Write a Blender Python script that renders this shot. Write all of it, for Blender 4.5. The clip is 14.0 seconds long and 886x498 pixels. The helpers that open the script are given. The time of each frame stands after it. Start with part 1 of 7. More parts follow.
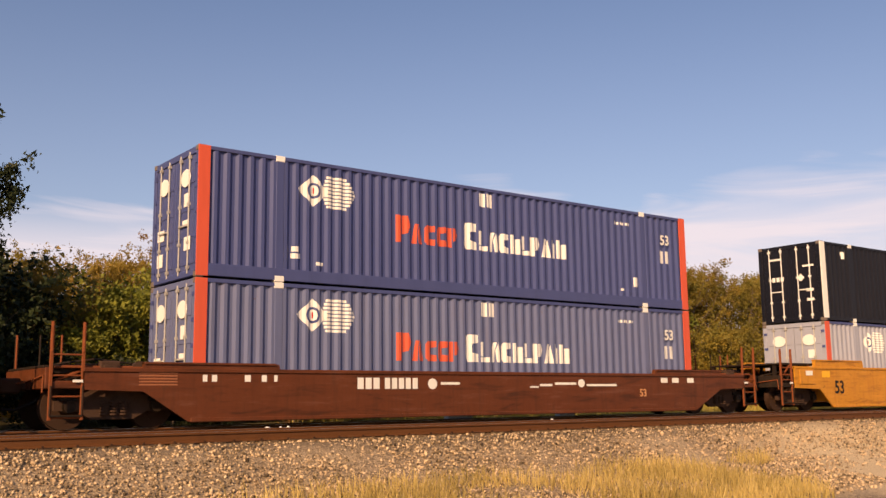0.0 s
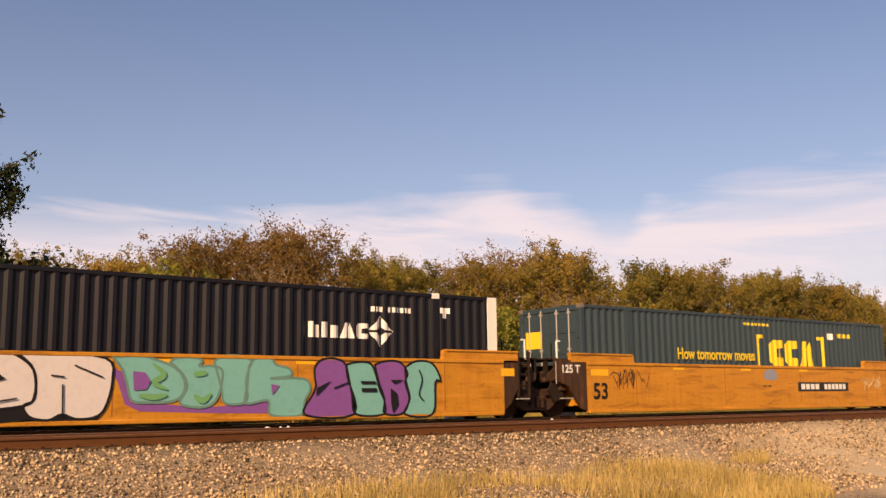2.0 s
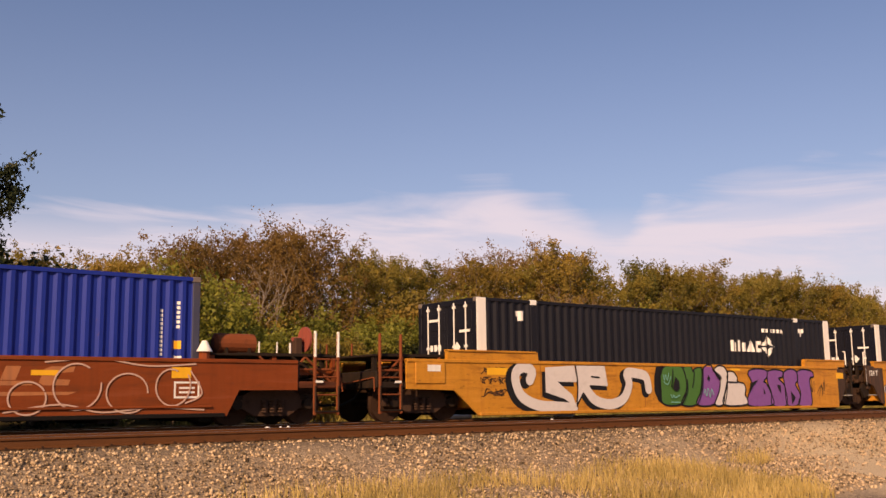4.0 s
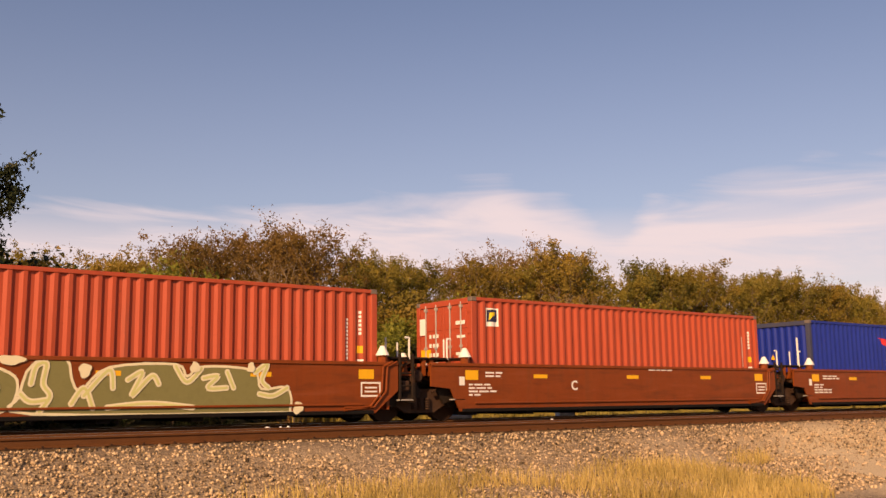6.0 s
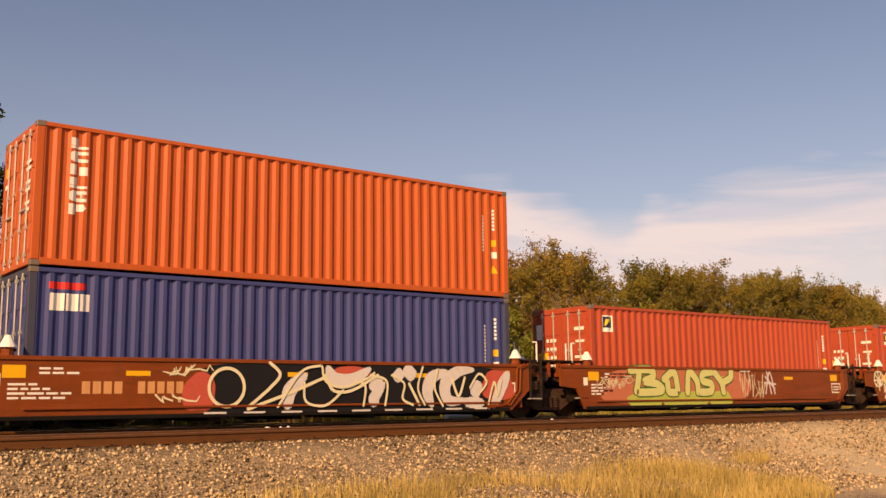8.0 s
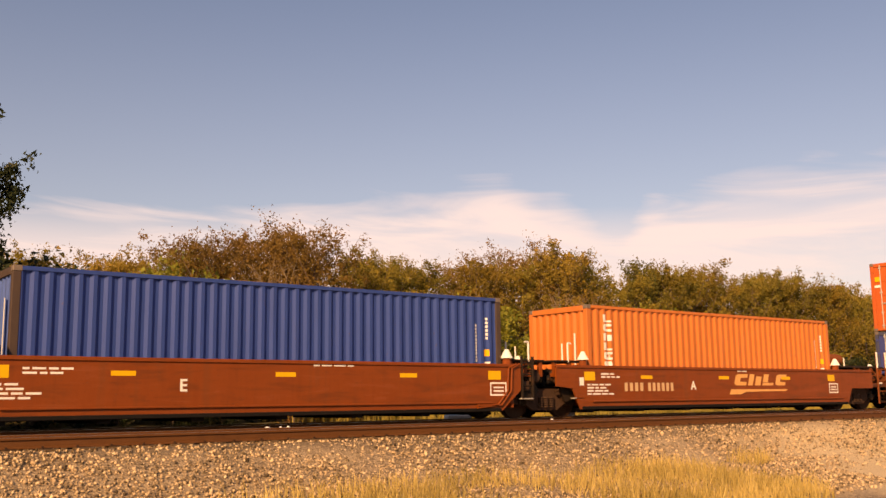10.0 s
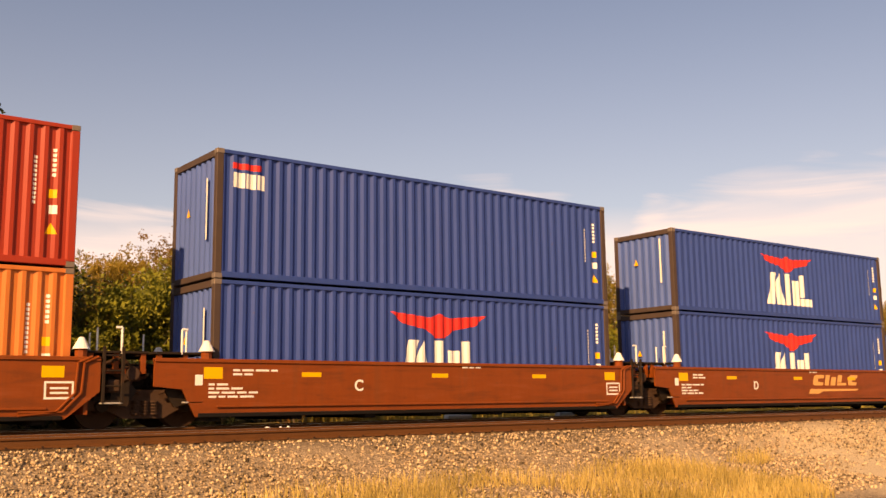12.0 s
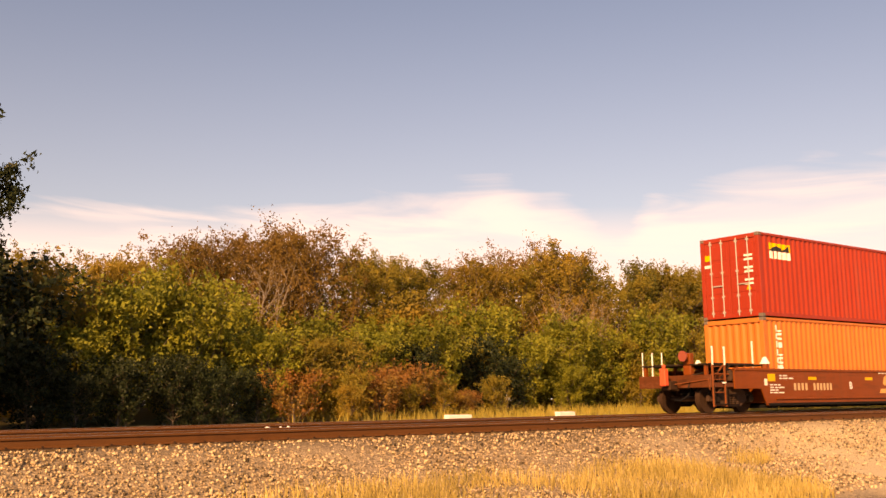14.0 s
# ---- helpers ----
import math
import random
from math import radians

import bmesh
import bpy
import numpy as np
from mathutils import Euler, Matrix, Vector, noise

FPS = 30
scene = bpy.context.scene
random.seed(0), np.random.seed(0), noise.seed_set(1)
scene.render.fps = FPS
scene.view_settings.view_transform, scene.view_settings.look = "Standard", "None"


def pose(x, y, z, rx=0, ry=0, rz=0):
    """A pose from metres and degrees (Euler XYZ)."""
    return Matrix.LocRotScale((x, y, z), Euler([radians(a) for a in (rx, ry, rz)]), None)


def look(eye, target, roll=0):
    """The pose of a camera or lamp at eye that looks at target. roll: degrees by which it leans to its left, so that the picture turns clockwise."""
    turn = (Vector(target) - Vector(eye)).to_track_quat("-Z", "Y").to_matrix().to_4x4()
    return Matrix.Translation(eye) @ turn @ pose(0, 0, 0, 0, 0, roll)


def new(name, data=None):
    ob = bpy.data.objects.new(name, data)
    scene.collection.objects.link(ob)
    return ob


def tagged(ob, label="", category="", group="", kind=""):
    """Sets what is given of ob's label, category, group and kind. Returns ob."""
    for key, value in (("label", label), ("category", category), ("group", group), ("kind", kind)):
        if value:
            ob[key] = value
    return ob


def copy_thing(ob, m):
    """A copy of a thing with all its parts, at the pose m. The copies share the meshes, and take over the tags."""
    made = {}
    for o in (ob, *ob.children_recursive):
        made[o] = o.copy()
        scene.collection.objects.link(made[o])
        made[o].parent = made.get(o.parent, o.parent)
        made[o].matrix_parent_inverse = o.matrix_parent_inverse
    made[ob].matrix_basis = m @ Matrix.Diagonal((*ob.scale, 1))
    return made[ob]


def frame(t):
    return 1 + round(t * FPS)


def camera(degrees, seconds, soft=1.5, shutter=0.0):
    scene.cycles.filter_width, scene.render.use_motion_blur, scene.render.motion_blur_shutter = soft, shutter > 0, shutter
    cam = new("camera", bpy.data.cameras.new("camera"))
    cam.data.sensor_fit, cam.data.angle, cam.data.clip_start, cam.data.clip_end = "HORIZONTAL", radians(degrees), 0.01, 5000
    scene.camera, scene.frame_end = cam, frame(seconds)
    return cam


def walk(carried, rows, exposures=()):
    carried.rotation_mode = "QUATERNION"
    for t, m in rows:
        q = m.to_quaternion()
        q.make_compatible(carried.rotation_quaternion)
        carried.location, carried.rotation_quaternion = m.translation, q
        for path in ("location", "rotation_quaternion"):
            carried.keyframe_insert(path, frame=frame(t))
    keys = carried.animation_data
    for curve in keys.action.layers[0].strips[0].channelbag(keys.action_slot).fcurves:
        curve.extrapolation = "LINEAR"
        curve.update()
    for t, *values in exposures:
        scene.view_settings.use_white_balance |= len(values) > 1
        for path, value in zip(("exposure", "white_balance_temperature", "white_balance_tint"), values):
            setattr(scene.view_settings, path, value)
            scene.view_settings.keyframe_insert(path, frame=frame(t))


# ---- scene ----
# ---------------------------------------------------------------- camera
SECONDS = 14.0
SPEED = 17.4                     # train, metres a second along +x
TRAIN_Y, NEAR_Y = 20.94, 16.82   # centre lines of the two tracks; rail tops at z = 0
EYE = (0.0, 0.0, 0.466)
PAN, TILT = radians(37.27), radians(8.835)
AIM = (EYE[0] + math.sin(PAN) * math.cos(TILT), EYE[1] + math.cos(PAN) * math.cos(TILT), EYE[2] + math.sin(TILT))
cam = camera(48.56, SECONDS, soft=1.5)
walk(cam, [(0.0, look(EYE, AIM, -0.71)), (SECONDS, look(EYE, AIM, -0.71))],
     exposures=[(0.0, 0.33, 7150, 26), (1.0, 0.45, 7350, 25), (2.0, 0.33, 7350, 28), (3.0, 0.23, 7200, 29), (4.0, 0.17, 7000, 30),
                (6.5, 0.23, 8050, 31), (8.0, 0.23, 8300, 28), (10.5, 0.45, 9050, 31), (12.0, 0.57, 9650, 30), (13.0, 0.81, 10850, 30), (14.0, 0.72, 10350, 33)])

# ---------------------------------------------------------------- world and sun
SUN_ELEV, SUN_AZ = radians(29), radians(-122)     # azimuth from +y towards +x
world = bpy.data.worlds.new("world")
scene.world = world
world.use_nodes = True


def node(tree, kind, inputs=None, operation="", interpolation_type=""):
    n = tree.nodes.new(kind)
    if operation:
        n.operation = operation
    if interpolation_type:
        n.interpolation_type = interpolation_type
    for key, value in (inputs or {}).items():
        if isinstance(value, bpy.types.NodeSocket):
            tree.links.new(value, n.inputs[key])
        else:
            n.inputs[key].default_value = value
    return n


def calc(tree, op, a, b=0.0, c=0.0):
    return node(tree, "ShaderNodeMath", {0: a, 1: b, 2: c}, operation=op).outputs[0]


def blend(tree, fac, a, b, mode="MIX"):
    n = node(tree, "ShaderNodeMix")
    n.data_type, n.blend_type = "RGBA", mode
    for slot, value in ((0, fac), (6, a), (7, b)):
        if isinstance(value, bpy.types.NodeSocket):
            tree.links.new(value, n.inputs[slot])
        else:
            n.inputs[slot].default_value = value
    return n.outputs[2]


def step(tree, value, lo, hi):
    return node(tree, "ShaderNodeMapRange", {0: value, 1: lo, 2: hi, 3: 0.0, 4: 1.0}, interpolation_type="SMOOTHSTEP").outputs[0]


def build_world():
    t = world.node_tree
    t.nodes.clear()
    sky = node(t, "ShaderNodeTexSky")
    sky.sky_type, sky.sun_disc = "NISHITA", False
    sky.sun_elevation, sky.sun_rotation = SUN_ELEV, SUN_AZ
    sky.altitude, sky.air_density, sky.dust_density, sky.ozone_density = 100.0, 1.15, 0.5, 4.2
    where = node(t, "ShaderNodeTexCoord").outputs["Generated"]
    xyz = node(t, "ShaderNodeSeparateXYZ", {0: where})
    up = xyz.outputs[2]
    az = calc(t, "ARCTAN2", xyz.outputs[0], xyz.outputs[1])
    plan = node(t, "ShaderNodeCombineXYZ", {0: calc(t, "MULTIPLY", az, 1.0), 1: calc(t, "MULTIPLY", up, 4.5), 2: 0.0}).outputs[0]
    tilt = node(t, "ShaderNodeMapping", {0: plan, 1: (0.35, 0.1, 0.0), 2: (0.0, 0.0, 0.35)}).outputs[0]
    big = node(t, "ShaderNodeTexNoise", {0: tilt, 2: 3.2, 3: 5.0, 4: 0.55, 8: 0.6}).outputs[0]
    wisps = node(t, "ShaderNodeTexNoise", {0: node(t, "ShaderNodeMapping", {0: tilt, 3: (1.5, 2.6, 1.0)}).outputs[0], 2: 2.6, 3: 5.0, 4: 0.55, 8: 1.1}).outputs[0]
    # bank of cloud low over the wood, ragged on its upper side
    turn = node(t, "ShaderNodeMapRange", {0: az, 1: 0.1, 2: 1.2}).outputs[0]
    crest = node(t, "ShaderNodeValToRGB", {0: turn})
    ramp = crest.color_ramp
    ramp.interpolation = "EASE"
    for at, high in ((0.0, 0.45), (0.32, 0.5), (0.37, 0.6), (0.55, 0.76), (0.6, 0.62), (0.665, 0.4), (0.7, 0.62), (0.78, 0.72), (1.0, 0.62)):
        e = ramp.elements.new(at) if 0.0 < at < 1.0 else ramp.elements[0 if at == 0.0 else -1]
        e.position, e.color = at, (high, high, high, 1.0)
    edge = calc(t, "MULTIPLY_ADD", node(t, "ShaderNodeSeparateColor", {0: crest.outputs[0]}).outputs[0], 0.13, 0.13)
    edge = calc(t, "MULTIPLY_ADD", calc(t, "SUBTRACT", big, 0.5), 0.05, edge)
    edge = calc(t, "MULTIPLY_ADD", calc(t, "SUBTRACT", wisps, 0.5), 0.05, edge)
    bank = calc(t, "SUBTRACT", 1.0, step(t, calc(t, "SUBTRACT", up, edge), -0.04, 0.01))
    bank = calc(t, "MULTIPLY", bank, calc(t, "MULTIPLY_ADD", step(t, wisps, 0.32, 0.62), 0.36, 0.56))
    low = calc(t, "MULTIPLY", calc(t, "SUBTRACT", 1.0, step(t, up, 0.13, 0.21)), calc(t, "MULTIPLY_ADD", step(t, az, 0.78, 0.98), -0.3, 0.82))
    bank = calc(t, "MAXIMUM", bank, low)
    # the bank lies in the north-east and thins out round the horizon
    bank = calc(t, "MULTIPLY", bank, calc(t, "MULTIPLY_ADD", step(t, calc(t, "COSINE", calc(t, "SUBTRACT", az, 0.65)), -0.3, 0.6), 0.7, 0.3))
    veil = calc(t, "MULTIPLY", calc(t, "SUBTRACT", 1.0, step(t, up, 0.1, 0.5)), 0.12)
    cover = calc(t, "MAXIMUM", bank, veil)
    colour = blend(t, cover, sky.outputs[0], (7.9, 7.85, 8.2, 1.0))
    back = node(t, "ShaderNodeBackground", {0: colour, 1: 0.083})
    out = node(t, "ShaderNodeOutputWorld")
    t.links.new(back.outputs[0], out.inputs[0])


build_world()
sun = new("sun", bpy.data.lights.new("sun", "SUN"))
sun.data.energy, sun.data.angle, sun.data.color = 5.0, radians(0.53), (1.0, 0.74, 0.42)
sun_way = Vector((math.sin(SUN_AZ) * math.cos(SUN_ELEV), math.cos(SUN_AZ) * math.cos(SUN_ELEV), math.sin(SUN_ELEV)))
sun.matrix_world = look(sun_way * 100, (0, 0, 0))

# ---------------------------------------------------------------- materials
MATS = {}


def surface(name, base, rough=0.6, metal=0.0, dirt=(0.08, 0.055, 0.035), wear=0.35, scale=1.0, streak=False, bump=0.15, fine=40.0, vary=0.0, island=False, smear=0.0):
    """Painted or mineral surface: two scales of stain over the base colour, fine relief."""
    if name in MATS:
        return MATS[name]
    m = bpy.data.materials.new(name)
    m.use_nodes = True
    t = m.node_tree
    t.nodes.clear()
    co = node(t, "ShaderNodeTexCoord").outputs["Object"]
    size = (1.6, 1.6, 0.22) if streak else (1.0, 1.0, 1.0)
    big = node(t, "ShaderNodeTexNoise", {0: node(t, "ShaderNodeMapping", {0: co, 3: size}).outputs[0], 2: 1.7 * scale, 3: 6.0, 4: 0.65}).outputs[0]
    small = node(t, "ShaderNodeTexNoise", {0: co, 2: fine, 3: 4.0, 4: 0.6}).outputs[0]
    stain = calc(t, "MULTIPLY", step(t, big, 0.48, 0.75), wear)
    speck = calc(t, "MULTIPLY", step(t, small, 0.55, 0.8), wear * 0.6)
    colour = blend(t, stain, (*base, 1), (*dirt, 1))
    colour = blend(t, speck, colour, (*[c * 0.55 for c in base], 1))
    light = calc(t, "MULTIPLY_ADD", big, 0.5, 0.75)
    colour = blend(t, 1.0, colour, node(t, "ShaderNodeCombineColor", {0: light, 1: light, 2: light}).outputs[0], "MULTIPLY")
    if streak:
        runs = node(t, "ShaderNodeTexNoise", {0: node(t, "ShaderNodeMapping", {0: co, 3: (4.0, 4.0, 0.4)}).outputs[0], 2: 1.5, 3: 4.0, 4: 0.6}).outputs[0]
        runs = calc(t, "MULTIPLY", step(t, runs, 0.46, 0.85), min(1.0, wear))
        colour = blend(t, runs, colour, (*[0.45 * c + 0.35 * d for c, d in zip(base, dirt)], 1))
        chips = node(t, "ShaderNodeTexNoise", {0: co, 2: 7.0, 3: 6.0, 4: 0.7}).outputs[0]
        chips = calc(t, "MULTIPLY", step(t, chips, 0.64, 0.72), min(1.0, wear * 1.8))
        colour = blend(t, chips, colour, (0.13, 0.055, 0.03, 1))
    if smear:
        drag = node(t, "ShaderNodeTexNoise", {0: node(t, "ShaderNodeMapping", {0: co, 3: (0.35, 1.0, 2.6)}).outputs[0], 2: 2.0, 3: 6.0, 4: 0.62, 8: 0.5}).outputs[0]
        colour = blend(t, calc(t, "MULTIPLY", step(t, drag, 0.5, 0.68), smear), colour, (*[0.75 * d for d in dirt], 1))
        colour = blend(t, calc(t, "MULTIPLY", step(t, drag, 0.46, 0.3), smear * 0.6), colour, (*[min(0.8, 1.25 * c + 0.03) for c in base], 1))
        scuff = node(t, "ShaderNodeTexNoise", {0: node(t, "ShaderNodeMapping", {0: co, 3: (1.0, 1.0, 3.0)}).outputs[0], 2: 4.5, 3: 8.0, 4: 0.75}).outputs[0]
        colour = blend(t, calc(t, "MULTIPLY", step(t, scuff, 0.58, 0.66), smear * 0.8), colour, (0.07, 0.03, 0.014, 1))
    if vary:
        rnd = node(t, "ShaderNodeNewGeometry").outputs["Random Per Island"] if island else node(t, "ShaderNodeObjectInfo").outputs["Random"]
        k = calc(t, "MULTIPLY_ADD", rnd, 2 * vary, 1 - vary)
        colour = blend(t, 1.0, colour, node(t, "ShaderNodeCombineColor", {0: k, 1: k, 2: k}).outputs[0], "MULTIPLY")
    relief = node(t, "ShaderNodeBump", {"Strength": bump, "Distance": 0.02, "Height": calc(t, "ADD", small, big)})
    b = node(t, "ShaderNodeBsdfPrincipled", {"Base Color": colour, "Metallic": metal, "Specular IOR Level": 0.2, "Normal": relief.outputs[0],
             "Roughness": calc(t, "MULTIPLY_ADD", small, 0.25, rough - 0.12)})
    t.links.new(b.outputs[0], node(t, "ShaderNodeOutputMaterial").inputs[0])
    MATS[name] = m
    return m


def leafy(name, base, other, through_light=0.35):
    """Leaves: colour from leaf to leaf and from plant to plant, some light through."""
    if name in MATS:
        return MATS[name]
    m = bpy.data.materials.new(name)
    m.use_nodes = True
    t = m.node_tree
    t.nodes.clear()
    leaf = node(t, "ShaderNodeNewGeometry").outputs["Random Per Island"]
    plant = node(t, "ShaderNodeObjectInfo").outputs["Random"]
    co = node(t, "ShaderNodeTexCoord").outputs["Object"]
    patch = node(t, "ShaderNodeTexNoise", {0: co, 2: 0.9, 3: 3.0}).outputs[0]
    mixing = calc(t, "ADD", calc(t, "MULTIPLY", leaf, 0.45), calc(t, "MULTIPLY", step(t, patch, 0.4, 0.62), 0.55))
    colour = blend(t, mixing, (*base, 1), (*other, 1))
    k = calc(t, "MULTIPLY_ADD", plant, 0.35, 0.82)
    colour = blend(t, 1.0, colour, node(t, "ShaderNodeCombineColor", {0: k, 1: k, 2: k}).outputs[0], "MULTIPLY")
    d = node(t, "ShaderNodeBsdfPrincipled", {"Base Color": colour, "Roughness": 0.6, "Specular IOR Level": 0.25})
    tr = node(t, "ShaderNodeBsdfTranslucent", {0: colour})
    mx = node(t, "ShaderNodeMixShader", {0: through_light, 1: d.outputs[0], 2: tr.outputs[0]})
    t.links.new(mx.outputs[0], node(t, "ShaderNodeOutputMaterial").inputs[0])
    MATS[name] = m
    return m


def paint(name, base, wear=0.3, rough=0.42, dirt=(0.09, 0.06, 0.045), scale=1.0, smear=0.0):
    return surface(name, base, rough, 0.0, dirt, wear, scale, True, 0.06, 25.0, smear=smear)


BROWN_CAR = paint("oxide_brown_paint", (0.215, 0.047, 0.009), 0.42, 0.5, dirt=(0.1, 0.035, 0.012), scale=1.4, smear=0.4)
DARK_BROWN_CAR = paint("old_brown_paint", (0.12, 0.034, 0.012), 0.7, 0.5, dirt=(0.055, 0.02, 0.009), scale=1.6, smear=0.7)
YELLOW_CAR = paint("faded_yellow_paint", (0.53, 0.23, 0.022), 0.55, 0.48, dirt=(0.3, 0.105, 0.014), scale=1.2, smear=0.65)
GREY_PANEL = paint("dark_grey_panel_paint", (0.045, 0.024, 0.013), 0.8, dirt=(0.16, 0.06, 0.016), scale=2.5)
STEEL = surface("grimy_steel", (0.022, 0.014, 0.009), 0.7, 0.15, (0.06, 0.026, 0.011), 0.6, 2.0)
RUST = surface("rusty_iron", (0.045, 0.022, 0.012), 0.78, 0.1, (0.022, 0.011, 0.007), 0.7, 3.0)
CAST_RUST = surface("dusty_cast_iron", (0.06, 0.032, 0.02), 0.8, 0.0, (0.025, 0.013, 0.008), 0.8, 3.0)
RUSTY_POST = surface("orange_rust", (0.2, 0.055, 0.018), 0.8, 0.0, (0.06, 0.022, 0.01), 0.6, 3.0)
BLACK = surface("black_underframe", (0.007, 0.0055, 0.005), 0.85, 0.0, (0.016, 0.01, 0.007), 0.3)
WHITE = paint("white_marking", (0.78, 0.76, 0.7), 0.14)
YELLOW = paint("yellow_reflector", (0.8, 0.42, 0.02), 0.12)
RAIL_STEEL = surface("rail_steel", (0.13, 0.05, 0.016), 0.6, 0.1, (0.05, 0.02, 0.009), 0.6)
POLISHED = surface("polished_rail_head", (0.55, 0.5, 0.45), 0.32, 1.0, (0.3, 0.22, 0.16), 0.2)
TIE_WOOD = surface("weathered_tie_timber", (0.11, 0.068, 0.034), 0.9, 0.0, (0.04, 0.025, 0.014), 0.6, vary=0.35)

# ---------------------------------------------------------------- mesh helpers


TINY = {"marking", "end_marking", "stencil", "stencil_box", "graffiti_lines", "graffiti_tag", "graffiti_swirls", "vent_streak", "emblem_stripes", "emblem_slots", "weld_seam", "wordmark", "logo", "triangle", "end_plate", "eagle", "coil_spring", "graffiti_drips", "graffiti_block", "graffiti_base", "graffiti_shade", "graffiti_fill", "graffiti_dot", "deck_bar"}


def part(name, bm, material, parent, label=""):
    me = bpy.data.meshes.new(name)
    bm.normal_update()
    bm.to_mesh(me)
    bm.free()
    for m in material if isinstance(material, (list, tuple)) else (material,):
        me.materials.append(m)
    ob = new(name, me)
    ob.parent = parent
    if name in TINY:
        ob["kind"] = "stuff"
    if label:
        ob["label"] = label
    return ob


def share(name, ob, parent, m=None):
    """Another part on the mesh of ob."""
    o = new(name, ob.data)
    o.parent = parent
    if m is not None:
        o.matrix_basis = m
    if "label" in ob:
        o["label"] = ob["label"]
    return o


def box(bm, x0, x1, y0, y1, z0, z1, bevel=0.0):
    got = bmesh.ops.create_cube(bm, size=1.0, matrix=Matrix.LocRotScale(((x0 + x1) / 2, (y0 + y1) / 2, (z0 + z1) / 2), None, (abs(x1 - x0), abs(y1 - y0), abs(z1 - z0))))
    if bevel:
        edges = list({e for v in got["verts"] for e in v.link_edges})
        bmesh.ops.bevel(bm, geom=edges, offset=bevel, segments=1, affect="EDGES", profile=0.5)
    return bm


def boxes(*rows, bevel=0.0):
    bm = bmesh.new()
    for r in rows:
        box(bm, *r, bevel=bevel)
    return bm


def rod(bm, a, b, r0, r1=None, n=8):
    a, b = Vector(a), Vector(b)
    m = Matrix.Translation((a + b) / 2) @ (b - a).to_track_quat("Z", "Y").to_matrix().to_4x4()
    bmesh.ops.create_cone(bm, cap_ends=True, segments=n, radius1=r0, radius2=r0 if r1 is None else r1, depth=(b - a).length, matrix=m)
    return bm


def plate(outline, y0, y1, bm=None):
    """Solid plate: an outline in x, z drawn out from y0 to y1."""
    bm = bm or bmesh.new()
    a = [bm.verts.new((x, y0, z)) for x, z in outline]
    b = [bm.verts.new((x, y1, z)) for x, z in outline]
    bm.faces.new(a)
    bm.faces.new(b[::-1])
    for i in range(len(a)):
        j = (i + 1) % len(a)
        bm.faces.new((a[i], b[i], b[j], a[j]))
    bmesh.ops.recalc_face_normals(bm, faces=bm.faces)
    return bm


def flat(polys, y, bm=None):
    """Thin paint: outlines in x, z at one depth."""
    bm = bm or bmesh.new()
    for outline in polys:
        vs = [bm.verts.new((x, y, z)) for x, z in outline]
        f = bm.faces.new(vs)
        f.normal_update()
        if f.normal.y > 0:
            f.normal_flip()
    return bm


def rect(x0, x1, z0, z1):
    return [(x0, z0), (x1, z0), (x1, z1), (x0, z1)]


def lettering(text, size, material, parent, x, y, z, label="", stretch=1.0, tilt=0.0):
    c = bpy.data.curves.new("lettering", "FONT")
    c.body, c.size, c.align_x, c.align_y, c.extrude, c.shear, c.offset = text, size, "CENTER", "CENTER", 0.002, tilt, size * 0.022
    c.materials.append(material)
    o = new("lettering", c)
    o.parent = parent
    o.matrix_basis = pose(x, y, z, 90, 0, 0) @ Matrix.Diagonal((stretch, 1, 1, 1))
    o["label"] = label or "painted lettering"
    return o

# ---------------------------------------------------------------- ground and tracks
PROFILE = ((-60, -1.15), (4, -1.1), (10.5, -1.05), (13.2, -0.86), (15.0, -0.3), (15.35, -0.2), (18.3, -0.2), (18.9, -0.3), (19.4, -0.2),
           (22.4, -0.2), (23.4, -0.27), (27, -0.2), (33, 0.0), (45, 0.35), (300, 0.6), (3000, 1.0))


def level(y):
    for (a, za), (b, zb) in zip(PROFILE, PROFILE[1:]):
        if y <= b:
            return za + (zb - za) * (y - a) / (b - a)
    return PROFILE[-1][1]


def lumps(x, y):
    return 0.05 * noise.noise((x * 0.5, y * 0.5, 0)) + 0.025 * noise.noise((x * 1.7, y * 1.7, 3))


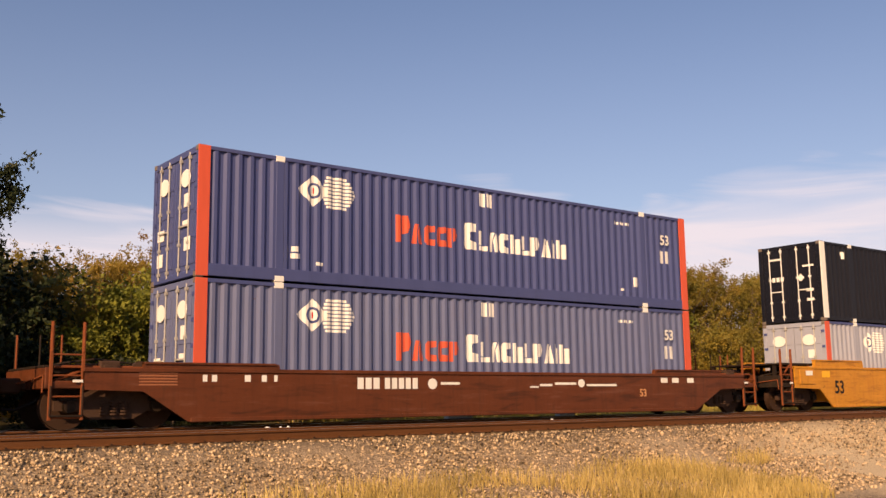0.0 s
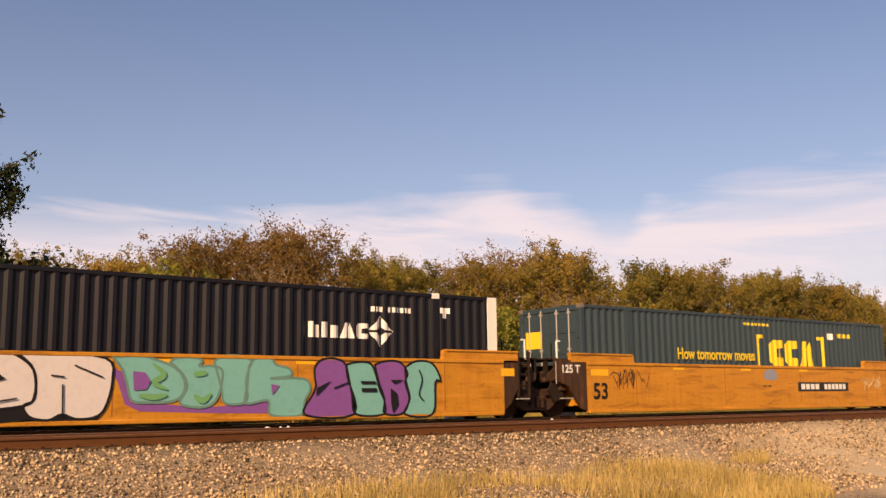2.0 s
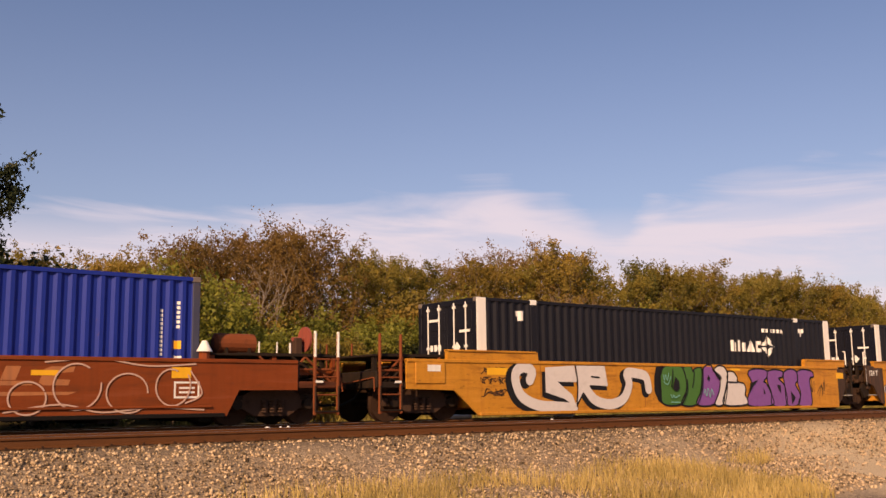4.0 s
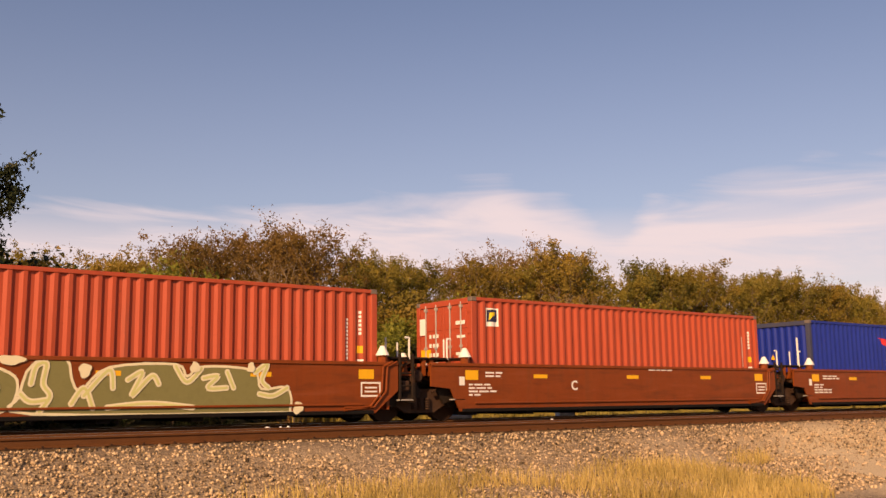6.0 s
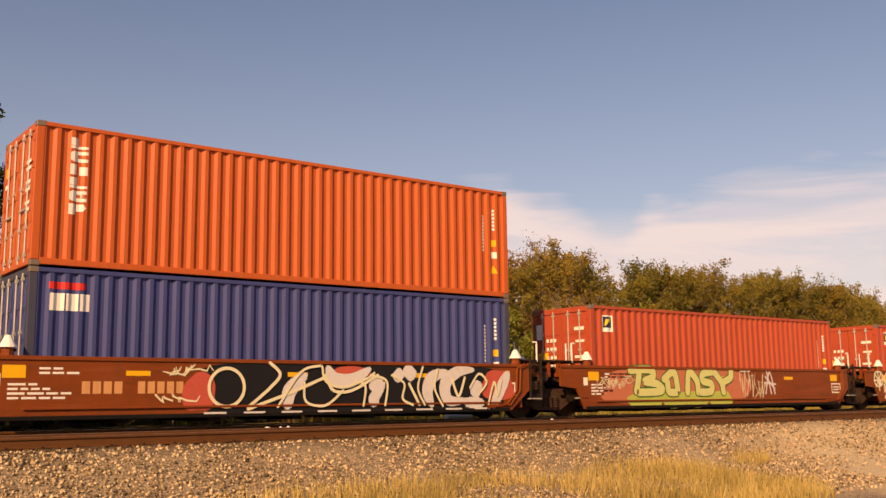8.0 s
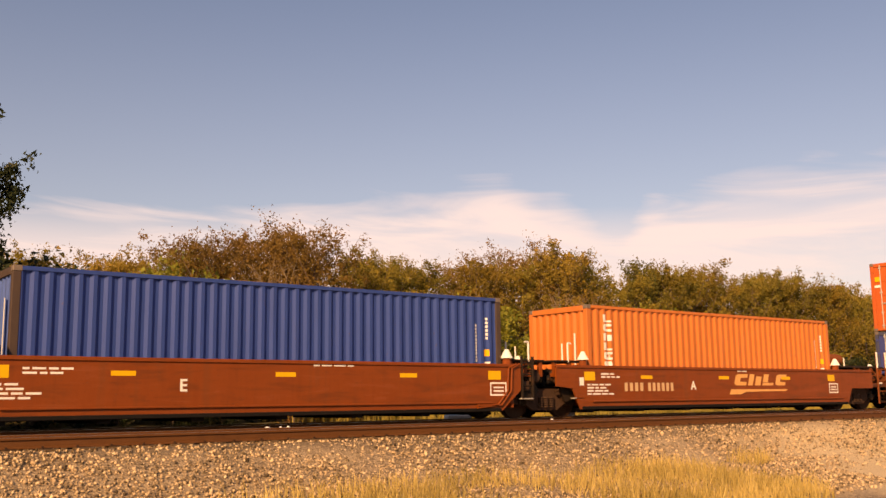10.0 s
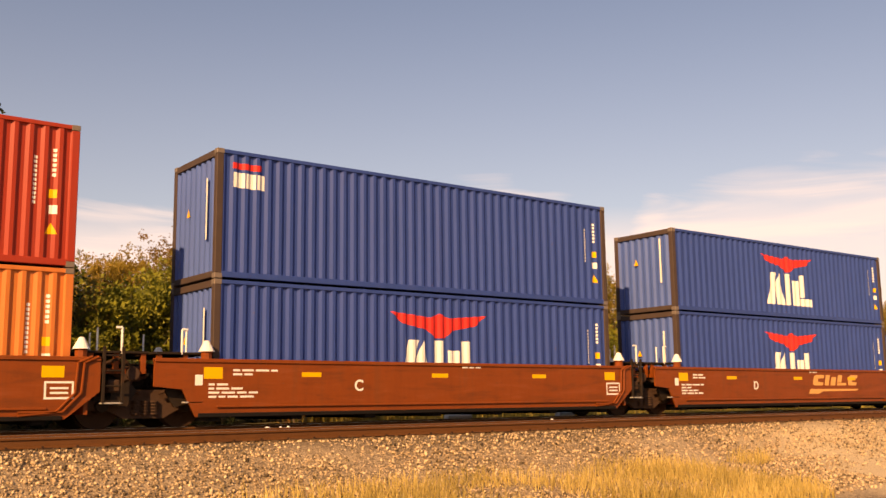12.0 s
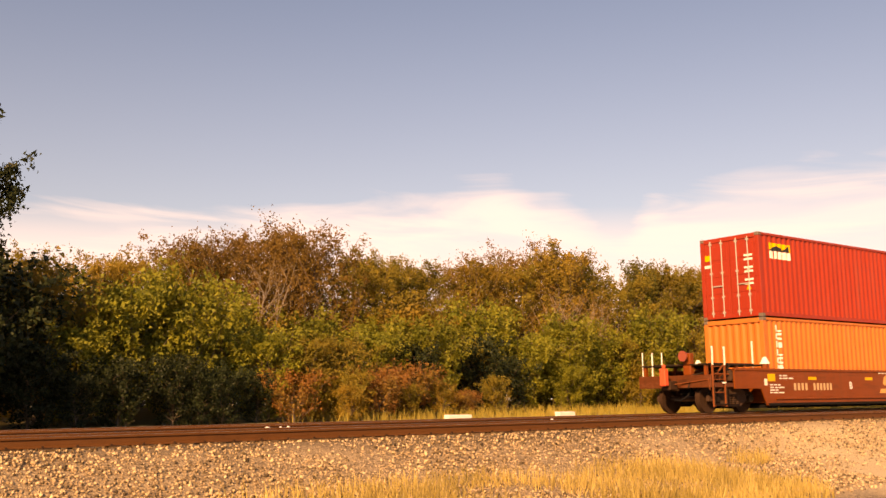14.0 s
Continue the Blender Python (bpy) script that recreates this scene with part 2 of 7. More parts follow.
def ground_material():
    m = bpy.data.materials.new("gravel_and_dry_grass_ground")
    m.use_nodes = True
    t = m.node_tree
    t.nodes.clear()
    co = node(t, "ShaderNodeTexCoord").outputs["Object"]
    y = node(t, "ShaderNodeSeparateXYZ", {0: co}).outputs[1]
    grit = node(t, "ShaderNodeTexVoronoi", {0: co, 2: 22.0})
    big = node(t, "ShaderNodeTexNoise", {0: co, 2: 0.6, 3: 5.0}).outputs[0]
    fine = node(t, "ShaderNodeTexNoise", {0: co, 2: 30.0, 3: 4.0}).outputs[0]
    stone = blend(t, node(t, "ShaderNodeSeparateColor", {0: grit.outputs["Color"]}).outputs[0], (0.12, 0.08, 0.045, 1), (0.42, 0.31, 0.185, 1))
    stone = blend(t, calc(t, "MULTIPLY", step(t, big, 0.4, 0.7), 0.45), stone, (0.4, 0.3, 0.18, 1))
    x = node(t, "ShaderNodeSeparateXYZ", {0: co}).outputs[0]
    road = step(t, calc(t, "ADD", calc(t, "SUBTRACT", x, calc(t, "MULTIPLY", y, 0.62)), calc(t, "MULTIPLY", calc(t, "SUBTRACT", big, 0.5), 6.0)), 8.5, 13.0)
    stone = blend(t, calc(t, "MULTIPLY", road, 0.8), stone, (0.62, 0.48, 0.29, 1))
    turf = blend(t, fine, (0.1, 0.085, 0.03, 1), (0.3, 0.22, 0.08, 1))
    edge = calc(t, "ADD", y, calc(t, "MULTIPLY", calc(t, "SUBTRACT", big, 0.5), 3.0))
    colour = blend(t, step(t, edge, 23.3, 24.2), stone, turf)
    oily = calc(t, "MULTIPLY", step(t, calc(t, "ABSOLUTE", calc(t, "SUBTRACT", y, 18.9)), 4.4, 3.4), 0.6)
    colour = blend(t, oily, colour, (0.085, 0.052, 0.026, 1))
    relief = node(t, "ShaderNodeBump", {"Strength": 0.7, "Distance": 0.03, "Height": calc(t, "ADD", grit.outputs["Distance"], fine)})
    b = node(t, "ShaderNodeBsdfPrincipled", {"Base Color": colour, "Roughness": 0.95, "Normal": relief.outputs[0]})
    t.links.new(b.outputs[0], node(t, "ShaderNodeOutputMaterial").inputs[0])
    return m


def build_ground():
    xs = [-2500, -600, -150, -60] + [-30 + 0.5 * i for i in range(201)] + [80, 95, 120, 160, 250, 600, 2500]
    ys = [-2500, -300, -60, -20, 0, 6] + [8 + 0.3 * i for i in range(100)] + [40, 45, 60, 100, 300, 1000, 3000]
    bm = bmesh.new()
    grid = [[bm.verts.new((x, y, level(y) + (lumps(x, y) if not 15.2 < y < 22.6 else 0.0))) for y in ys] for x in xs]
    for i in range(len(xs) - 1):
        for j in range(len(ys) - 1):
            bm.faces.new((grid[i][j], grid[i + 1][j], grid[i + 1][j + 1], grid[i][j + 1]))
    ob = part("ground", bm, ground_material(), None)
    for p in ob.data.polygons:
        p.use_smooth = True
    return tagged(ob, "gravelly trackside ground with dry grass verges", "ground", kind="structure")


RAIL_SHAPE = ((-0.07, -0.172), (0.07, -0.172), (0.07, -0.158), (0.012, -0.14), (0.012, -0.045), (0.036, -0.035), (0.036, -0.006), (0.028, 0.0),
              (-0.028, 0.0), (-0.036, -0.006), (-0.036, -0.035), (-0.012, -0.045), (-0.012, -0.14), (-0.07, -0.158))


def railway(y, group):
    track = tagged(new("railway_track"), "worn steel rails on weathered timber ties", "railway track", group)
    track.location = (0, y, 0)
    for side in (-0.755, 0.755):
        bm = bmesh.new()
        a = [bm.verts.new((-60, side + u, w)) for u, w in RAIL_SHAPE]
        b = [bm.verts.new((420, side + u, w)) for u, w in RAIL_SHAPE]
        for i in range(len(a)):
            j = (i + 1) % len(a)
            bm.faces.new((a[i], b[i], b[j], a[j]))
        bm.faces.new(a[::-1])
        bm.faces.new(b)
        bmesh.ops.recalc_face_normals(bm, faces=bm.faces)
        rail = part("rail", bm, RAIL_STEEL, track, "worn brown steel rail")
        part("running_surface", boxes((-60, 420, side - 0.026, side + 0.022, -0.001, 0.003)), POLISHED, rail, "polished running surface")
    tie = part("tie", boxes((-0.115, 0.115, -1.3, 1.3, -0.34, -0.172), bevel=0.012), TIE_WOOD, track)
    rnd = random.Random(int(y * 10))
    tie.location = (-12, 0, 0)
    for i in range(1, 200):
        share("tie", tie, track, pose(-12 + 0.53 * i + rnd.uniform(-0.03, 0.03), rnd.uniform(-0.05, 0.05), rnd.uniform(-0.015, 0.003), 0, 0, rnd.uniform(-1.5, 1.5)))
    spike = boxes((-0.09, 0.09, -0.16, 0.16, -0.174, -0.162), (0.04, 0.065, 0.07, 0.11, -0.17, -0.135), (-0.065, -0.04, -0.11, -0.07, -0.17, -0.135))
    first = part("tie_plate", spike, RUST, track, "rusty tie plate with spikes")
    first.location = (-4, -0.755, 0)
    for i in range(1, 120):
        share("tie_plate", first, track, pose(-12 + 0.53 * (i + 15), -0.755, 0))
    return track


def stones_mesh(name, n, place, lo, hi, seed):
    """Many rough stones in one mesh: squashed, turned, eight-sided lumps at places that place(rng, n) gives."""
    rng = np.random.default_rng(seed)
    base = np.array([(1, 0, 0.1), (0.2, 1, 0), (-1, 0.1, 0), (0, -1, 0.1), (0, 0.1, 1), (0.1, 0, -1)]) * 1.1
    tri = np.array([(0, 1, 4), (1, 2, 4), (2, 3, 4), (3, 0, 4), (1, 0, 5), (2, 1, 5), (3, 2, 5), (0, 3, 5)])
    at = place(rng, n)
    n = len(at)
    size = (lo + (hi - lo) * rng.random((n, 1)) ** 2.2) * (0.65 + 0.7 * rng.random((n, 3))) * 0.5
    shape = base[None] * (0.75 + 0.5 * rng.random((n, 6, 1))) * size[:, None]
    a, b = rng.random(n) * 6.283, rng.random(n) * 6.283
    ca, sa, cb, sb = np.cos(a)[:, None], np.sin(a)[:, None], np.cos(b)[:, None], np.sin(b)[:, None]
    x, y, z = shape[..., 0], shape[..., 1], shape[..., 2]
    y, z = y * cb - z * sb, y * sb + z * cb
    x, y = x * ca - y * sa, x * sa + y * ca
    co = np.stack((x, y, z), -1) + at[:, None]
    faces = tri[None] + (np.arange(n) * 6)[:, None, None]
    return fast_mesh(name, co.reshape(-1, 3), faces.reshape(-1, 3))


def fast_mesh(name, co, faces):
    me = bpy.data.meshes.new(name)
    k = faces.shape[1]
    me.vertices.add(len(co))
    me.vertices.foreach_set("co", np.ascontiguousarray(co, dtype=np.float32).ravel())
    me.loops.add(faces.size)
    me.loops.foreach_set("vertex_index", np.ascontiguousarray(faces, dtype=np.int32).ravel())
    me.polygons.add(len(faces))
    me.polygons.foreach_set("loop_start", np.arange(0, faces.size, k, dtype=np.int32))
    me.polygons.foreach_set("loop_total", np.full(len(faces), k, dtype=np.int32))
    me.update(calc_edges=True)
    return me


def heights(y):
    return np.interp(y, [p[0] for p in PROFILE], [p[1] for p in PROFILE])


def near_shoulder(rng, n):
    x = -4 + 54 * rng.random(n) ** 1.25
    y = 9.0 + 6.4 * rng.random(n) ** 0.85
    keep = rng.random(n) < np.where(x > 13 + 0.5 * y, np.clip((y - 11.0) / 3.2, 0.05, 1.0), 1.0)
    x, y = x[keep], y[keep]
    n = len(x)
    return np.stack((x, y, heights(y) + 0.005 + 0.02 * rng.random(n)), -1)


def track_beds(rng, n):
    x = -2 + 62 * rng.random(n) ** 1.2
    y = 15.3 + 8.0 * rng.random(n)
    return np.stack((x, y, heights(y) + 0.01 * rng.random(n)), -1)


def grass_mesh(name, n, place, lo, hi, seed, lean=0.35, wide=0.008):
    """Blades: narrow bent strips of two quads."""
    rng = np.random.default_rng(seed)
    at = place(rng, n)
    n = len(at)
    h = lo + (hi - lo) * rng.random(n) ** 1.5
    a = rng.random(n) * 6.283
    across = np.stack((np.cos(a), np.sin(a), 0 * a), -1) * (wide * (0.6 + 0.8 * rng.random(n)))[:, None]
    b = rng.random(n) * 6.283
    bend = np.stack((np.cos(b), np.sin(b), 0 * b), -1) * (h * lean * rng.random(n))[:, None]
    up = np.stack((0 * h, 0 * h, h), -1)
    mid, tip = at + up * 0.55 + bend * 0.35, at + up + bend
    co = np.stack((at - across, at + across, mid + across * 0.8, mid - across * 0.8, tip + across * 0.15, tip - across * 0.15), 1)
    q = np.array([(0, 1, 2, 3), (3, 2, 4, 5)])
    faces = q[None] + (np.arange(n) * 6)[:, None, None]
    return fast_mesh(name, co.reshape(-1, 3), faces.reshape(-1, 4))


def stuff(name, mesh, material, label, category):
    mesh.materials.append(material)
    return tagged(new(name, mesh), label, category, kind="stuff")


BALLAST = surface("ballast_stone", (0.4, 0.29, 0.175), 0.9, 0.0, (0.11, 0.066, 0.032), 0.6, 2.0, vary=0.85, island=True)
OILY_BALLAST = surface("oily_ballast_stone", (0.12, 0.075, 0.036), 0.9, 0.0, (0.06, 0.036, 0.02), 0.5, 2.0, vary=0.5, island=True)
DRY_GRASS = leafy("dry_golden_grass", (0.74, 0.54, 0.19), (0.3, 0.22, 0.06), 0.3)
VERGE_GRASS = leafy("yellowing_verge_grass", (0.46, 0.34, 0.08), (0.26, 0.23, 0.05), 0.35)


def near_grass(rng, n):
    """Two ragged patches of dry grass at the foot of the ballast."""
    u, y = rng.random(n), 8.2 + 5.4 * rng.random(n) ** 0.8
    x = 4 + 16 * u
    wob = np.array([noise.noise((a * 0.45, b * 0.6, 7)) for a, b in zip(x, y)])
    front = 13.25 + 0.01 * x + 0.45 * wob
    keep = (y < front) & (x > 5.2 + 1.2 * wob) & (x < 14.0 + 0.95 * (y - 8.7) + 1.0 * wob) & (rng.random(n) < np.minimum(0.5 + 2.2 * wob, 0.12 + 0.7 * (front - y)) * np.clip((x - 4.0) / 5.0, 0.25, 1.0))
    x, y = x[keep], y[keep]
    return np.stack((x, y, heights(y) - 0.01), -1)


def far_verge(rng, n):
    x = 9 + 80 * rng.random(n) ** 1.3
    y = 23.8 + 11 * rng.random(n) ** 1.1
    keep = rng.random(n) < np.clip((x - 15.0) / 5.0, 0.0, 1.0)
    x, y = x[keep], y[keep]
    return np.stack((x, y, heights(y) - 0.02), -1)


def build_trackside():
    build_ground()
    railway(TRAIN_Y, "parallel tracks")
    railway(NEAR_Y, "parallel tracks")
    stuff("ballast", stones_mesh("ballast", 78000, near_shoulder, 0.02, 0.068, 1), BALLAST, "loose grey-brown ballast stones on the track shoulder", "ballast")
    stuff("track_ballast", stones_mesh("track_ballast", 16000, track_beds, 0.03, 0.08, 2), OILY_BALLAST, "oil-darkened ballast between the ties", "ballast")
    stuff("dry_grass", grass_mesh("dry_grass", 46000, near_grass, 0.03, 0.36, 3, lean=0.6, wide=0.006), DRY_GRASS, "dry golden grass at the foot of the ballast", "grass")
    stuff("verge_grass", grass_mesh("verge_grass", 36000, far_verge, 0.12, 0.5, 4, lean=0.6, wide=0.011), VERGE_GRASS, "tall yellowing grass in front of the wood", "grass")


build_trackside()

# ---------------------------------------------------------------- containers
MOVING = []          # (thing, place along the train, height, depth)


def rib_depth(x, pitch=0.285, deep=0.049):
    """Depth of the corrugated wall at x: outer flats, slopes and inner flats."""
    u = (x / pitch) % 1.0
    for a, b, va, vb in ((0, 0.26, 0, 0), (0.26, 0.5, 0, 1), (0.5, 0.76, 1, 1), (0.76, 1.0, 1, 0)):
        if u <= b:
            return deep * (va + (vb - va) * (u - a) / (b - a))
    return 0.0


def rib_breaks(x0, x1, pitch=0.285):
    xs = {x0, x1}
    for k in range(int(x0 / pitch) - 2, int(x1 / pitch) + 2):
        for f in (0, 0.26, 0.5, 0.76):
            x = (k + f) * pitch
            if x0 + 1e-4 < x < x1 - 1e-4:
                xs.add(x)
    return sorted(xs)


def corrugated(x0, x1, y, z0, z1, inward=1.0, thick=0.05):
    """Closed corrugated sheet: outer face follows the ribs, back flat."""
    bm = bmesh.new()
    xs = rib_breaks(x0, x1)
    front = [(bm.verts.new((x, y + inward * rib_depth(x), z0)), bm.verts.new((x, y + inward * rib_depth(x), z1))) for x in xs]
    yb = y + inward * thick
    back = [bm.verts.new(c) for c in ((x0, yb, z0), (x0, yb, z1), (x1, yb, z0), (x1, yb, z1))]
    for (a, b), (c, d) in zip(front, front[1:]):
        bm.faces.new((a, c, d, b))
    bm.faces.new((back[2], back[0], back[1], back[3]))
    bm.faces.new((back[0], front[0][0], front[0][1], back[1]))
    bm.faces.new((front[-1][0], back[2], back[3], front[-1][1]))
    bmesh.ops.recalc_face_normals(bm, faces=bm.faces)
    return bm


def clip(poly, x, keep_right):
    out = []
    for (ax, az), (bx, bz) in zip(poly, poly[1:] + poly[:1]):
        a_in, b_in = (ax >= x) == keep_right, (bx >= x) == keep_right
        if a_in:
            out.append((ax, az))
        if a_in != b_in:
            f = (x - ax) / (bx - ax)
            out.append((x, az + f * (bz - az)))
    return out


def on_ribs(polys, y):
    """Paint that follows the ribs: outlines in x, z cut along the breaks of the corrugation."""
    bm = bmesh.new()
    for poly in polys:
        lo, hi = min(p[0] for p in poly), max(p[0] for p in poly)
        xs = rib_breaks(lo, hi)
        for a, b in zip(xs, xs[1:]):
            piece = clip(clip(poly, a, True), b, False)
            piece = [q for i, q in enumerate(piece) if math.dist(q, piece[i - 1]) > 1e-5]
            if len(piece) > 2:
                eps = 1e-5
                vs = [bm.verts.new((x, y + rib_depth(min(max(x, a + eps), b - eps)) - 0.004, z)) for x, z in piece]
                f = bm.faces.new(vs)
                f.normal_update()
                if f.normal.y > 0:
                    f.normal_flip()
    bmesh.ops.remove_doubles(bm, verts=bm.verts, dist=1e-4)
    return bm


CASTING = surface("worn_casting", (0.2, 0.16, 0.13), 0.6, 0.3, wear=0.4)
BARS = surface("galvanised_bar", (0.5, 0.47, 0.42), 0.5, 0.4, wear=0.3)


def container(length, height, body, post, label, doors=True, wide=2.438, inner_posts=False, inner_mat=None, bars=BARS, rail=None, deep_rail=0.16, end_mat=None):
    """A box on its base centre; doors face -x."""
    ob = tagged(new("shipping_container"), label, "container", "containers on the train")
    rail = rail or body
    hl, hw, p, c = length / 2, wide / 2, 0.16, 0.178
    lo, hi = deep_rail, height - 0.1
    part("side_wall", corrugated(-hl + p, hl - p, -hw + 0.012, lo, hi), body, ob)
    part("side_wall", corrugated(-hl + p, hl - p, hw - 0.012, lo, hi, -1.0), body, ob)
    for s in (-1, 1):
        part("top_rail", boxes((-hl + p, hl - p, s * hw, s * (hw - 0.07), hi, height - 0.012), bevel=0.008), rail, ob)
        part("bottom_rail", boxes((-hl + p, hl - p, s * hw, s * (hw - 0.1), 0.03, lo), bevel=0.008), rail, ob)
        for e in (-1, 1):
            part("corner_post", boxes((e * hl, e * (hl - p), s * hw, s * (hw - 0.15), 0.118, height - 0.118), bevel=0.012), post, ob)
    for e in (-1, 1):
        for s in (-1, 1):
            for z in (0.0, height - 0.118):
                bm = boxes((e * (hl + 0.003), e * (hl - c), s * (hw + 0.003), s * (hw - 0.162), z, z + 0.118), bevel=0.012)
                part("corner_casting", bm, CASTING, ob)
    part("roof", boxes((-hl + 0.1, hl - 0.1, -hw + 0.06, hw - 0.06, height - 0.06, height - 0.02)), body, ob)
    part("floor", boxes((-hl + 0.1, hl - 0.1, -hw + 0.09, hw - 0.09, 0.05, 0.16)), BLACK, ob)
    if inner_posts:
        for e in (-1, 1):
            for s in (-1, 1):
                part("lifting_post", boxes((e * 6.0, e * 6.2, s * (hw - 0.004), s * (hw - 0.12), 0.1, height - 0.1), bevel=0.01), body, ob)
                for z in (-0.002, height - 0.14):
                    part("lifting_casting", boxes((e * 5.98, e * 6.22, s * (hw + 0.006), s * (hw - 0.16), z, z + 0.14), bevel=0.012), inner_mat or WHITE, ob)
    # end beams
    for e in (-1, 1):
        part("end_beam", boxes((e * hl, e * (hl - 0.1), -hw + 0.16, hw - 0.16, height - 0.17, height - 0.015), bevel=0.01), post, ob)
        part("end_beam", boxes((e * hl, e * (hl - 0.1), -hw + 0.16, hw - 0.16, 0.03, 0.17), bevel=0.01), post, ob)
    ends = (1,) if doors else (-1, 1)
    for e in ends:
        bm = corrugated(-hw + 0.15, hw - 0.15, -hl + 0.03, 0.17, height - 0.17)
        bm.transform(pose(0, 0, 0, 0, 0, -90 if e < 0 else 90))
        part("end_wall", bm, end_mat or body, ob)
    if doors:
        for s in (-1, 1):
            y0, y1 = s * 0.012, s * (hw - 0.15)
            bm = boxes((-hl + 0.03, -hl + 0.08, y0, y1, 0.17, height - 0.17), bevel=0.006)
            for k in range(4):
                z = 0.3 + k * (height - 0.5) / 4
                box(bm, -hl + 0.015, -hl + 0.031, y0 + s * 0.09, y1 - s * 0.09, z, z + (height - 0.5) / 4 - 0.12, 0.005)
            leaf = part("door", bm, body, ob)
            for f in (0.28, 0.72):
                y = y0 + (y1 - y0) * f
                bm = rod(bmesh.new(), (-hl - 0.005, y, 0.1), (-hl - 0.005, y, height - 0.1), 0.02)
                for z in (0.2, 0.75, 1.6, height - 0.25):
                    box(bm, -hl - 0.03, -hl + 0.02, y - 0.05, y + 0.05, z, z + 0.07)
                part("locking_bar", bm, bars, leaf, "pale metal locking bar")
            y = y0 + (y1 - y0) * 0.5
            part("door_handle", boxes((-hl - 0.035, -hl - 0.012, y - 0.25, y + 0.25, 1.15, 1.19), bevel=0.004), bars, leaf)
            for k in range(5):
                z = 0.3 + k * (height - 0.7) / 4
                part("hinge", boxes((-hl - 0.012, -hl + 0.03, y1 - s * 0.02, y1 + s * 0.1, z, z + 0.09)), rail, leaf)
    return ob


def end_paint(ob, name, polys, material, hl, label=""):
    """Marks on the end that faces -x: outlines in y (positive away), z."""
    bm = bmesh.new()
    for outline in polys:
        vs = [bm.verts.new((-hl - 0.004, y, z)) for y, z in outline]
        f = bm.faces.new(vs)
        f.normal_update()
        if f.normal.x > 0:
            f.normal_flip()
    return part(name, bm, material, ob, label)


def oval(cx, cz, rx, rz, n=20):
    return [(cx + rx * math.cos(6.2832 * i / n), cz + rz * math.sin(6.2832 * i / n)) for i in range(n)]


def blocks(x, z, sizes, height, gap, slant=0.0, first=1.0):
    """Plain upright blocks in a row, one for each sign of a brand's wordmark."""
    out = []
    for i, w in enumerate(sizes):
        h = height * (first if i == 0 else 1.0)
        out.append([(x, z), (x + w, z), (x + w + slant * h, z + h), (x + slant * h, z + h)])
        x += w + gap
    return out


def notched(x, z, w, h, kind):
    """A plain block with one slot or bevel, for wordmarks drawn as shapes."""
    if kind == 0:
        return [[(x, z), (x + w * 0.4, z), (x + w * 0.46, z + h * 0.62), (x + w * 0.62, z + h), (x + w * 0.3, z + h)], [(x + w * 0.6, z), (x + w, z), (x + w * 0.74, z + h), (x + w * 0.5, z + h * 0.6)]]
    if kind == 1:
        return [rect(x, x + w * 0.38, z, z + h), [(x + w * 0.46, z + h * 0.3), (x + w * 0.85, z + h * 0.36), (x + w, z + h * 0.65), (x + w * 0.85, z + h), (x + w * 0.46, z + h)]]
    if kind == 2:
        return [rect(x, x + w * 0.45, z + h * 0.28, z + h), rect(x, x + w, z, z + h * 0.24)]
    if kind == 3:
        return [rect(x, x + w * 0.38, z, z + h), rect(x + w * 0.55, x + w, z, z + h * 0.8)]
    return [[(x, z + h * 0.15), (x + w * 0.2, z), (x + w, z), (x + w, z + h * 0.3), (x + w * 0.45, z + h * 0.34), (x + w * 0.45, z + h * 0.66), (x + w, z + h * 0.7), (x + w, z + h), (x + w * 0.2, z + h), (x, z + h * 0.85)]]


def wordmark(x, z, h, rows, gap):
    out = []
    for w, kind in rows:
        out += notched(x, z, w, h, kind)
        x += w + gap
    return out


RED_MARK = paint("red_marking", (0.62, 0.035, 0.03), 0.12)
CORAL = paint("coral_red_paint", (0.62, 0.1, 0.05), 0.15)
GREEN_YELLOW = paint("bright_yellow_marking", (0.75, 0.55, 0.03), 0.15)
STACK_BLUE = paint("purplish_blue_paint", (0.062, 0.078, 0.2), 0.16, dirt=(0.05, 0.05, 0.08))
PALE_BLUE = paint("chalky_blue_paint", (0.12, 0.14, 0.25), 0.28)
GREY_BLUE = paint("pale_grey_blue_paint", (0.33, 0.34, 0.4), 0.25)
NAVY_BLACK = paint("blue_black_paint", (0.009, 0.009, 0.014), 0.2, 0.45, dirt=(0.02, 0.018, 0.02))
SLATE = paint("slate_blue_paint", (0.034, 0.056, 0.068), 0.3, dirt=(0.03, 0.035, 0.035))
DEEP_BLUE = paint("strong_blue_paint", (0.011, 0.028, 0.25), 0.15, dirt=(0.02, 0.025, 0.09))
DULL_BLUE = paint("dull_blue_paint", (0.048, 0.06, 0.19), 0.25, dirt=(0.05, 0.05, 0.09))
LINE_BLUE = paint("shipping_blue_paint", (0.026, 0.06, 0.24), 0.2, dirt=(0.04, 0.045, 0.1))
# lighter copy of the shipping blue: sunlight on the ends put into the colour
SUNLIT_END = paint("sunlit_end_blue_paint", (0.065, 0.12, 0.34), 0.25)
BRICK_RED = paint("faded_brick_red_paint", (0.42, 0.075, 0.035), 0.3)
ORANGE = paint("orange_brown_paint", (0.5, 0.105, 0.028), 0.25)
BRIGHT_ORANGE = paint("bright_orange_paint", (0.56, 0.165, 0.042), 0.3)
CRIMSON = paint("crimson_paint", (0.33, 0.036, 0.018), 0.28)
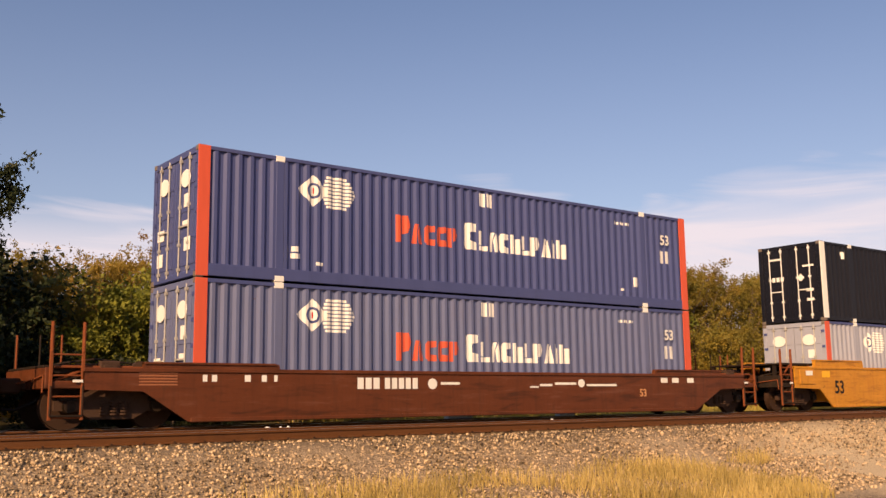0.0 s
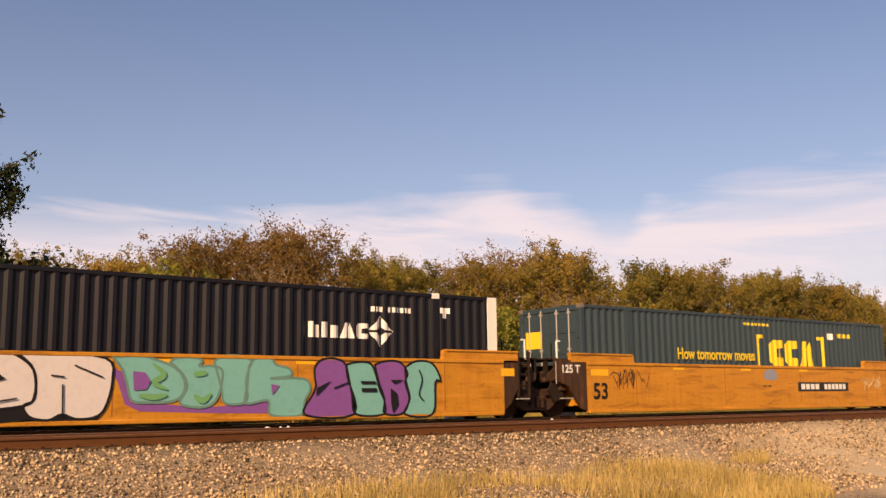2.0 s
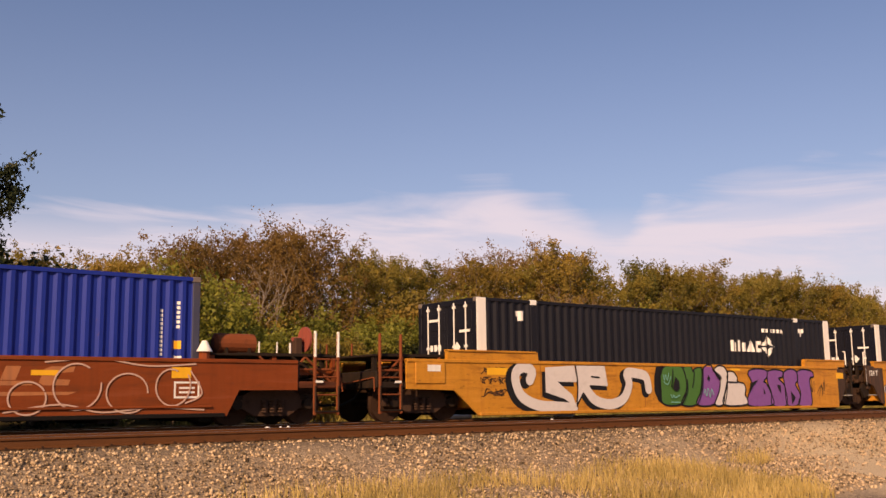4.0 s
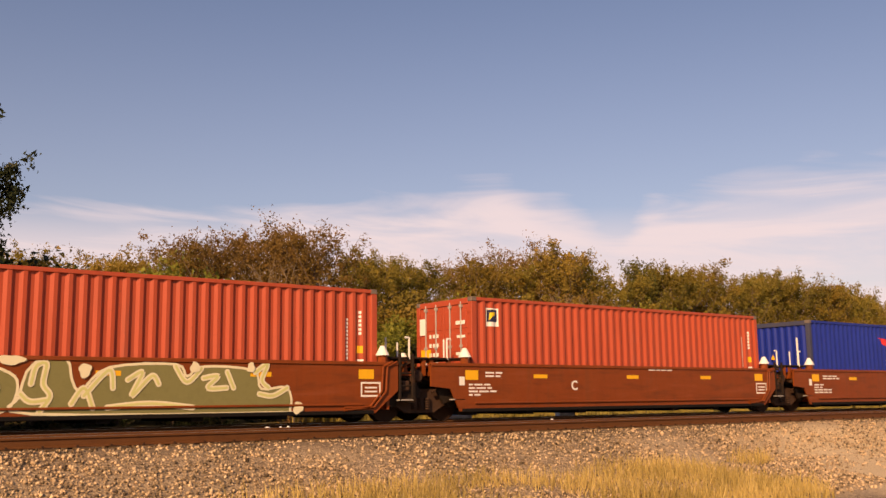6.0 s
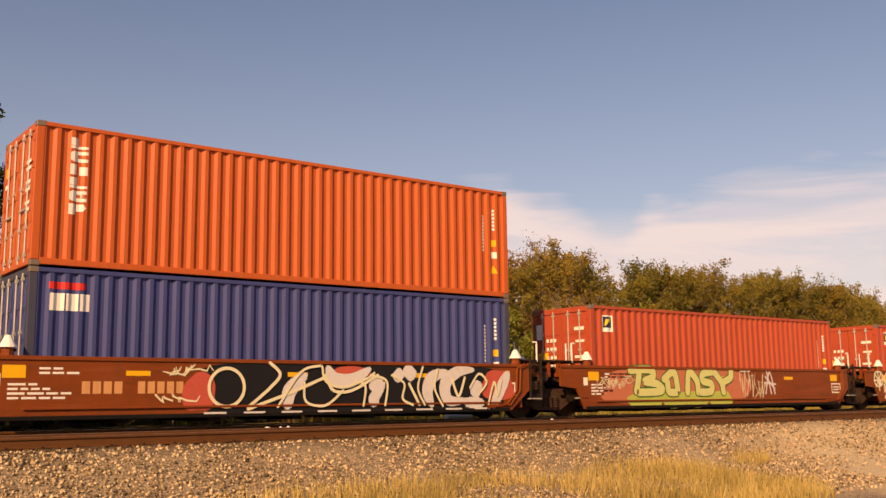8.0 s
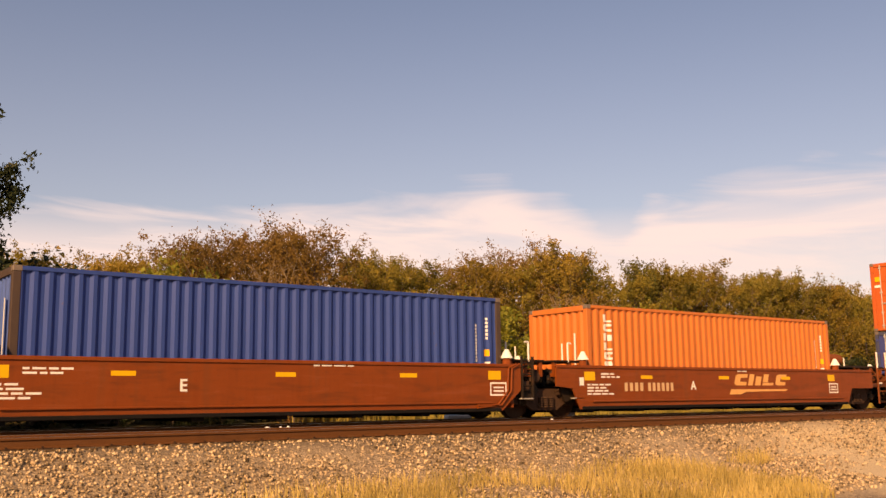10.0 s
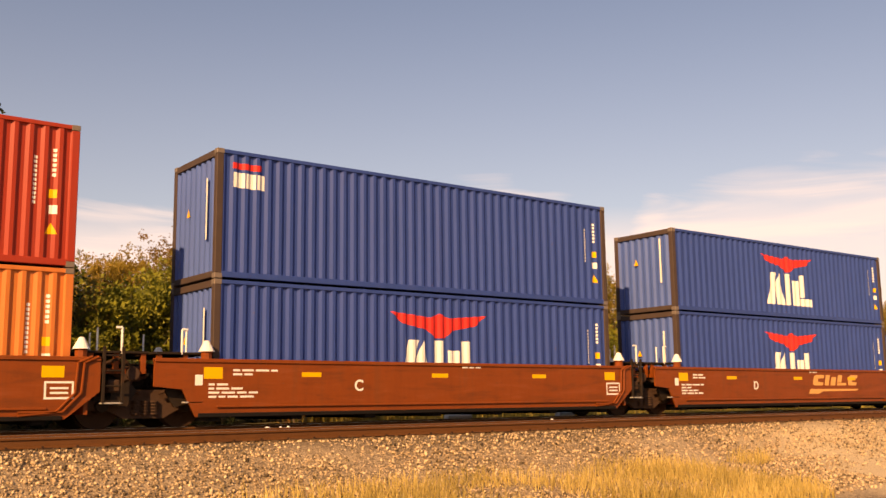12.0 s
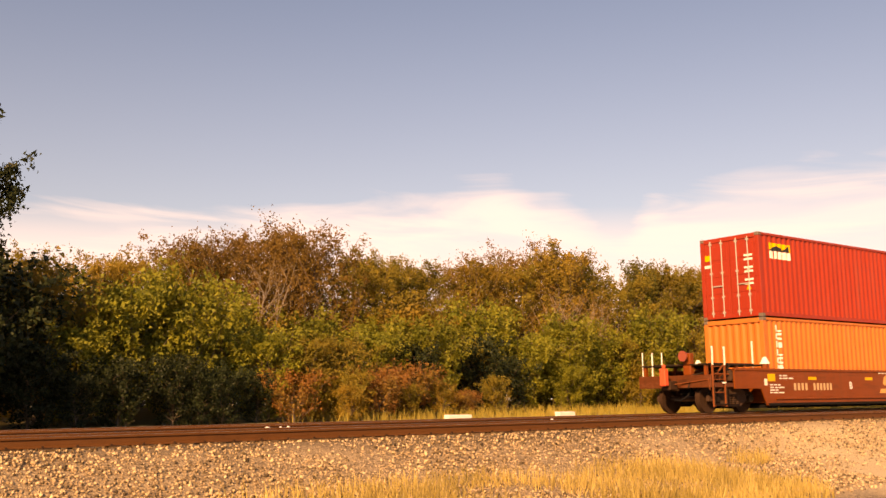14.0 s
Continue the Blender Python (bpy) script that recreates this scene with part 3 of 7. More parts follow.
POST_GREY = surface("weathered_post_paint", (0.07, 0.048, 0.04), 0.65, 0.1, wear=0.5)
POST_BLUE = surface("weathered_blue_post", (0.055, 0.06, 0.1), 0.65, 0.1, wear=0.5)
BOLD_BLACK = paint("black_paint", (0.02, 0.02, 0.022), 0.1)

FLOOR_Z, L53, L40, HC, STD = 0.26, 16.154, 12.192, 2.896, 2.591


def side(ob, name, polys, material, wide, label="", lift=0.0):
    return part(name, on_ribs(polys, -wide / 2 + 0.012 - lift), material, ob, label)


def load(ob, s, z, doors_x=0.0):
    ob.location = (s, TRAIN_Y, z)
    MOVING.append((ob, s, z))
    return ob


def wide_blue_box(body, label):
    """53-foot blue box with coral end posts."""
    ob = container(L53, HC, body, body, label, True, 2.59, True, deep_rail=0.3, rail=STACK_BLUE)
    w, hl = 2.59, L53 / 2
    for e in (-1, 1):
        part("post_cover", boxes((e * (hl + 0.006), e * (hl - 0.27), -w / 2 - 0.008, -w / 2 + 0.02, 0.02, HC - 0.01), bevel=0.004), CORAL, ob, "coral red corner post")
    side(ob, "emblem", [[(-5.65, 2.2), (-5.22, 1.82), (-4.8, 2.2), (-5.22, 2.58)]], WHITE, w, "white diamond emblem")
    side(ob, "emblem_ring", [oval(-5.22, 2.2, 0.18, 0.19)], STACK_BLUE, w, "dark ring", 0.004)
    side(ob, "emblem_core", [oval(-5.22, 2.2, 0.12, 0.13)], WHITE, w, "", 0.007)
    side(ob, "emblem_dot", [rect(-5.24, -5.2, 2.13, 2.27)], RED_MARK, w, "small red bar", 0.01)
    side(ob, "emblem_stripes", [rect(-5.0 + 0.03 * abs(k - 4), -4.08 - 0.03 * abs(k - 4) ** 1.5, 1.82 + 0.088 * k, 1.88 + 0.088 * k) for k in range(9)], WHITE, w, "white speed stripes")
    side(ob, "wordmark", wordmark(-2.9, 1.2, 0.68, [(0.42, 1)], 0.06) + wordmark(-2.42, 1.2, 0.5, [(0.33, 0), (0.32, 4), (0.3, 4), (0.32, 1)], 0.06), CORAL, w, "orange-red wordmark as plain blocks")
    side(ob, "wordmark", wordmark(-0.76, 1.2, 0.7, [(0.42, 4)], 0.06) + wordmark(-0.28, 1.2, 0.52, [(0.3, 2), (0.33, 0), (0.33, 4), (0.34, 3), (0.3, 2), (0.34, 1), (0.34, 0), (0.13, 3), (0.36, 3)], 0.05), WHITE, w, "white wordmark as plain blocks")
    side(ob, "marking", [rect(-0.24, -0.03, 2.38, 2.74), rect(0.01, 0.22, 2.38, 2.74)], WHITE, w)
    side(ob, "marking", [rect(4.9 + 0.12 * k, 4.98 + 0.12 * k, 2.42, 2.5) for k in range(6)], WHITE, w)
    side(ob, "marking", [rect(5.66, 5.86, 0.6, 0.88), rect(5.1, 5.25, 0.45, 0.52)], WHITE, w)
    lettering("53", 0.42, WHITE, ob, 7.1, -w / 2 - 0.006, 2.1, "white number on the side")
    side(ob, "marking", [rect(6.88, 7.06, 1.4, 1.78), rect(7.12, 7.3, 1.4, 1.78)], WHITE, w)
    side(ob, "marking", [rect(-5.8, -5.55, 0.56, 0.68), rect(-5.15, -4.95, 0.44, 0.52), rect(-5.78, -5.6, 0.72, 0.84)], WHITE, w)
    for y in (0.62, -0.62):
        end_paint(ob, "end_emblem", [oval(y, 2.25, 0.27, 0.2)], WHITE, hl, "white oval emblem on a door")
    end_paint(ob, "end_marking", [rect(-0.85, -0.55, 1.6, 1.9), rect(0.55, 0.95, 1.0, 1.25), rect(-0.95, -0.6, 0.62, 0.92), rect(0.6, 0.95, 0.4, 0.7), rect(-0.85, -0.5, 1.15, 1.3)], WHITE, hl)
    return ob


def black_box(label):
    """53-foot blue-black box with white end posts."""
    ob = container(L53, HC, NAVY_BLACK, NAVY_BLACK, label, True, 2.59, True, bars=WHITE)
    w, hl = 2.59, L53 / 2
    for e in (-1, 1):
        part("post_cover", boxes((e * (hl + 0.006), e * (hl - 0.3), -w / 2 - 0.008, -w / 2 + 0.02, 0.1, HC - 0.02), bevel=0.004), WHITE, ob, "white corner post")
    side(ob, "wordmark", wordmark(2.5, 1.7, 0.36, [(0.28, 3), (0.46, 3), (0.38, 0), (0.36, 4)], 0.05), WHITE, w, "white wordmark as plain blocks")
    d = lambda r: [(4.46 - r, 1.89), (4.46, 1.89 - r), (4.46 + r, 1.89), (4.46, 1.89 + r)]
    side(ob, "emblem", [d(0.36)], WHITE, w, "white diamond emblem")
    side(ob, "emblem_core", [d(0.13)], NAVY_BLACK, w, "", 0.004)
    side(ob, "emblem_slots", [rect(4.43, 4.49, 1.55, 2.23), rect(4.12, 4.8, 1.86, 1.92)], NAVY_BLACK, w, "", 0.006)
    side(ob, "marking", [rect(4.2 + 0.12 * k, 4.28 + 0.12 * k, 2.36, 2.48) for k in (0, 1, 2, 4, 5, 6, 7, 8, 9)], WHITE, w, "row of white marks")
    side(ob, "marking", [rect(6.25, 6.55, 2.4, 2.54), rect(6.32, 6.46, 2.28, 2.4)], WHITE, w)
    side(ob, "marking", [rect(-6.7, -6.42, 2.44, 2.58), rect(-6.64, -6.48, 2.32, 2.44)], WHITE, w)
    end_paint(ob, "end_marking", [rect(0.25 + 0.18 * k, 0.38 + 0.18 * k, 1.55, 1.72) for k in range(3)] + [[(-0.6, 1.62), (-0.45, 1.47), (-0.3, 1.62), (-0.45, 1.77)]]
              + [rect(-1.0, -0.55, 2.0, 2.07), rect(-0.95, -0.65, 1.1, 1.2), rect(0.3, 0.8, 2.35, 2.42), rect(-0.95, -0.65, 0.75, 0.85)], WHITE, hl)
    return ob


def slate_box():
    """53-foot slate blue box with yellow marks."""
    ob = container(L53, HC, SLATE, SLATE, "slate-blue corrugated container with yellow markings in a yellow well car", True, 2.59, True, inner_mat=SLATE)
    w, hl = 2.59, L53 / 2
    side(ob, "wordmark", wordmark(0.8, 1.26, 0.86, [(0.8, 4), (0.78, 4), (0.84, 0)], 0.07), GREEN_YELLOW, w, "yellow wordmark as plain blocks")
    side(ob, "bracket", [rect(0.12, 0.24, 1.1, 2.28), rect(0.24, 0.5, 2.16, 2.28)], GREEN_YELLOW, w, "yellow bracket")
    side(ob, "bracket", [rect(3.9, 4.02, 1.1, 2.3), rect(3.64, 3.9, 2.18, 2.3)], GREEN_YELLOW, w, "yellow bracket")
    lettering("How tomorrow moves", 0.48, GREEN_YELLOW, ob, -2.03, -w / 2 - 0.006, 1.56, "yellow slogan", 0.86)
    side(ob, "marking", [rect(4.26, 4.63, 2.22, 2.44)], WHITE, w)
    side(ob, "marking", [rect(4.87 + 0.15 * k, 4.97 + 0.15 * k, 2.3, 2.44) for k in range(6)] + [rect(-0.58 + 0.12 * k, -0.5 + 0.12 * k, 2.57, 2.65) for k in range(12)], GREEN_YELLOW, w)
    end_paint(ob, "end_marking", [rect(0.3, 1.0, 1.7, 2.2)], GREEN_YELLOW, hl, "yellow plate on the door")
    return ob


def marks_right(ob, w, hl, h, yellow=True):
    """Columns of small white marks and a yellow triangle near the end."""
    side(ob, "marking", [rect(hl - 0.86, hl - 0.79, h * 0.42 + 0.09 * k, h * 0.42 + 0.06 + 0.09 * k) for k in range(11)], WHITE, w)
    side(ob, "marking", [rect(hl - 0.5, hl - 0.43, h * 0.62 + 0.1 * k, h * 0.62 + 0.065 + 0.1 * k) for k in range(6)] + [rect(hl - 0.53, hl - 0.38, h * 0.36, h * 0.42)], WHITE, w)
    if yellow:
        side(ob, "triangle", [[(hl - 0.6, h * 0.22), (hl - 0.36, h * 0.22), (hl - 0.48, h * 0.3)], rect(hl - 0.55, hl - 0.4, h * 0.47, h * 0.53)], YELLOW, w, "yellow warning triangle")


def blue_box(label, height=HC, big=False, small=False, doors=False, body=None):
    # end walls take the lighter blue with the sunlit tone painted in
    ob = container(L40, height, body or LINE_BLUE, POST_GREY if body is None else POST_BLUE, label, doors, end_mat=None if body else SUNLIT_END)
    w, hl = 2.438, L40 / 2
    k = height / HC
    if big:
        bird = [(-1.5, 2.4), (-0.3, 2.29), (0.0, 2.4), (0.3, 2.29), (1.5, 2.4), (1.15, 2.12), (0.4, 1.98), (0.15, 1.78), (-0.15, 1.78), (-0.4, 1.98), (-1.15, 2.12)]
        side(ob, "eagle", [[(x, z * k) for x, z in bird]], RED_MARK, w, "red winged emblem")
        side(ob, "wordmark", wordmark(-1.25, 0.5 * k, 1.22 * k, [(1.0, 0), (0.8, 3), (0.72, 2)], 0.06), WHITE, w, "large white wordmark as plain blocks")
    if small:
        side(ob, "eagle", [rect(-hl + 0.38, -hl + 1.1, height - 0.42, height - 0.28)], RED_MARK, w, "small red emblem")
        side(ob, "wordmark", blocks(-hl + 0.4, height - 0.84, (0.28, 0.24, 0.2), 0.34, 0.03), WHITE, w, "small white wordmark as plain blocks")
    marks_right(ob, w, hl, height)
    if not doors:
        end_paint(ob, "end_marking", [rect(-0.75, -0.68, 0.9, 2.3)], WHITE, hl, "white strip on the end")
        end_paint(ob, "end_triangle", [[(0.2, 1.55), (0.38, 1.55), (0.29, 1.75)]], YELLOW, hl, "yellow triangle")
    return ob


def red_box(label):
    ob = container(L40, HC, BRICK_RED, BRICK_RED, label, True)
    w, hl = 2.438, L40 / 2
    side(ob, "plate", [rect(-5.58, -5.16, 2.14, 2.62)], WHITE, w, "white square plate")
    side(ob, "plate_mark", [rect(-5.54, -5.2, 2.26, 2.58)], paint("navy_marking", (0.02, 0.025, 0.07), 0.1), w, "", 0.004)
    side(ob, "plate_mark", [[(-5.48, 2.3), (-5.36, 2.42), (-5.26, 2.42), (-5.26, 2.53), (-5.46, 2.5)]], GREEN_YELLOW, w, "", 0.007)
    marks_right(ob, w, hl, HC)
    end_paint(ob, "end_marking", [rect(0.2 + 0.16 * k, 0.3 + 0.16 * k, 0.9 + 0.25 * j, 1.0 + 0.25 * j) for k in range(3) for j in range(5)], WHITE, hl)
    end_paint(ob, "end_marking", [rect(0.75, 1.05, 2.0, 2.45), rect(-0.95, -0.55, 2.2, 2.3), rect(-0.95, -0.6, 1.85, 1.92), rect(-0.9, -0.55, 1.4, 1.48)], WHITE, hl)
    end_paint(ob, "end_plate", [rect(0.55, 1.0, 1.25, 1.6)], YELLOW, hl, "yellow plate")
    return ob


def orange_box(label, body, doors, column=True, corner=None):
    ob = container(L40, HC, body, body, label, doors)
    w, hl = 2.438, L40 / 2
    if column:
        side(ob, "wordmark", [q for k in range(6) for q in notched(-5.42, 2.42 - 0.27 * k, 0.34, 0.22, (2, 4, 3, 2, 4, 1)[k])], WHITE, w, "column of white blocks")
    if corner:
        side(ob, "corner_plate", [rect(-5.45, -4.25, 2.3, 2.56)], YELLOW, w, "yellow and black corner sign")
        side(ob, "corner_plate_shape", [[(-5.45, 2.33), (-5.0, 2.5), (-4.7, 2.34), (-4.3, 2.52), (-4.3, 2.3), (-5.45, 2.28)]], BOLD_BLACK, w, "", 0.004)
        side(ob, "wordmark", blocks(-5.45, 2.02, (0.24, 0.2, 0.2, 0.2, 0.2), 0.26, 0.04), WHITE, w, "white wordmark as plain blocks")
    marks_right(ob, w, hl, HC)
    end_paint(ob, "end_marking", [rect(-0.95, -0.6, 2.1 - 0.14 * k, 2.17 - 0.14 * k) for k in (0, 1, 3, 4, 6, 7)] + [rect(0.75, 1.05, 1.85, 1.95)] if doors else [rect(-0.75, -0.68, 0.9, 2.1)], WHITE, hl)
    if doors:
        end_paint(ob, "end_plate", [rect(0.75, 1.02, 2.1, 2.3), [(-0.85, 0.95), (-0.65, 0.95), (-0.75, 1.15)]], YELLOW, hl, "yellow plate and triangle")
    return ob


def stack(s, *obs, base=FLOOR_Z):
    z = base
    for ob, h in obs:
        load(ob, s, z)
        z += h + 0.015


def build_containers():
    stack(40.1, (wide_blue_box(GREY_BLUE, "faded grey-blue container with coral end posts in a yellow well car"), HC), (black_box("blue-black corrugated container stacked on a faded one"), HC))
    stack(16.42, (wide_blue_box(PALE_BLUE, "chalky blue container with coral end posts in a brown well car"), HC), (wide_blue_box(STACK_BLUE, "blue corrugated container with coral end posts, stacked on top"), HC))
    stack(-6.95, (slate_box(), HC))
    black = black_box("blue-black corrugated container with white end posts, alone in its well")
    stack(-26.2, (black, HC))
    other = copy_thing(black, Matrix.Identity(4))
    stack(-45.5, (other, HC))
    stack(-67.2, (blue_box("strong blue container with red emblem and white blocks", HC, True, body=DEEP_BLUE), HC))
    red = red_box("faded brick-red container with a small square plate")
    stack(-82.4, (red, HC))
    stack(-97.5, (copy_thing(red, Matrix.Identity(4)), HC))
    stack(-112.85, (copy_thing(red, Matrix.Identity(4)), HC))
    stack(-128.1, (blue_box("dull blue container with locking bars under an orange one", HC, small=True, doors=True, body=DULL_BLUE), HC), (orange_box("orange-brown container with a column of white blocks, stacked on top", ORANGE, True), HC))
    stack(-147.8, (orange_box("bright orange container alone in a brown well car", BRIGHT_ORANGE, False), HC))
    stack(-163.2, (blue_box("plain blue container alone in its well"), HC))
    stack(-178.72, (blue_box("blue container with red emblem, half sunk in its well", HC, True), HC), (blue_box("blue container with large white blocks and red emblem, stacked on top", STD, True), STD))
    stack(-193.9, (blue_box("blue container with red emblem, lower in the stack", HC, True), HC), (blue_box("blue container with a small corner emblem, stacked on top", HC, small=True), HC))
    stack(-209.05, (orange_box("bright orange container with white blocks below a red one", BRIGHT_ORANGE, False), HC), (orange_box("crimson container with yellow corner sign topping the stack", CRIMSON, True, False, True), HC))


build_containers()

# ---------------------------------------------------------------- well cars
WHEELSETS = []
WHEEL_R = 0.457


def make_truck(parent, x):
    """Two-axle truck: bolster and side frames, springs, and two wheelsets that turn."""
    ob = new("truck")
    ob.parent = parent
    ob.location = (x, 0, 0)
    for s in (-1, 1):
        y = s * 1.0
        frame_side = [(-1.15, 0.38), (-1.15, 0.56), (-0.78, 0.62), (-0.45, 0.78), (0.45, 0.78), (0.78, 0.62), (1.15, 0.56), (1.15, 0.38), (0.7, 0.36), (0.42, 0.2), (-0.42, 0.2), (-0.7, 0.36)]
        part("side_frame", plate(frame_side, y - 0.06, y + 0.06), CAST_RUST, ob, "rusty cast side frame")
        bm = bmesh.new()
        for k in (-0.2, 0.0, 0.2):
            for j in range(5):
                bmesh.ops.create_cone(bm, cap_ends=True, segments=10, radius1=0.075, radius2=0.075, depth=0.032, matrix=pose(k, y + s * 0.09, 0.3 + 0.06 * j))
        part("coil_spring", bm, CAST_RUST, ob)
        for e in (-1, 1):
            bm = rod(bmesh.new(), (e * 0.875, y - s * 0.05, 0.457), (e * 0.875, y + s * 0.16, 0.457), 0.15, 0.12, 14)
            box(bm, e * 0.875 - 0.17, e * 0.875 + 0.17, y - 0.09, y + 0.09, 0.56, 0.66, 0.01)
            part("axle_box", bm, STEEL, ob)
    part("bolster", boxes((-0.22, 0.22, -1.05, 1.05, 0.42, 0.68), (-0.1, 0.1, -0.3, 0.3, 0.68, 0.84), bevel=0.015), BLACK, ob)
    part("brake_beam", boxes((-0.42, -0.36, -0.8, 0.8, 0.3, 0.42), (0.36, 0.42, -0.8, 0.8, 0.3, 0.42)), BLACK, ob)
    for e in (-1, 1):
        bm = rod(bmesh.new(), (0, -1.0, 0), (0, 1.0, 0), 0.085, n=12)
        for s in (-1, 1):
            rod(bm, (0, s * 0.69, 0), (0, s * 0.82, 0), WHEEL_R, n=28)
            rod(bm, (0, s * 0.66, 0), (0, s * 0.69, 0), WHEEL_R + 0.025, n=28)
            rod(bm, (0, s * 0.82, 0), (0, s * 0.9, 0), 0.16, 0.12, 14)
            for k in range(4):
                a = k * 1.5708
                rod(bm, (0.27 * math.cos(a), s * 0.815, 0.27 * math.sin(a)), (0.27 * math.cos(a), s * 0.832, 0.27 * math.sin(a)), 0.05, n=8)
        w = part("wheelset", bm, RUST, ob, "rusty steel wheels on an axle")
        w.location = (e * 0.875, 0, WHEEL_R)
        WHEELSETS.append(w)
    return ob


def make_ladder(parent, x0, x1, z0, z1, y=-1.5, rungs=4, material=STEEL):
    bm = bmesh.new()
    for x in (x0, x1):
        box(bm, x - 0.03, x + 0.03, y - 0.03, y + 0.03, z0, z1, 0.006)
    for k in range(rungs):
        z = z0 + 0.05 + (min(z1, 1.5) - z0 - 0.1) * k / (rungs - 1)
        rod(bm, (x0, y, z), (x1, y, z), 0.018, n=6)
    return part("ladder", bm, material, parent)


def make_coupler(parent, e, x0, x1):
    bm = boxes((e * x0, e * (x1 - 0.35), -0.13, 0.13, 0.78, 0.98), (e * (x1 - 0.4), e * (x1 - 0.02), -0.17, 0.2, 0.73, 1.03), bevel=0.03)
    part("coupler", bm, RUST, parent, "rusty knuckle coupler")
    bm = bmesh.new()
    pts = [(e * (x1 - 0.9), -0.35, 0.85), (e * (x1 - 0.6), -0.38, 0.55), (e * (x1 - 0.25), -0.36, 0.4), (e * (x1 - 0.02), -0.34, 0.42)]
    for a, b in zip(pts, pts[1:]):
        rod(bm, a, b, 0.03, n=8)
    part("air_hose", bm, BLACK, parent)


KINDS = {
    # top, bottom, cap height, cap from, bulkhead, shared reach, end reach, end truck, coupler face
    "forty": dict(top=1.38, low=0.22, cap=0.0, cap_from=5.6, wall=6.22, truck=7.65, end_truck=7.9, face=9.85, deck=1.5, deck_end=9.45),
    "yellow": dict(top=1.47, low=0.12, cap=1.73, cap_from=6.15, wall=8.25, truck=9.63, end_truck=9.7, face=11.85, deck=1.55, deck_end=11.3),
    "plain": dict(top=1.17, low=0.13, cap=1.31, cap_from=6.15, wall=8.25, truck=9.63, end_truck=9.65, face=11.6, deck=1.2, deck_end=11.1),
}


def side_outline(kind, left, right):
    k = KINDS[kind]
    t, b = k["top"], k["low"]
    if kind == "forty":
        lft = [(-6.72, b), (-7.02, 0.78), (-7.62, 0.84), (-7.62, t)] if left == "shared" else [(-6.62, b), (-6.9, 0.76), (-8.3, 0.76), (-8.3, t)]
        rgt = [(6.5, t), (6.5, 0.74), (5.85, b)] if right == "shared" else [(8.3, t), (8.3, 0.76), (6.9, 0.76), (6.62, b)]
    elif kind == "yellow":
        lft = [(-8.1, b), (-8.1, t)] if left == "shared" else [(-8.25, b), (-9.0, 0.74), (-10.45, 0.78), (-10.45, t)]
        rgt = [(8.12, t), (8.12, b)] if right == "shared" else [(10.45, t), (10.45, 0.78), (9.0, 0.74), (7.75, b)]
    else:
        lft = [(-8.25, b), (-9.2, 0.74), (-10.4, 0.78), (-10.4, t)]
        rgt = [(10.4, t), (10.4, 0.78), (9.2, 0.74), (8.0, b)]
    return lft + rgt


def pipe_run(bm, pts, r=0.02, n=6):
    for a, b in zip(pts, pts[1:]):
        rod(bm, a, b, r, n=n)
    return bm


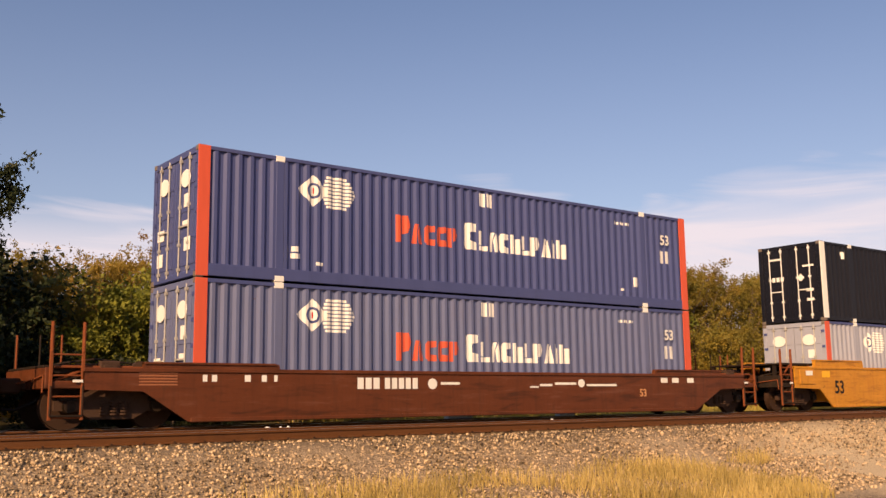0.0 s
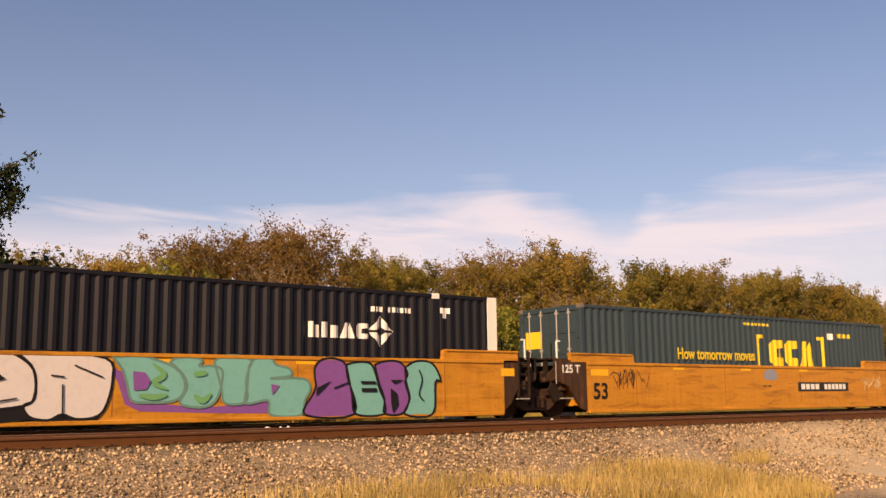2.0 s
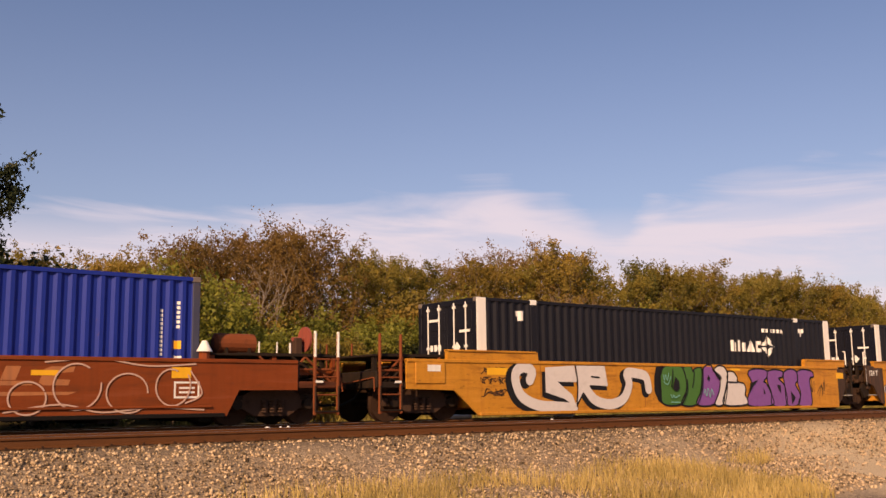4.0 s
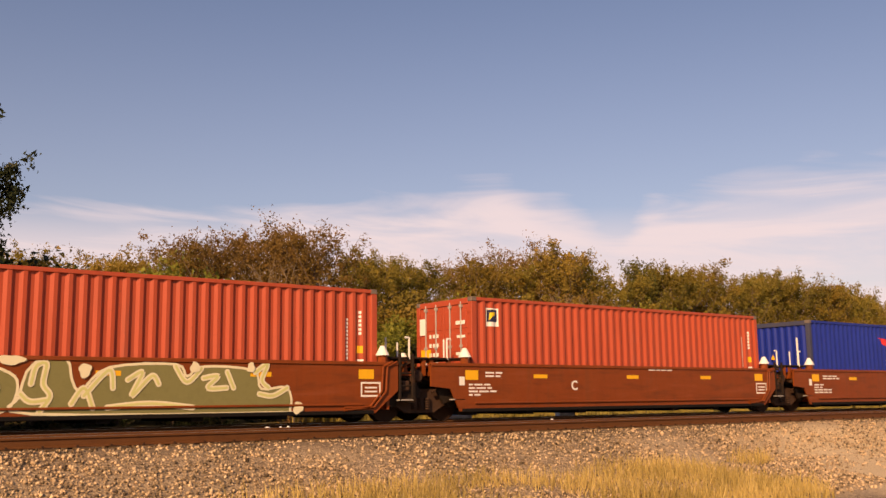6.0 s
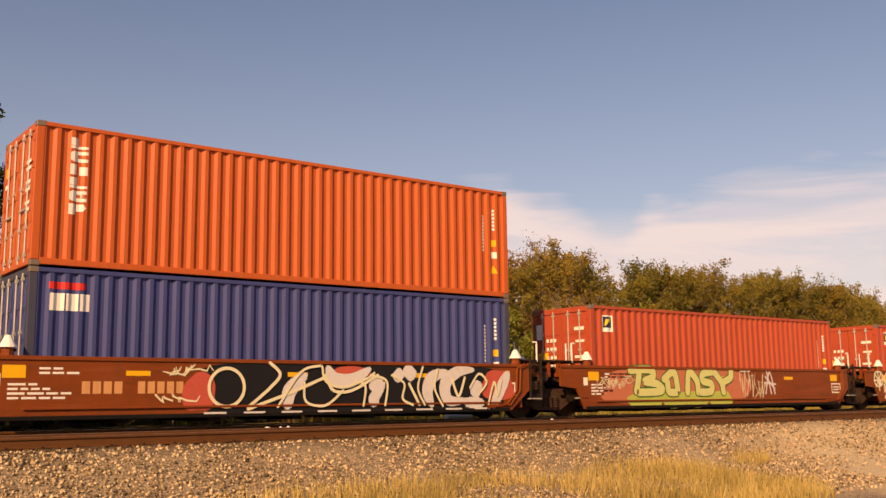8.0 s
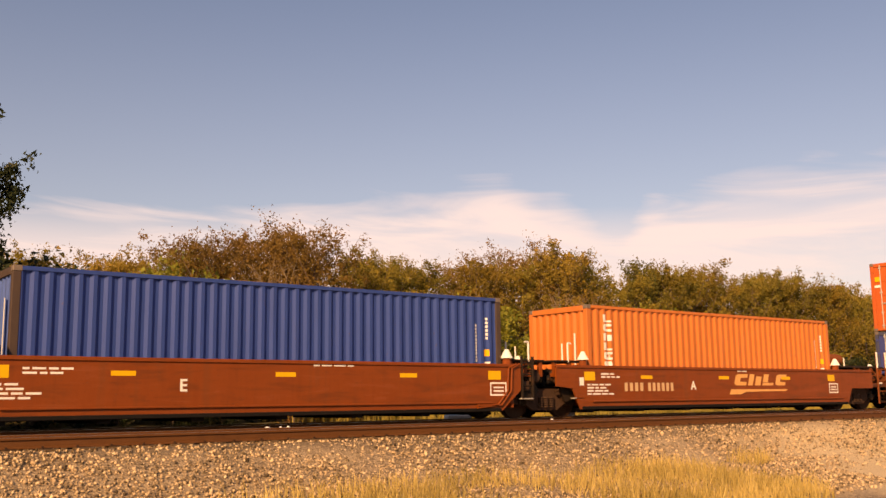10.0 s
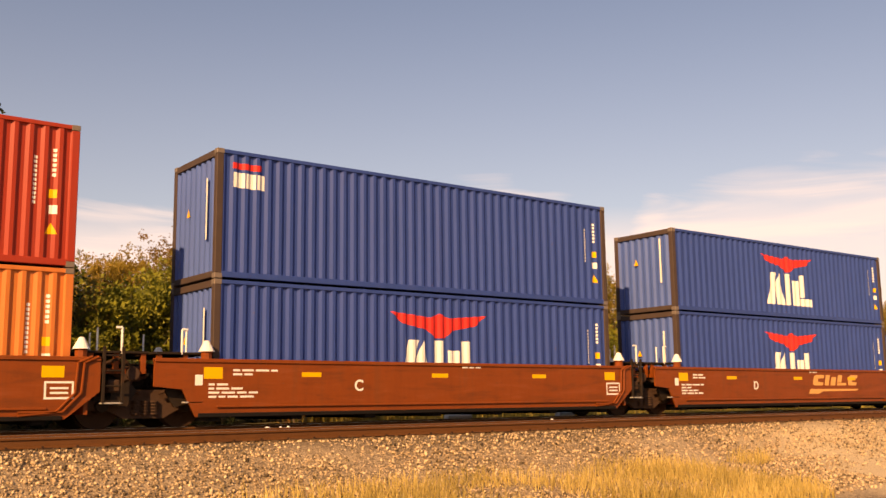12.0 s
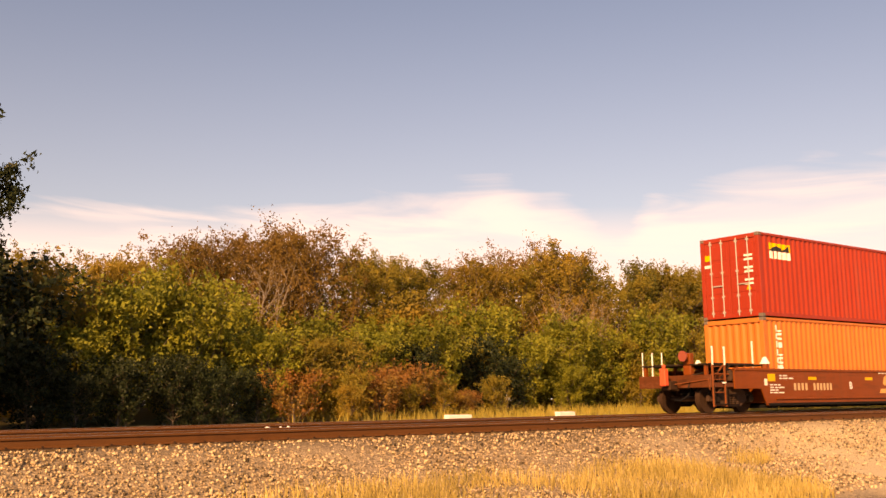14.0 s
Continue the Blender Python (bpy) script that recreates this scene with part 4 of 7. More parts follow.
def end_fittings(ob, e, k, kind, lx):
    """Platform clutter over the outer truck: grab posts, stirrup, reservoir, rigging, hoses."""
    d = k["deck"]
    for x in (lx, lx - 0.6):
        part("grab_post", rod(bmesh.new(), (e * x, -1.48, 1.5), (e * x, -1.48, 2.08), 0.034, n=8), WHITE if kind == "forty" else RUSTY_POST, ob, "pale painted grab post")
        part("sill_step", pipe_run(bmesh.new(), [(e * x, -1.5, 0.85), (e * x, -1.5, 0.32)], 0.022), RUST, ob)
    part("stirrup", pipe_run(bmesh.new(), [(e * lx, -1.5, 0.85), (e * lx, -1.5, 0.28), (e * (lx - 0.6), -1.5, 0.28), (e * (lx - 0.6), -1.5, 0.85)], 0.02), STEEL, ob)
    if kind == "forty" and e > 0:
        bm = rod(bmesh.new(), (e * (lx - 2.6), -0.55, d + 0.3), (e * (lx - 1.7), -0.55, d + 0.3), 0.23, n=16)
        rod(bm, (e * (lx - 2.66), -0.55, d + 0.3), (e * (lx - 2.6), -0.55, d + 0.3), 0.12, 0.23, 16)
        rod(bm, (e * (lx - 1.7), -0.55, d + 0.3), (e * (lx - 1.64), -0.55, d + 0.3), 0.23, 0.12, 16)
        part("air_reservoir", bm, RUSTY_POST, ob, "rust-brown air reservoir")
        part("reservoir_strap", boxes(*[(e * (lx - q), e * (lx - q + 0.05), -0.8, -0.3, d + 0.04, d + 0.2) for q in (2.45, 1.9)]), STEEL, ob)
    bm = pipe_run(bmesh.new(), [(e * (lx - 0.1), -1.3, 0.95), (e * (lx - 0.75), -1.3, d), (e * (lx - 1.3), -1.3, 0.95), (e * (lx - 1.9), -1.3, d)], 0.03)
    pipe_run(bm, [(e * (lx - 0.1), -1.36, 1.22), (e * (lx - 2.0), -1.36, 1.22)], 0.028)
    part("truss_bar", bm, RUSTY_POST, ob, "rusty diagonal bars")
    bm = pipe_run(bmesh.new(), [(e * (lx - 1.7), -1.1, 1.3), (e * (lx - 0.9), -1.25, 1.38), (e * (lx - 0.3), -1.1, 1.3), (e * (lx + 0.05), -0.7, 1.2), (e * (lx + 0.12), -0.6, 0.8)], 0.022)
    pipe_run(bm, [(e * (lx - 1.4), -1.2, 0.92), (e * (lx - 0.5), -1.22, 1.02), (e * lx, -0.9, 0.9)], 0.018)
    part("brake_pipe", bm, STEEL, ob)
    bm = pipe_run(bmesh.new(), [(e * (lx + 0.12), -1.4, 1.05), (e * (lx + 0.16), -0.4, 0.95), (e * (lx + 0.3), -0.2, 0.92)], 0.016)
    pipe_run(bm, [(e * (lx + 0.12), -1.4, 1.05), (e * (lx + 0.14), -1.45, 0.72)], 0.016)
    part("uncoupling_lever", bm, RUSTY_POST, ob)
    part("control_box", boxes((e * (lx - 1.35), e * (lx - 0.95), -1.42, -1.2, 1.0, 1.34), (e * (lx - 1.3), e * (lx - 1.0), -1.44, -1.41, 1.05, 1.28), bevel=0.02), CAST_RUST, ob)
    part("valve_body", rod(rod(bmesh.new(), (e * (lx - 1.75), -1.38, 1.2), (e * (lx - 1.75), -1.2, 1.2), 0.15, 0.13, 12), (e * (lx - 1.95), -1.3, 1.05), (e * (lx - 1.55), -1.3, 1.05), 0.08, n=10), CAST_RUST, ob)
    part("number_plate_marks", flat([rect(e * (lx - 0.5) - 0.1, e * (lx - 0.5) + 0.1, 0.92, 0.97)], -1.512), WHITE, ob)
    part("far_post", pipe_run(pipe_run(bmesh.new(), [(e * (lx - 1.0), 1.38, d), (e * (lx - 1.0), 1.38, 2.02)], 0.025), [(e * (lx + 0.05), 0.9, 1.1), (e * (lx + 0.05), 0.9, 1.95)], 0.025), RUSTY_POST if kind != "forty" else WHITE, ob)
    part("deck_bar", boxes(*[(e * (lx - 2.4), e * (lx - 0.1), y, y + 0.05, d + 0.05, d + 0.075) for y in (-1.3, -0.9, -0.2, 0.3, 0.9)]), STEEL, ob, "worn walkway bars")


def joint_fittings(ob, e, k, lx):
    """Hoses, links and hoops over a shared truck."""
    d = k["deck"]
    hoop = [(e * (lx + 0.42), -1.3, d), (e * (lx + 0.42), -1.3, d + 0.52), (e * (lx + 0.3), -1.3, d + 0.52)]
    part("grab_hoop", pipe_run(bmesh.new(), hoop, 0.026), WHITE, ob, "white grab iron")
    bm = pipe_run(bmesh.new(), [(e * (lx + 0.1), -1.25, 1.3), (e * (lx + 0.45), -1.3, 1.42), (e * (lx + 0.7), -1.28, 1.15), (e * (lx + 0.6), -1.25, 0.8), (e * (lx + 0.85), -1.2, 0.7)], 0.032)
    part("brake_hose", bm, RUST, ob)
    bm = boxes((e * (lx + 0.5), e * (lx + 0.85), -1.25, -0.95, 0.95, 1.25), (e * (lx + 0.15), e * (lx + 0.4), -1.36, -1.1, 0.72, 0.98), bevel=0.03)
    rod(bm, (e * (lx + 0.67), -1.32, 1.1), (e * (lx + 0.67), -1.2, 1.1), 0.13, n=12)
    part("brake_cylinder", bm, CAST_RUST, ob, "dusty brake cylinder")
    part("link_arm", plate([(e * (lx + 0.2), 0.5), (e * (lx + 0.55), 0.42), (e * (lx + 0.75), 0.75), (e * (lx + 0.6), 0.95), (e * (lx + 0.25), 0.8)], -1.3, -1.22), STEEL, ob)
    part("step", boxes((lx * e - 0.02, e * (lx + 0.42), -1.5, -1.36, 0.5, 0.53), bevel=0.005), BARS, ob)


def well_car(kind, left, right, paint_mat, label, group="well cars of the train"):
    k = KINDS[kind]
    ob = tagged(new("well_car"), label, "well car", group)
    outline = side_outline(kind, left, right)
    part("side_sheet", plate(outline, -1.5, -1.45), paint_mat, ob)
    part("side_sheet", plate(outline, 1.45, 1.5), paint_mat, ob)
    x0, x1 = min(p[0] for p in outline), max(p[0] for p in outline)
    lo0, lo1 = outline[0][0] + 0.05, outline[-1][0] - 0.05
    for s in (-1, 1):
        part("top_chord", boxes((x0, x1, s * 1.53, s * 1.4, k["top"] - 0.05, k["top"] + 0.035), bevel=0.012), paint_mat, ob)
        part("bottom_chord", boxes((lo0, lo1, s * 1.53, s * 1.36, k["low"] - 0.02, k["low"] + 0.07), bevel=0.015), BLACK if kind == "forty" else paint_mat, ob)
        if kind == "forty":
            part("side_pipe", boxes((lo0 + 0.4, lo1 - 0.3, s * 1.545, s * 1.505, 0.4, 0.45), bevel=0.01), paint_mat, ob)
        if k["cap"]:
            for e in (-1, 1):
                end = min(9.2, x1 + 0.5) if e > 0 else min(9.2, -x0 + 0.6)
                a, b = e * k["cap_from"], e * end
                cap = [(a, k["top"] + 0.03), (b, k["top"] + 0.03), (b, k["cap"]), (a + e * 0.03, k["cap"])]
                part("raised_cap", plate(cap, s * 1.5, s * 1.38), paint_mat, ob)
                part("cap_flange", boxes((a + e * 0.1, b, s * 1.53, s * 1.34, k["cap"] - 0.03, k["cap"] + 0.02), bevel=0.008), paint_mat, ob)
    # well floor: cross beams
    for i in range(7):
        x = lo0 + 0.4 + (lo1 - lo0 - 0.8) * i / 6
        part("cross_beam", boxes((x - 0.14, x + 0.14, -1.42, 1.42, 0.12, 0.24), bevel=0.01), BLACK, ob)
    # ends
    for e, how in ((-1, left), (1, right)):
        reach = k["truck"] - 0.12 if how == "shared" else k["deck_end"]
        wall = k["wall"]
        part("bulkhead", boxes((e * wall, e * (wall + 0.08), -1.42, 1.42, 0.3, k["top"] - 0.02)), paint_mat, ob)
        part("centre_sill", boxes((e * (wall + 0.02), e * (k["truck"] - 0.1 if how == "shared" else k["face"] - 0.6), -0.3, 0.3, 0.86, 1.12), bevel=0.02), BLACK, ob)
        part("end_deck", boxes((e * (wall + 0.06), e * reach, -1.32, 1.32, k["deck"], k["deck"] + 0.05), bevel=0.008), STEEL, ob, "dusty walkway grating")
        for s in (-1, 1):
            bm = bmesh.new()
            for x in (wall + 0.15, (wall + reach) / 2, reach - 0.1):
                box(bm, e * x - 0.05, e * x + 0.05, s * 1.28, s * 1.18, 1.1, k["deck"])
            box(bm, e * (wall + 0.06), e * (reach - 0.02), s * 1.25, s * 1.15, 1.1, 1.2)
            part("deck_bracket", bm, paint_mat if kind == "forty" else STEEL, ob)
        if how == "end":
            make_truck(ob, e * k["end_truck"])
            make_coupler(ob, e, k["face"] - 1.2, k["face"])
            bm = boxes((e * (x1 - 0.4) if e > 0 else -(-x0 - 0.4), e * (k["deck_end"] - 0.1), -1.46, -1.38, 0.8, 0.95), (e * (k["deck_end"] - 0.12), e * k["deck_end"], -1.46, 1.46, 0.8, 1.2), bevel=0.015)
            part("end_sill", bm, STEEL if kind == "yellow" else DARK_BROWN_CAR, ob)
            if kind == "yellow":
                px = e * 9.75
                part("tool_box", boxes((px - 0.45, px + 0.45, -1.53, -1.49, 0.9, 1.42), bevel=0.015), paint_mat, ob, "stained box on the car end")
                part("data_plate", flat([rect(px - 0.1 * e - 0.2, px - 0.1 * e + 0.2, 1.2, 1.36)], -1.535), WHITE, ob, "white data plate")
            lx = k["deck_end"] - 0.1
            make_ladder(ob, *sorted((e * lx, e * (lx - 0.6))), 0.2, 2.04 if kind != "plain" else 1.9, -1.47, 4, RUSTY_POST)
            bm = rod(bmesh.new(), (e * (lx - 0.3), -1.4, 0.95), (e * (lx - 1.1), -1.3, k["deck"]), 0.03)
            part("brace", bm, STEEL, ob)
            bm = boxes((e * (lx - 1.6), e * (lx - 1.1), -0.9, -0.3, k["deck"] - 0.42, k["deck"] - 0.02), (e * (lx - 1.0), e * (lx - 0.6), -1.2, -0.9, 1.05, 1.3), bevel=0.03)
            part("brake_valve", bm, STEEL, ob)
            bm = rod(bmesh.new(), (e * (lx - 0.9), 0.2, k["deck"] - 0.55), (e * (lx - 1.8), 0.2, k["deck"] - 0.55), 0.16, n=12)
            part("air_tank", bm, BLACK, ob)
            bm = rod(bmesh.new(), (e * (lx - 0.05), 1.4, 1.0), (e * (lx - 0.05), 1.4, 2.0), 0.02)
            part("handrail", bm, WHITE if kind == "forty" else STEEL, ob)
            bm = rod(bmesh.new(), (e * (lx - 0.55), 1.4, 1.0), (e * (lx - 0.55), 1.4, 2.0), 0.02)
            part("handrail", bm, WHITE if kind == "forty" else STEEL, ob)
            end_fittings(ob, e, k, kind, lx)
        else:
            lx = 6.55 if kind == "forty" else 8.62
            if e > 0:
                make_ladder(ob, lx + 0.02, lx + 0.4, 0.5, 1.62 if kind == "forty" else 1.75, -1.47, 4, STEEL)
                bm = boxes((x1, x1 + 0.55 if kind != "forty" else x1 + 0.05, -1.36, -1.3, 0.75, k["top"]))
                if kind != "forty":
                    part("end_panel", plate([(8.12, 0.2), (8.36, 0.4), (8.62, 0.8), (8.62, 1.45), (8.12, 1.45)], -1.49, -1.42), GREY_PANEL, ob, "dark grey end panel")
                    bm.free()
                else:
                    part("end_panel", bm, paint_mat, ob)
                    for d in (0.0, 0.12):
                        bm = bmesh.new()
                        pts = [(6.45 - d, 1.42), (6.18 - d, 1.3), (6.14 - d, 0.72), (5.8 - d, 0.36), (5.0, 0.36 - d * 0.5)]
                        for a, b in zip(pts, pts[1:]):
                            rod(bm, (a[0], -1.53, a[1]), (b[0], -1.53, b[1]), 0.025, n=6)
                        part("brake_pipe", bm, paint_mat, ob)
            elif kind != "forty":
                part("end_panel", plate([(-8.1, 1.5), (-8.1, 0.16), (-8.36, 0.25), (-8.8, 0.85), (-9.3, 1.0), (-9.3, 1.6)], -1.49, -1.42), GREY_PANEL, ob, "dark grey end panel")
                part("ladder_stripe", flat([rect(-9.28, -9.26, 0.9, 1.5)], -1.495), WHITE, ob)
            bm = rod(bmesh.new(), (e * (lx + 0.1), -0.75, k["deck"]), (e * (lx + 0.1), -0.75, 2.05), 0.022)
            part("handrail", bm, WHITE if kind == "forty" else STEEL, ob)
            bm = rod(bmesh.new(), (e * (lx + 0.45), 0.85, k["deck"]), (e * (lx + 0.45), 0.85, 2.05), 0.022)
            part("handrail", bm, WHITE if kind == "forty" else STEEL, ob)
            joint_fittings(ob, e, k, lx)
            # joint box widened and blackened to stand for the shaded gap between wells
            bm = boxes((e * (k["truck"] - 1.2), e * (k["truck"] - 0.06), -0.95, 0.95, 0.8, 1.3), (e * (k["truck"] - 0.9), e * (k["truck"] - 0.1), -1.1, -0.95, 0.9, 1.15), bevel=0.05)
            part("articulation", bm, BLACK, ob)
            bm = rod(bmesh.new(), (e * (k["truck"] - 1.1), -1.2, 1.25), (e * (k["truck"] - 0.5), -1.15, 0.95), 0.04)
            rod(bm, (e * (k["truck"] - 0.5), -1.15, 0.95), (e * (k["truck"] - 0.1), -1.1, 1.05), 0.04)
            part("air_hose", bm, RUST, ob)
        if kind == "forty":
            gx = 6.45 if e < 0 else 6.15
            for s in (-1, 1):
                bm = bmesh.new()
                rod(bm, (e * gx, s * 1.36, 1.4), (e * gx, s * 1.36, 1.58), 0.12, n=8)
                part("guide_base", bm, paint_mat, ob)
                bm = rod(bmesh.new(), (e * gx, s * 1.36, 1.57), (e * gx, s * 1.36, 1.8), 0.17, 0.05, 12)
                part("container_guide", bm, WHITE, ob, "white container guide cone")
    if left == "shared":
        make_truck(ob, -k["truck"])
    return ob


def reflectors(ob, xs, z=1.14, w=0.42, h=0.11, y=-1.5075):
    for x in xs:
        part("reflector", flat([rect(x - w / 2, x + w / 2, z - h / 2, z + h / 2)], y), YELLOW, ob, "yellow reflective stripe")


def tiny_rows(ob, x, z, rows, y=-1.504, material=None, step_z=0.085, seed=0):
    rnd = random.Random(seed)
    polys = []
    for r in range(rows):
        u = x
        for _ in range(rnd.randint(2, 4)):
            w = rnd.uniform(0.12, 0.32)
            polys.append(rect(u, u + w, z - r * step_z, z - r * step_z + step_z * 0.5))
            u += w + 0.05
    part("stencil", flat(polys, y), material or WHITE, ob, "rows of small white stencilled marks")


def brown_marks(ob, letter, logo=0.0, seed=0):
    """Marks of the brown five-unit cars."""
    reflectors(ob, [-6.35], 1.12, 0.42, 0.24)
    reflectors(ob, [5.6], 1.12, 0.42, 0.22)
    reflectors(ob, [-4.0, -0.4, 2.9], 1.1, 0.5, 0.1)
    part("plate", flat([rect(-6.75, -6.58, 0.86, 1.08)], -1.504), WHITE, ob)
    tiny_rows(ob, -5.9, 1.16, 2, seed=seed)
    tiny_rows(ob, -6.45, 0.86, 4, seed=seed + 1)
    tiny_rows(ob, 0.3, 1.29, 1, seed=seed + 2)
    part("stencil_box", flat([rect(5.45, 6.0, 0.6, 0.64), rect(5.45, 6.0, 0.9, 0.94), rect(5.45, 5.49, 0.64, 0.9), rect(5.96, 6.0, 0.64, 0.9), rect(5.56, 5.9, 0.7, 0.74), rect(5.56, 5.9, 0.79, 0.83)], -1.504), WHITE, ob, "white stencilled box")
    if letter:
        lettering(letter, 0.35, WHITE, ob, {"A": -1.9, "B": -1.62}.get(letter, -2.75), -1.508, 0.85, "white unit letter")
    if logo:
        slant = 0.35
        part("logo", flat([[(x + slant * (z - 0.86), z) for x, z in q] for q in wordmark(logo, 0.86, 0.36, [(0.62, 4), (0.66, 3), (0.6, 2), (0.56, 4)], 0.1)] + [[(logo - 0.25, 0.58), (logo - 0.15, 0.74), (logo + 2.9, 0.74), (logo + 2.75, 0.68), (logo + 0.6, 0.66), (logo + 0.35, 0.58)]], -1.504),
             paint("faded_logo_orange", (0.42, 0.16, 0.06), 0.6) if letter == "" else paint("logo_orange", (0.72, 0.36, 0.12), 0.3), ob, "faded orange logo as plain slanted blocks")


def wobble(cx, cz, rx, rz, rnd, n=40, square=2.6, rough=0.1):
    ph = [rnd.uniform(0, 6.28) for _ in range(4)]
    pts = []
    for i in range(n):
        a = 6.2832 * i / n
        c, s = math.cos(a), math.sin(a)
        r = (abs(c) ** square + abs(s) ** square) ** (-1 / square)
        r *= 1 + rough * (math.sin(2 * a + ph[0]) * 0.5 + math.sin(3 * a + ph[1]) * 0.6 + math.sin(5 * a + ph[2]) * 0.35)
        pts.append((cx + rx * r * c, cz + rz * r * s))
    return pts


def ribbon(pts, width):
    """Outline of a painted stroke along pts, tapering at its ends."""
    left, right = [], []
    for i, (x, z) in enumerate(pts):
        a, b = pts[max(i - 1, 0)], pts[min(i + 1, len(pts) - 1)]
        d = math.hypot(b[0] - a[0], b[1] - a[1]) or 1.0
        nx, nz = -(b[1] - a[1]) / d, (b[0] - a[0]) / d
        w = width * (0.35 + 0.65 * math.sin(math.pi * (i + 0.6) / (len(pts) + 0.2)))
        left.append((x + nx * w, z + nz * w))
        right.append((x - nx * w, z - nz * w))
    return left + right[::-1]


def quads(pts, width):
    r = ribbon(pts, width)
    n = len(pts)
    return [[r[i], r[i + 1], r[2 * n - 2 - i], r[2 * n - 1 - i]] for i in range(n - 1)]


def curl(cx, cz, r, a0, a1, grow=0.0, n=14, flatten=1.0):
    return [(cx + (r + grow * i / n) * math.cos(a0 + (a1 - a0) * i / n), cz + flatten * (r + grow * i / n) * math.sin(a0 + (a1 - a0) * i / n)) for i in range(n + 1)]


def spray(name, base):
    return surface(name, base, 0.55, 0.0, tuple(c * 0.6 for c in base), 0.35, 3.0, False, 0.05, 18.0)


SPRAY_WHITE = spray("white_spray_paint", (0.62, 0.58, 0.56))
SPRAY_BLACK = spray("black_spray_paint", (0.012, 0.011, 0.013))
SPRAY_PURPLE = spray("purple_spray_paint", (0.22, 0.085, 0.3))
SPRAY_AQUA = spray("turquoise_spray_paint", (0.16, 0.42, 0.38))
SPRAY_GREEN = spray("green_spray_paint", (0.055, 0.16, 0.035))
SPRAY_LIME = spray("lime_spray_paint", (0.42, 0.47, 0.1))
SPRAY_CREAM = spray("cream_spray_paint", (0.72, 0.66, 0.45))
SPRAY_SALMON = spray("salmon_spray_paint", (0.5, 0.16, 0.09))
SPRAY_LIME_PALE = spray("pale_lime_spray_paint", (0.58, 0.58, 0.24))
SPRAY_OLIVE = spray("olive_spray_paint", (0.2, 0.19, 0.075))
SPRAY_SALMON_PALE = spray("pale_pink_spray_paint", (0.55, 0.36, 0.28))
SPRAY_MURKY = spray("murky_teal_spray_paint", (0.12, 0.24, 0.2))
SPRAY_LEAF = spray("leaf_green_spray_paint", (0.13, 0.34, 0.14))
SPRAY_RED = spray("red_spray_paint", (0.5, 0.09, 0.06))


def smooth(pts, n=6):
    """Points along a rounded line through pts."""
    out = []
    for i in range(len(pts) - 1):
        p0, p1, p2, p3 = pts[max(i - 1, 0)], pts[i], pts[i + 1], pts[min(i + 2, len(pts) - 1)]
        for k in range(n):
            t = k / n
            out.append(tuple(0.5 * (2 * b + (c - a) * t + (2 * a - 5 * b + 4 * c - d) * t * t + (3 * b - a - 3 * c + d) * t ** 3) for a, b, c, d in zip(p0, p1, p2, p3)))
    return out + [pts[-1]]


def brushes(ob, paths, half, fill, layer, edge=None, taper=False):
    """Broad sprayed strokes along rounded lines, with an optional darker or paler rim."""
    y = -1.504 - 0.012 * layer
    for material, w, d in ((edge, half + 0.035, 0.0), (fill, half, 0.004)):
        if material:
            bm = bmesh.new()
            for i, p in enumerate(paths):
                line = smooth(p)
                for j, q in enumerate(quads_even(line, w, taper)):
                    flat([q], y - d - 0.00003 * j - 0.0004 * (i % 8), bm)
                for end in (p[0], p[-1]):
                    tip = w * (0.2 if taper else 1.0)
                    flat([oval(end[0], end[1], tip, tip, 12)], y - d - 0.0006, bm)
            part("graffiti_stroke", bm, material, ob, "broad sprayed strokes")["kind"] = "stuff"


def quads_even(pts, wide, taper=False):
    out = []
    for i in range(len(pts) - 1):
        (ax, az), (bx, bz) = pts[i], pts[i + 1]
        w = wide * (0.2 + 1.0 * math.sin(math.pi * (i + 0.5) / (len(pts) - 1)) ** 0.8) if taper else wide
        d = math.hypot(bx - ax, bz - az) or 1.0
        nx, nz, ex, ez = -(bz - az) / d * w, (bx - ax) / d * w, (bx - ax) / d * w * 0.35, (bz - az) / d * w * 0.35
        out.append([(ax + nx - ex, az + nz - ez), (bx + nx + ex, bz + nz + ez), (bx - nx + ex, bz - nz + ez), (ax - nx - ex, az - nz - ez)])
    return out


def sprayed(ob, outlines, fill, edge, layer, drop=0.0):
    """Filled shapes with rounded outlines and a dark or pale rim; drop: a shade cast down and to one side."""
    y = -1.504 - 0.012 * layer
    rims, fills = [], []
    for p in outlines:
        line = smooth(p + p[:1], 4)[:-1]
        fills.append(line)
        cx, cz = sum(q[0] for q in line) / len(line), sum(q[1] for q in line) / len(line)
        rims.append([(x + 0.03 * (1 if x > cx else -1), z + 0.03 * (1 if z > cz else -1)) for x, z in line])
    if drop:
        part("graffiti_shade", flat_lift([[(x - drop, max(z - drop, 0.13)) for x, z in q] for q in rims], y + 0.003, 0.0005), edge, ob, "black drop shade")
    part("graffiti_fill", flat_lift(fills, y - 0.001, 0.0005), fill, ob, "sprayed graffiti shapes")
    bm = bmesh.new()
    for i, line in enumerate(fills):
        for j, q in enumerate(quads_even(line + line[:1], 0.026)):
            flat([q], y - 0.004 - 0.00002 * j - 0.0008 * (i % 6), bm)
    part("graffiti_rim", bm, edge, ob, "sprayed outline")["kind"] = "stuff"


def flat_lift(polys, y, lift):
    bm = bmesh.new()
    for i, p in enumerate(polys):
        flat([p], y - lift * i, bm)
    return bm


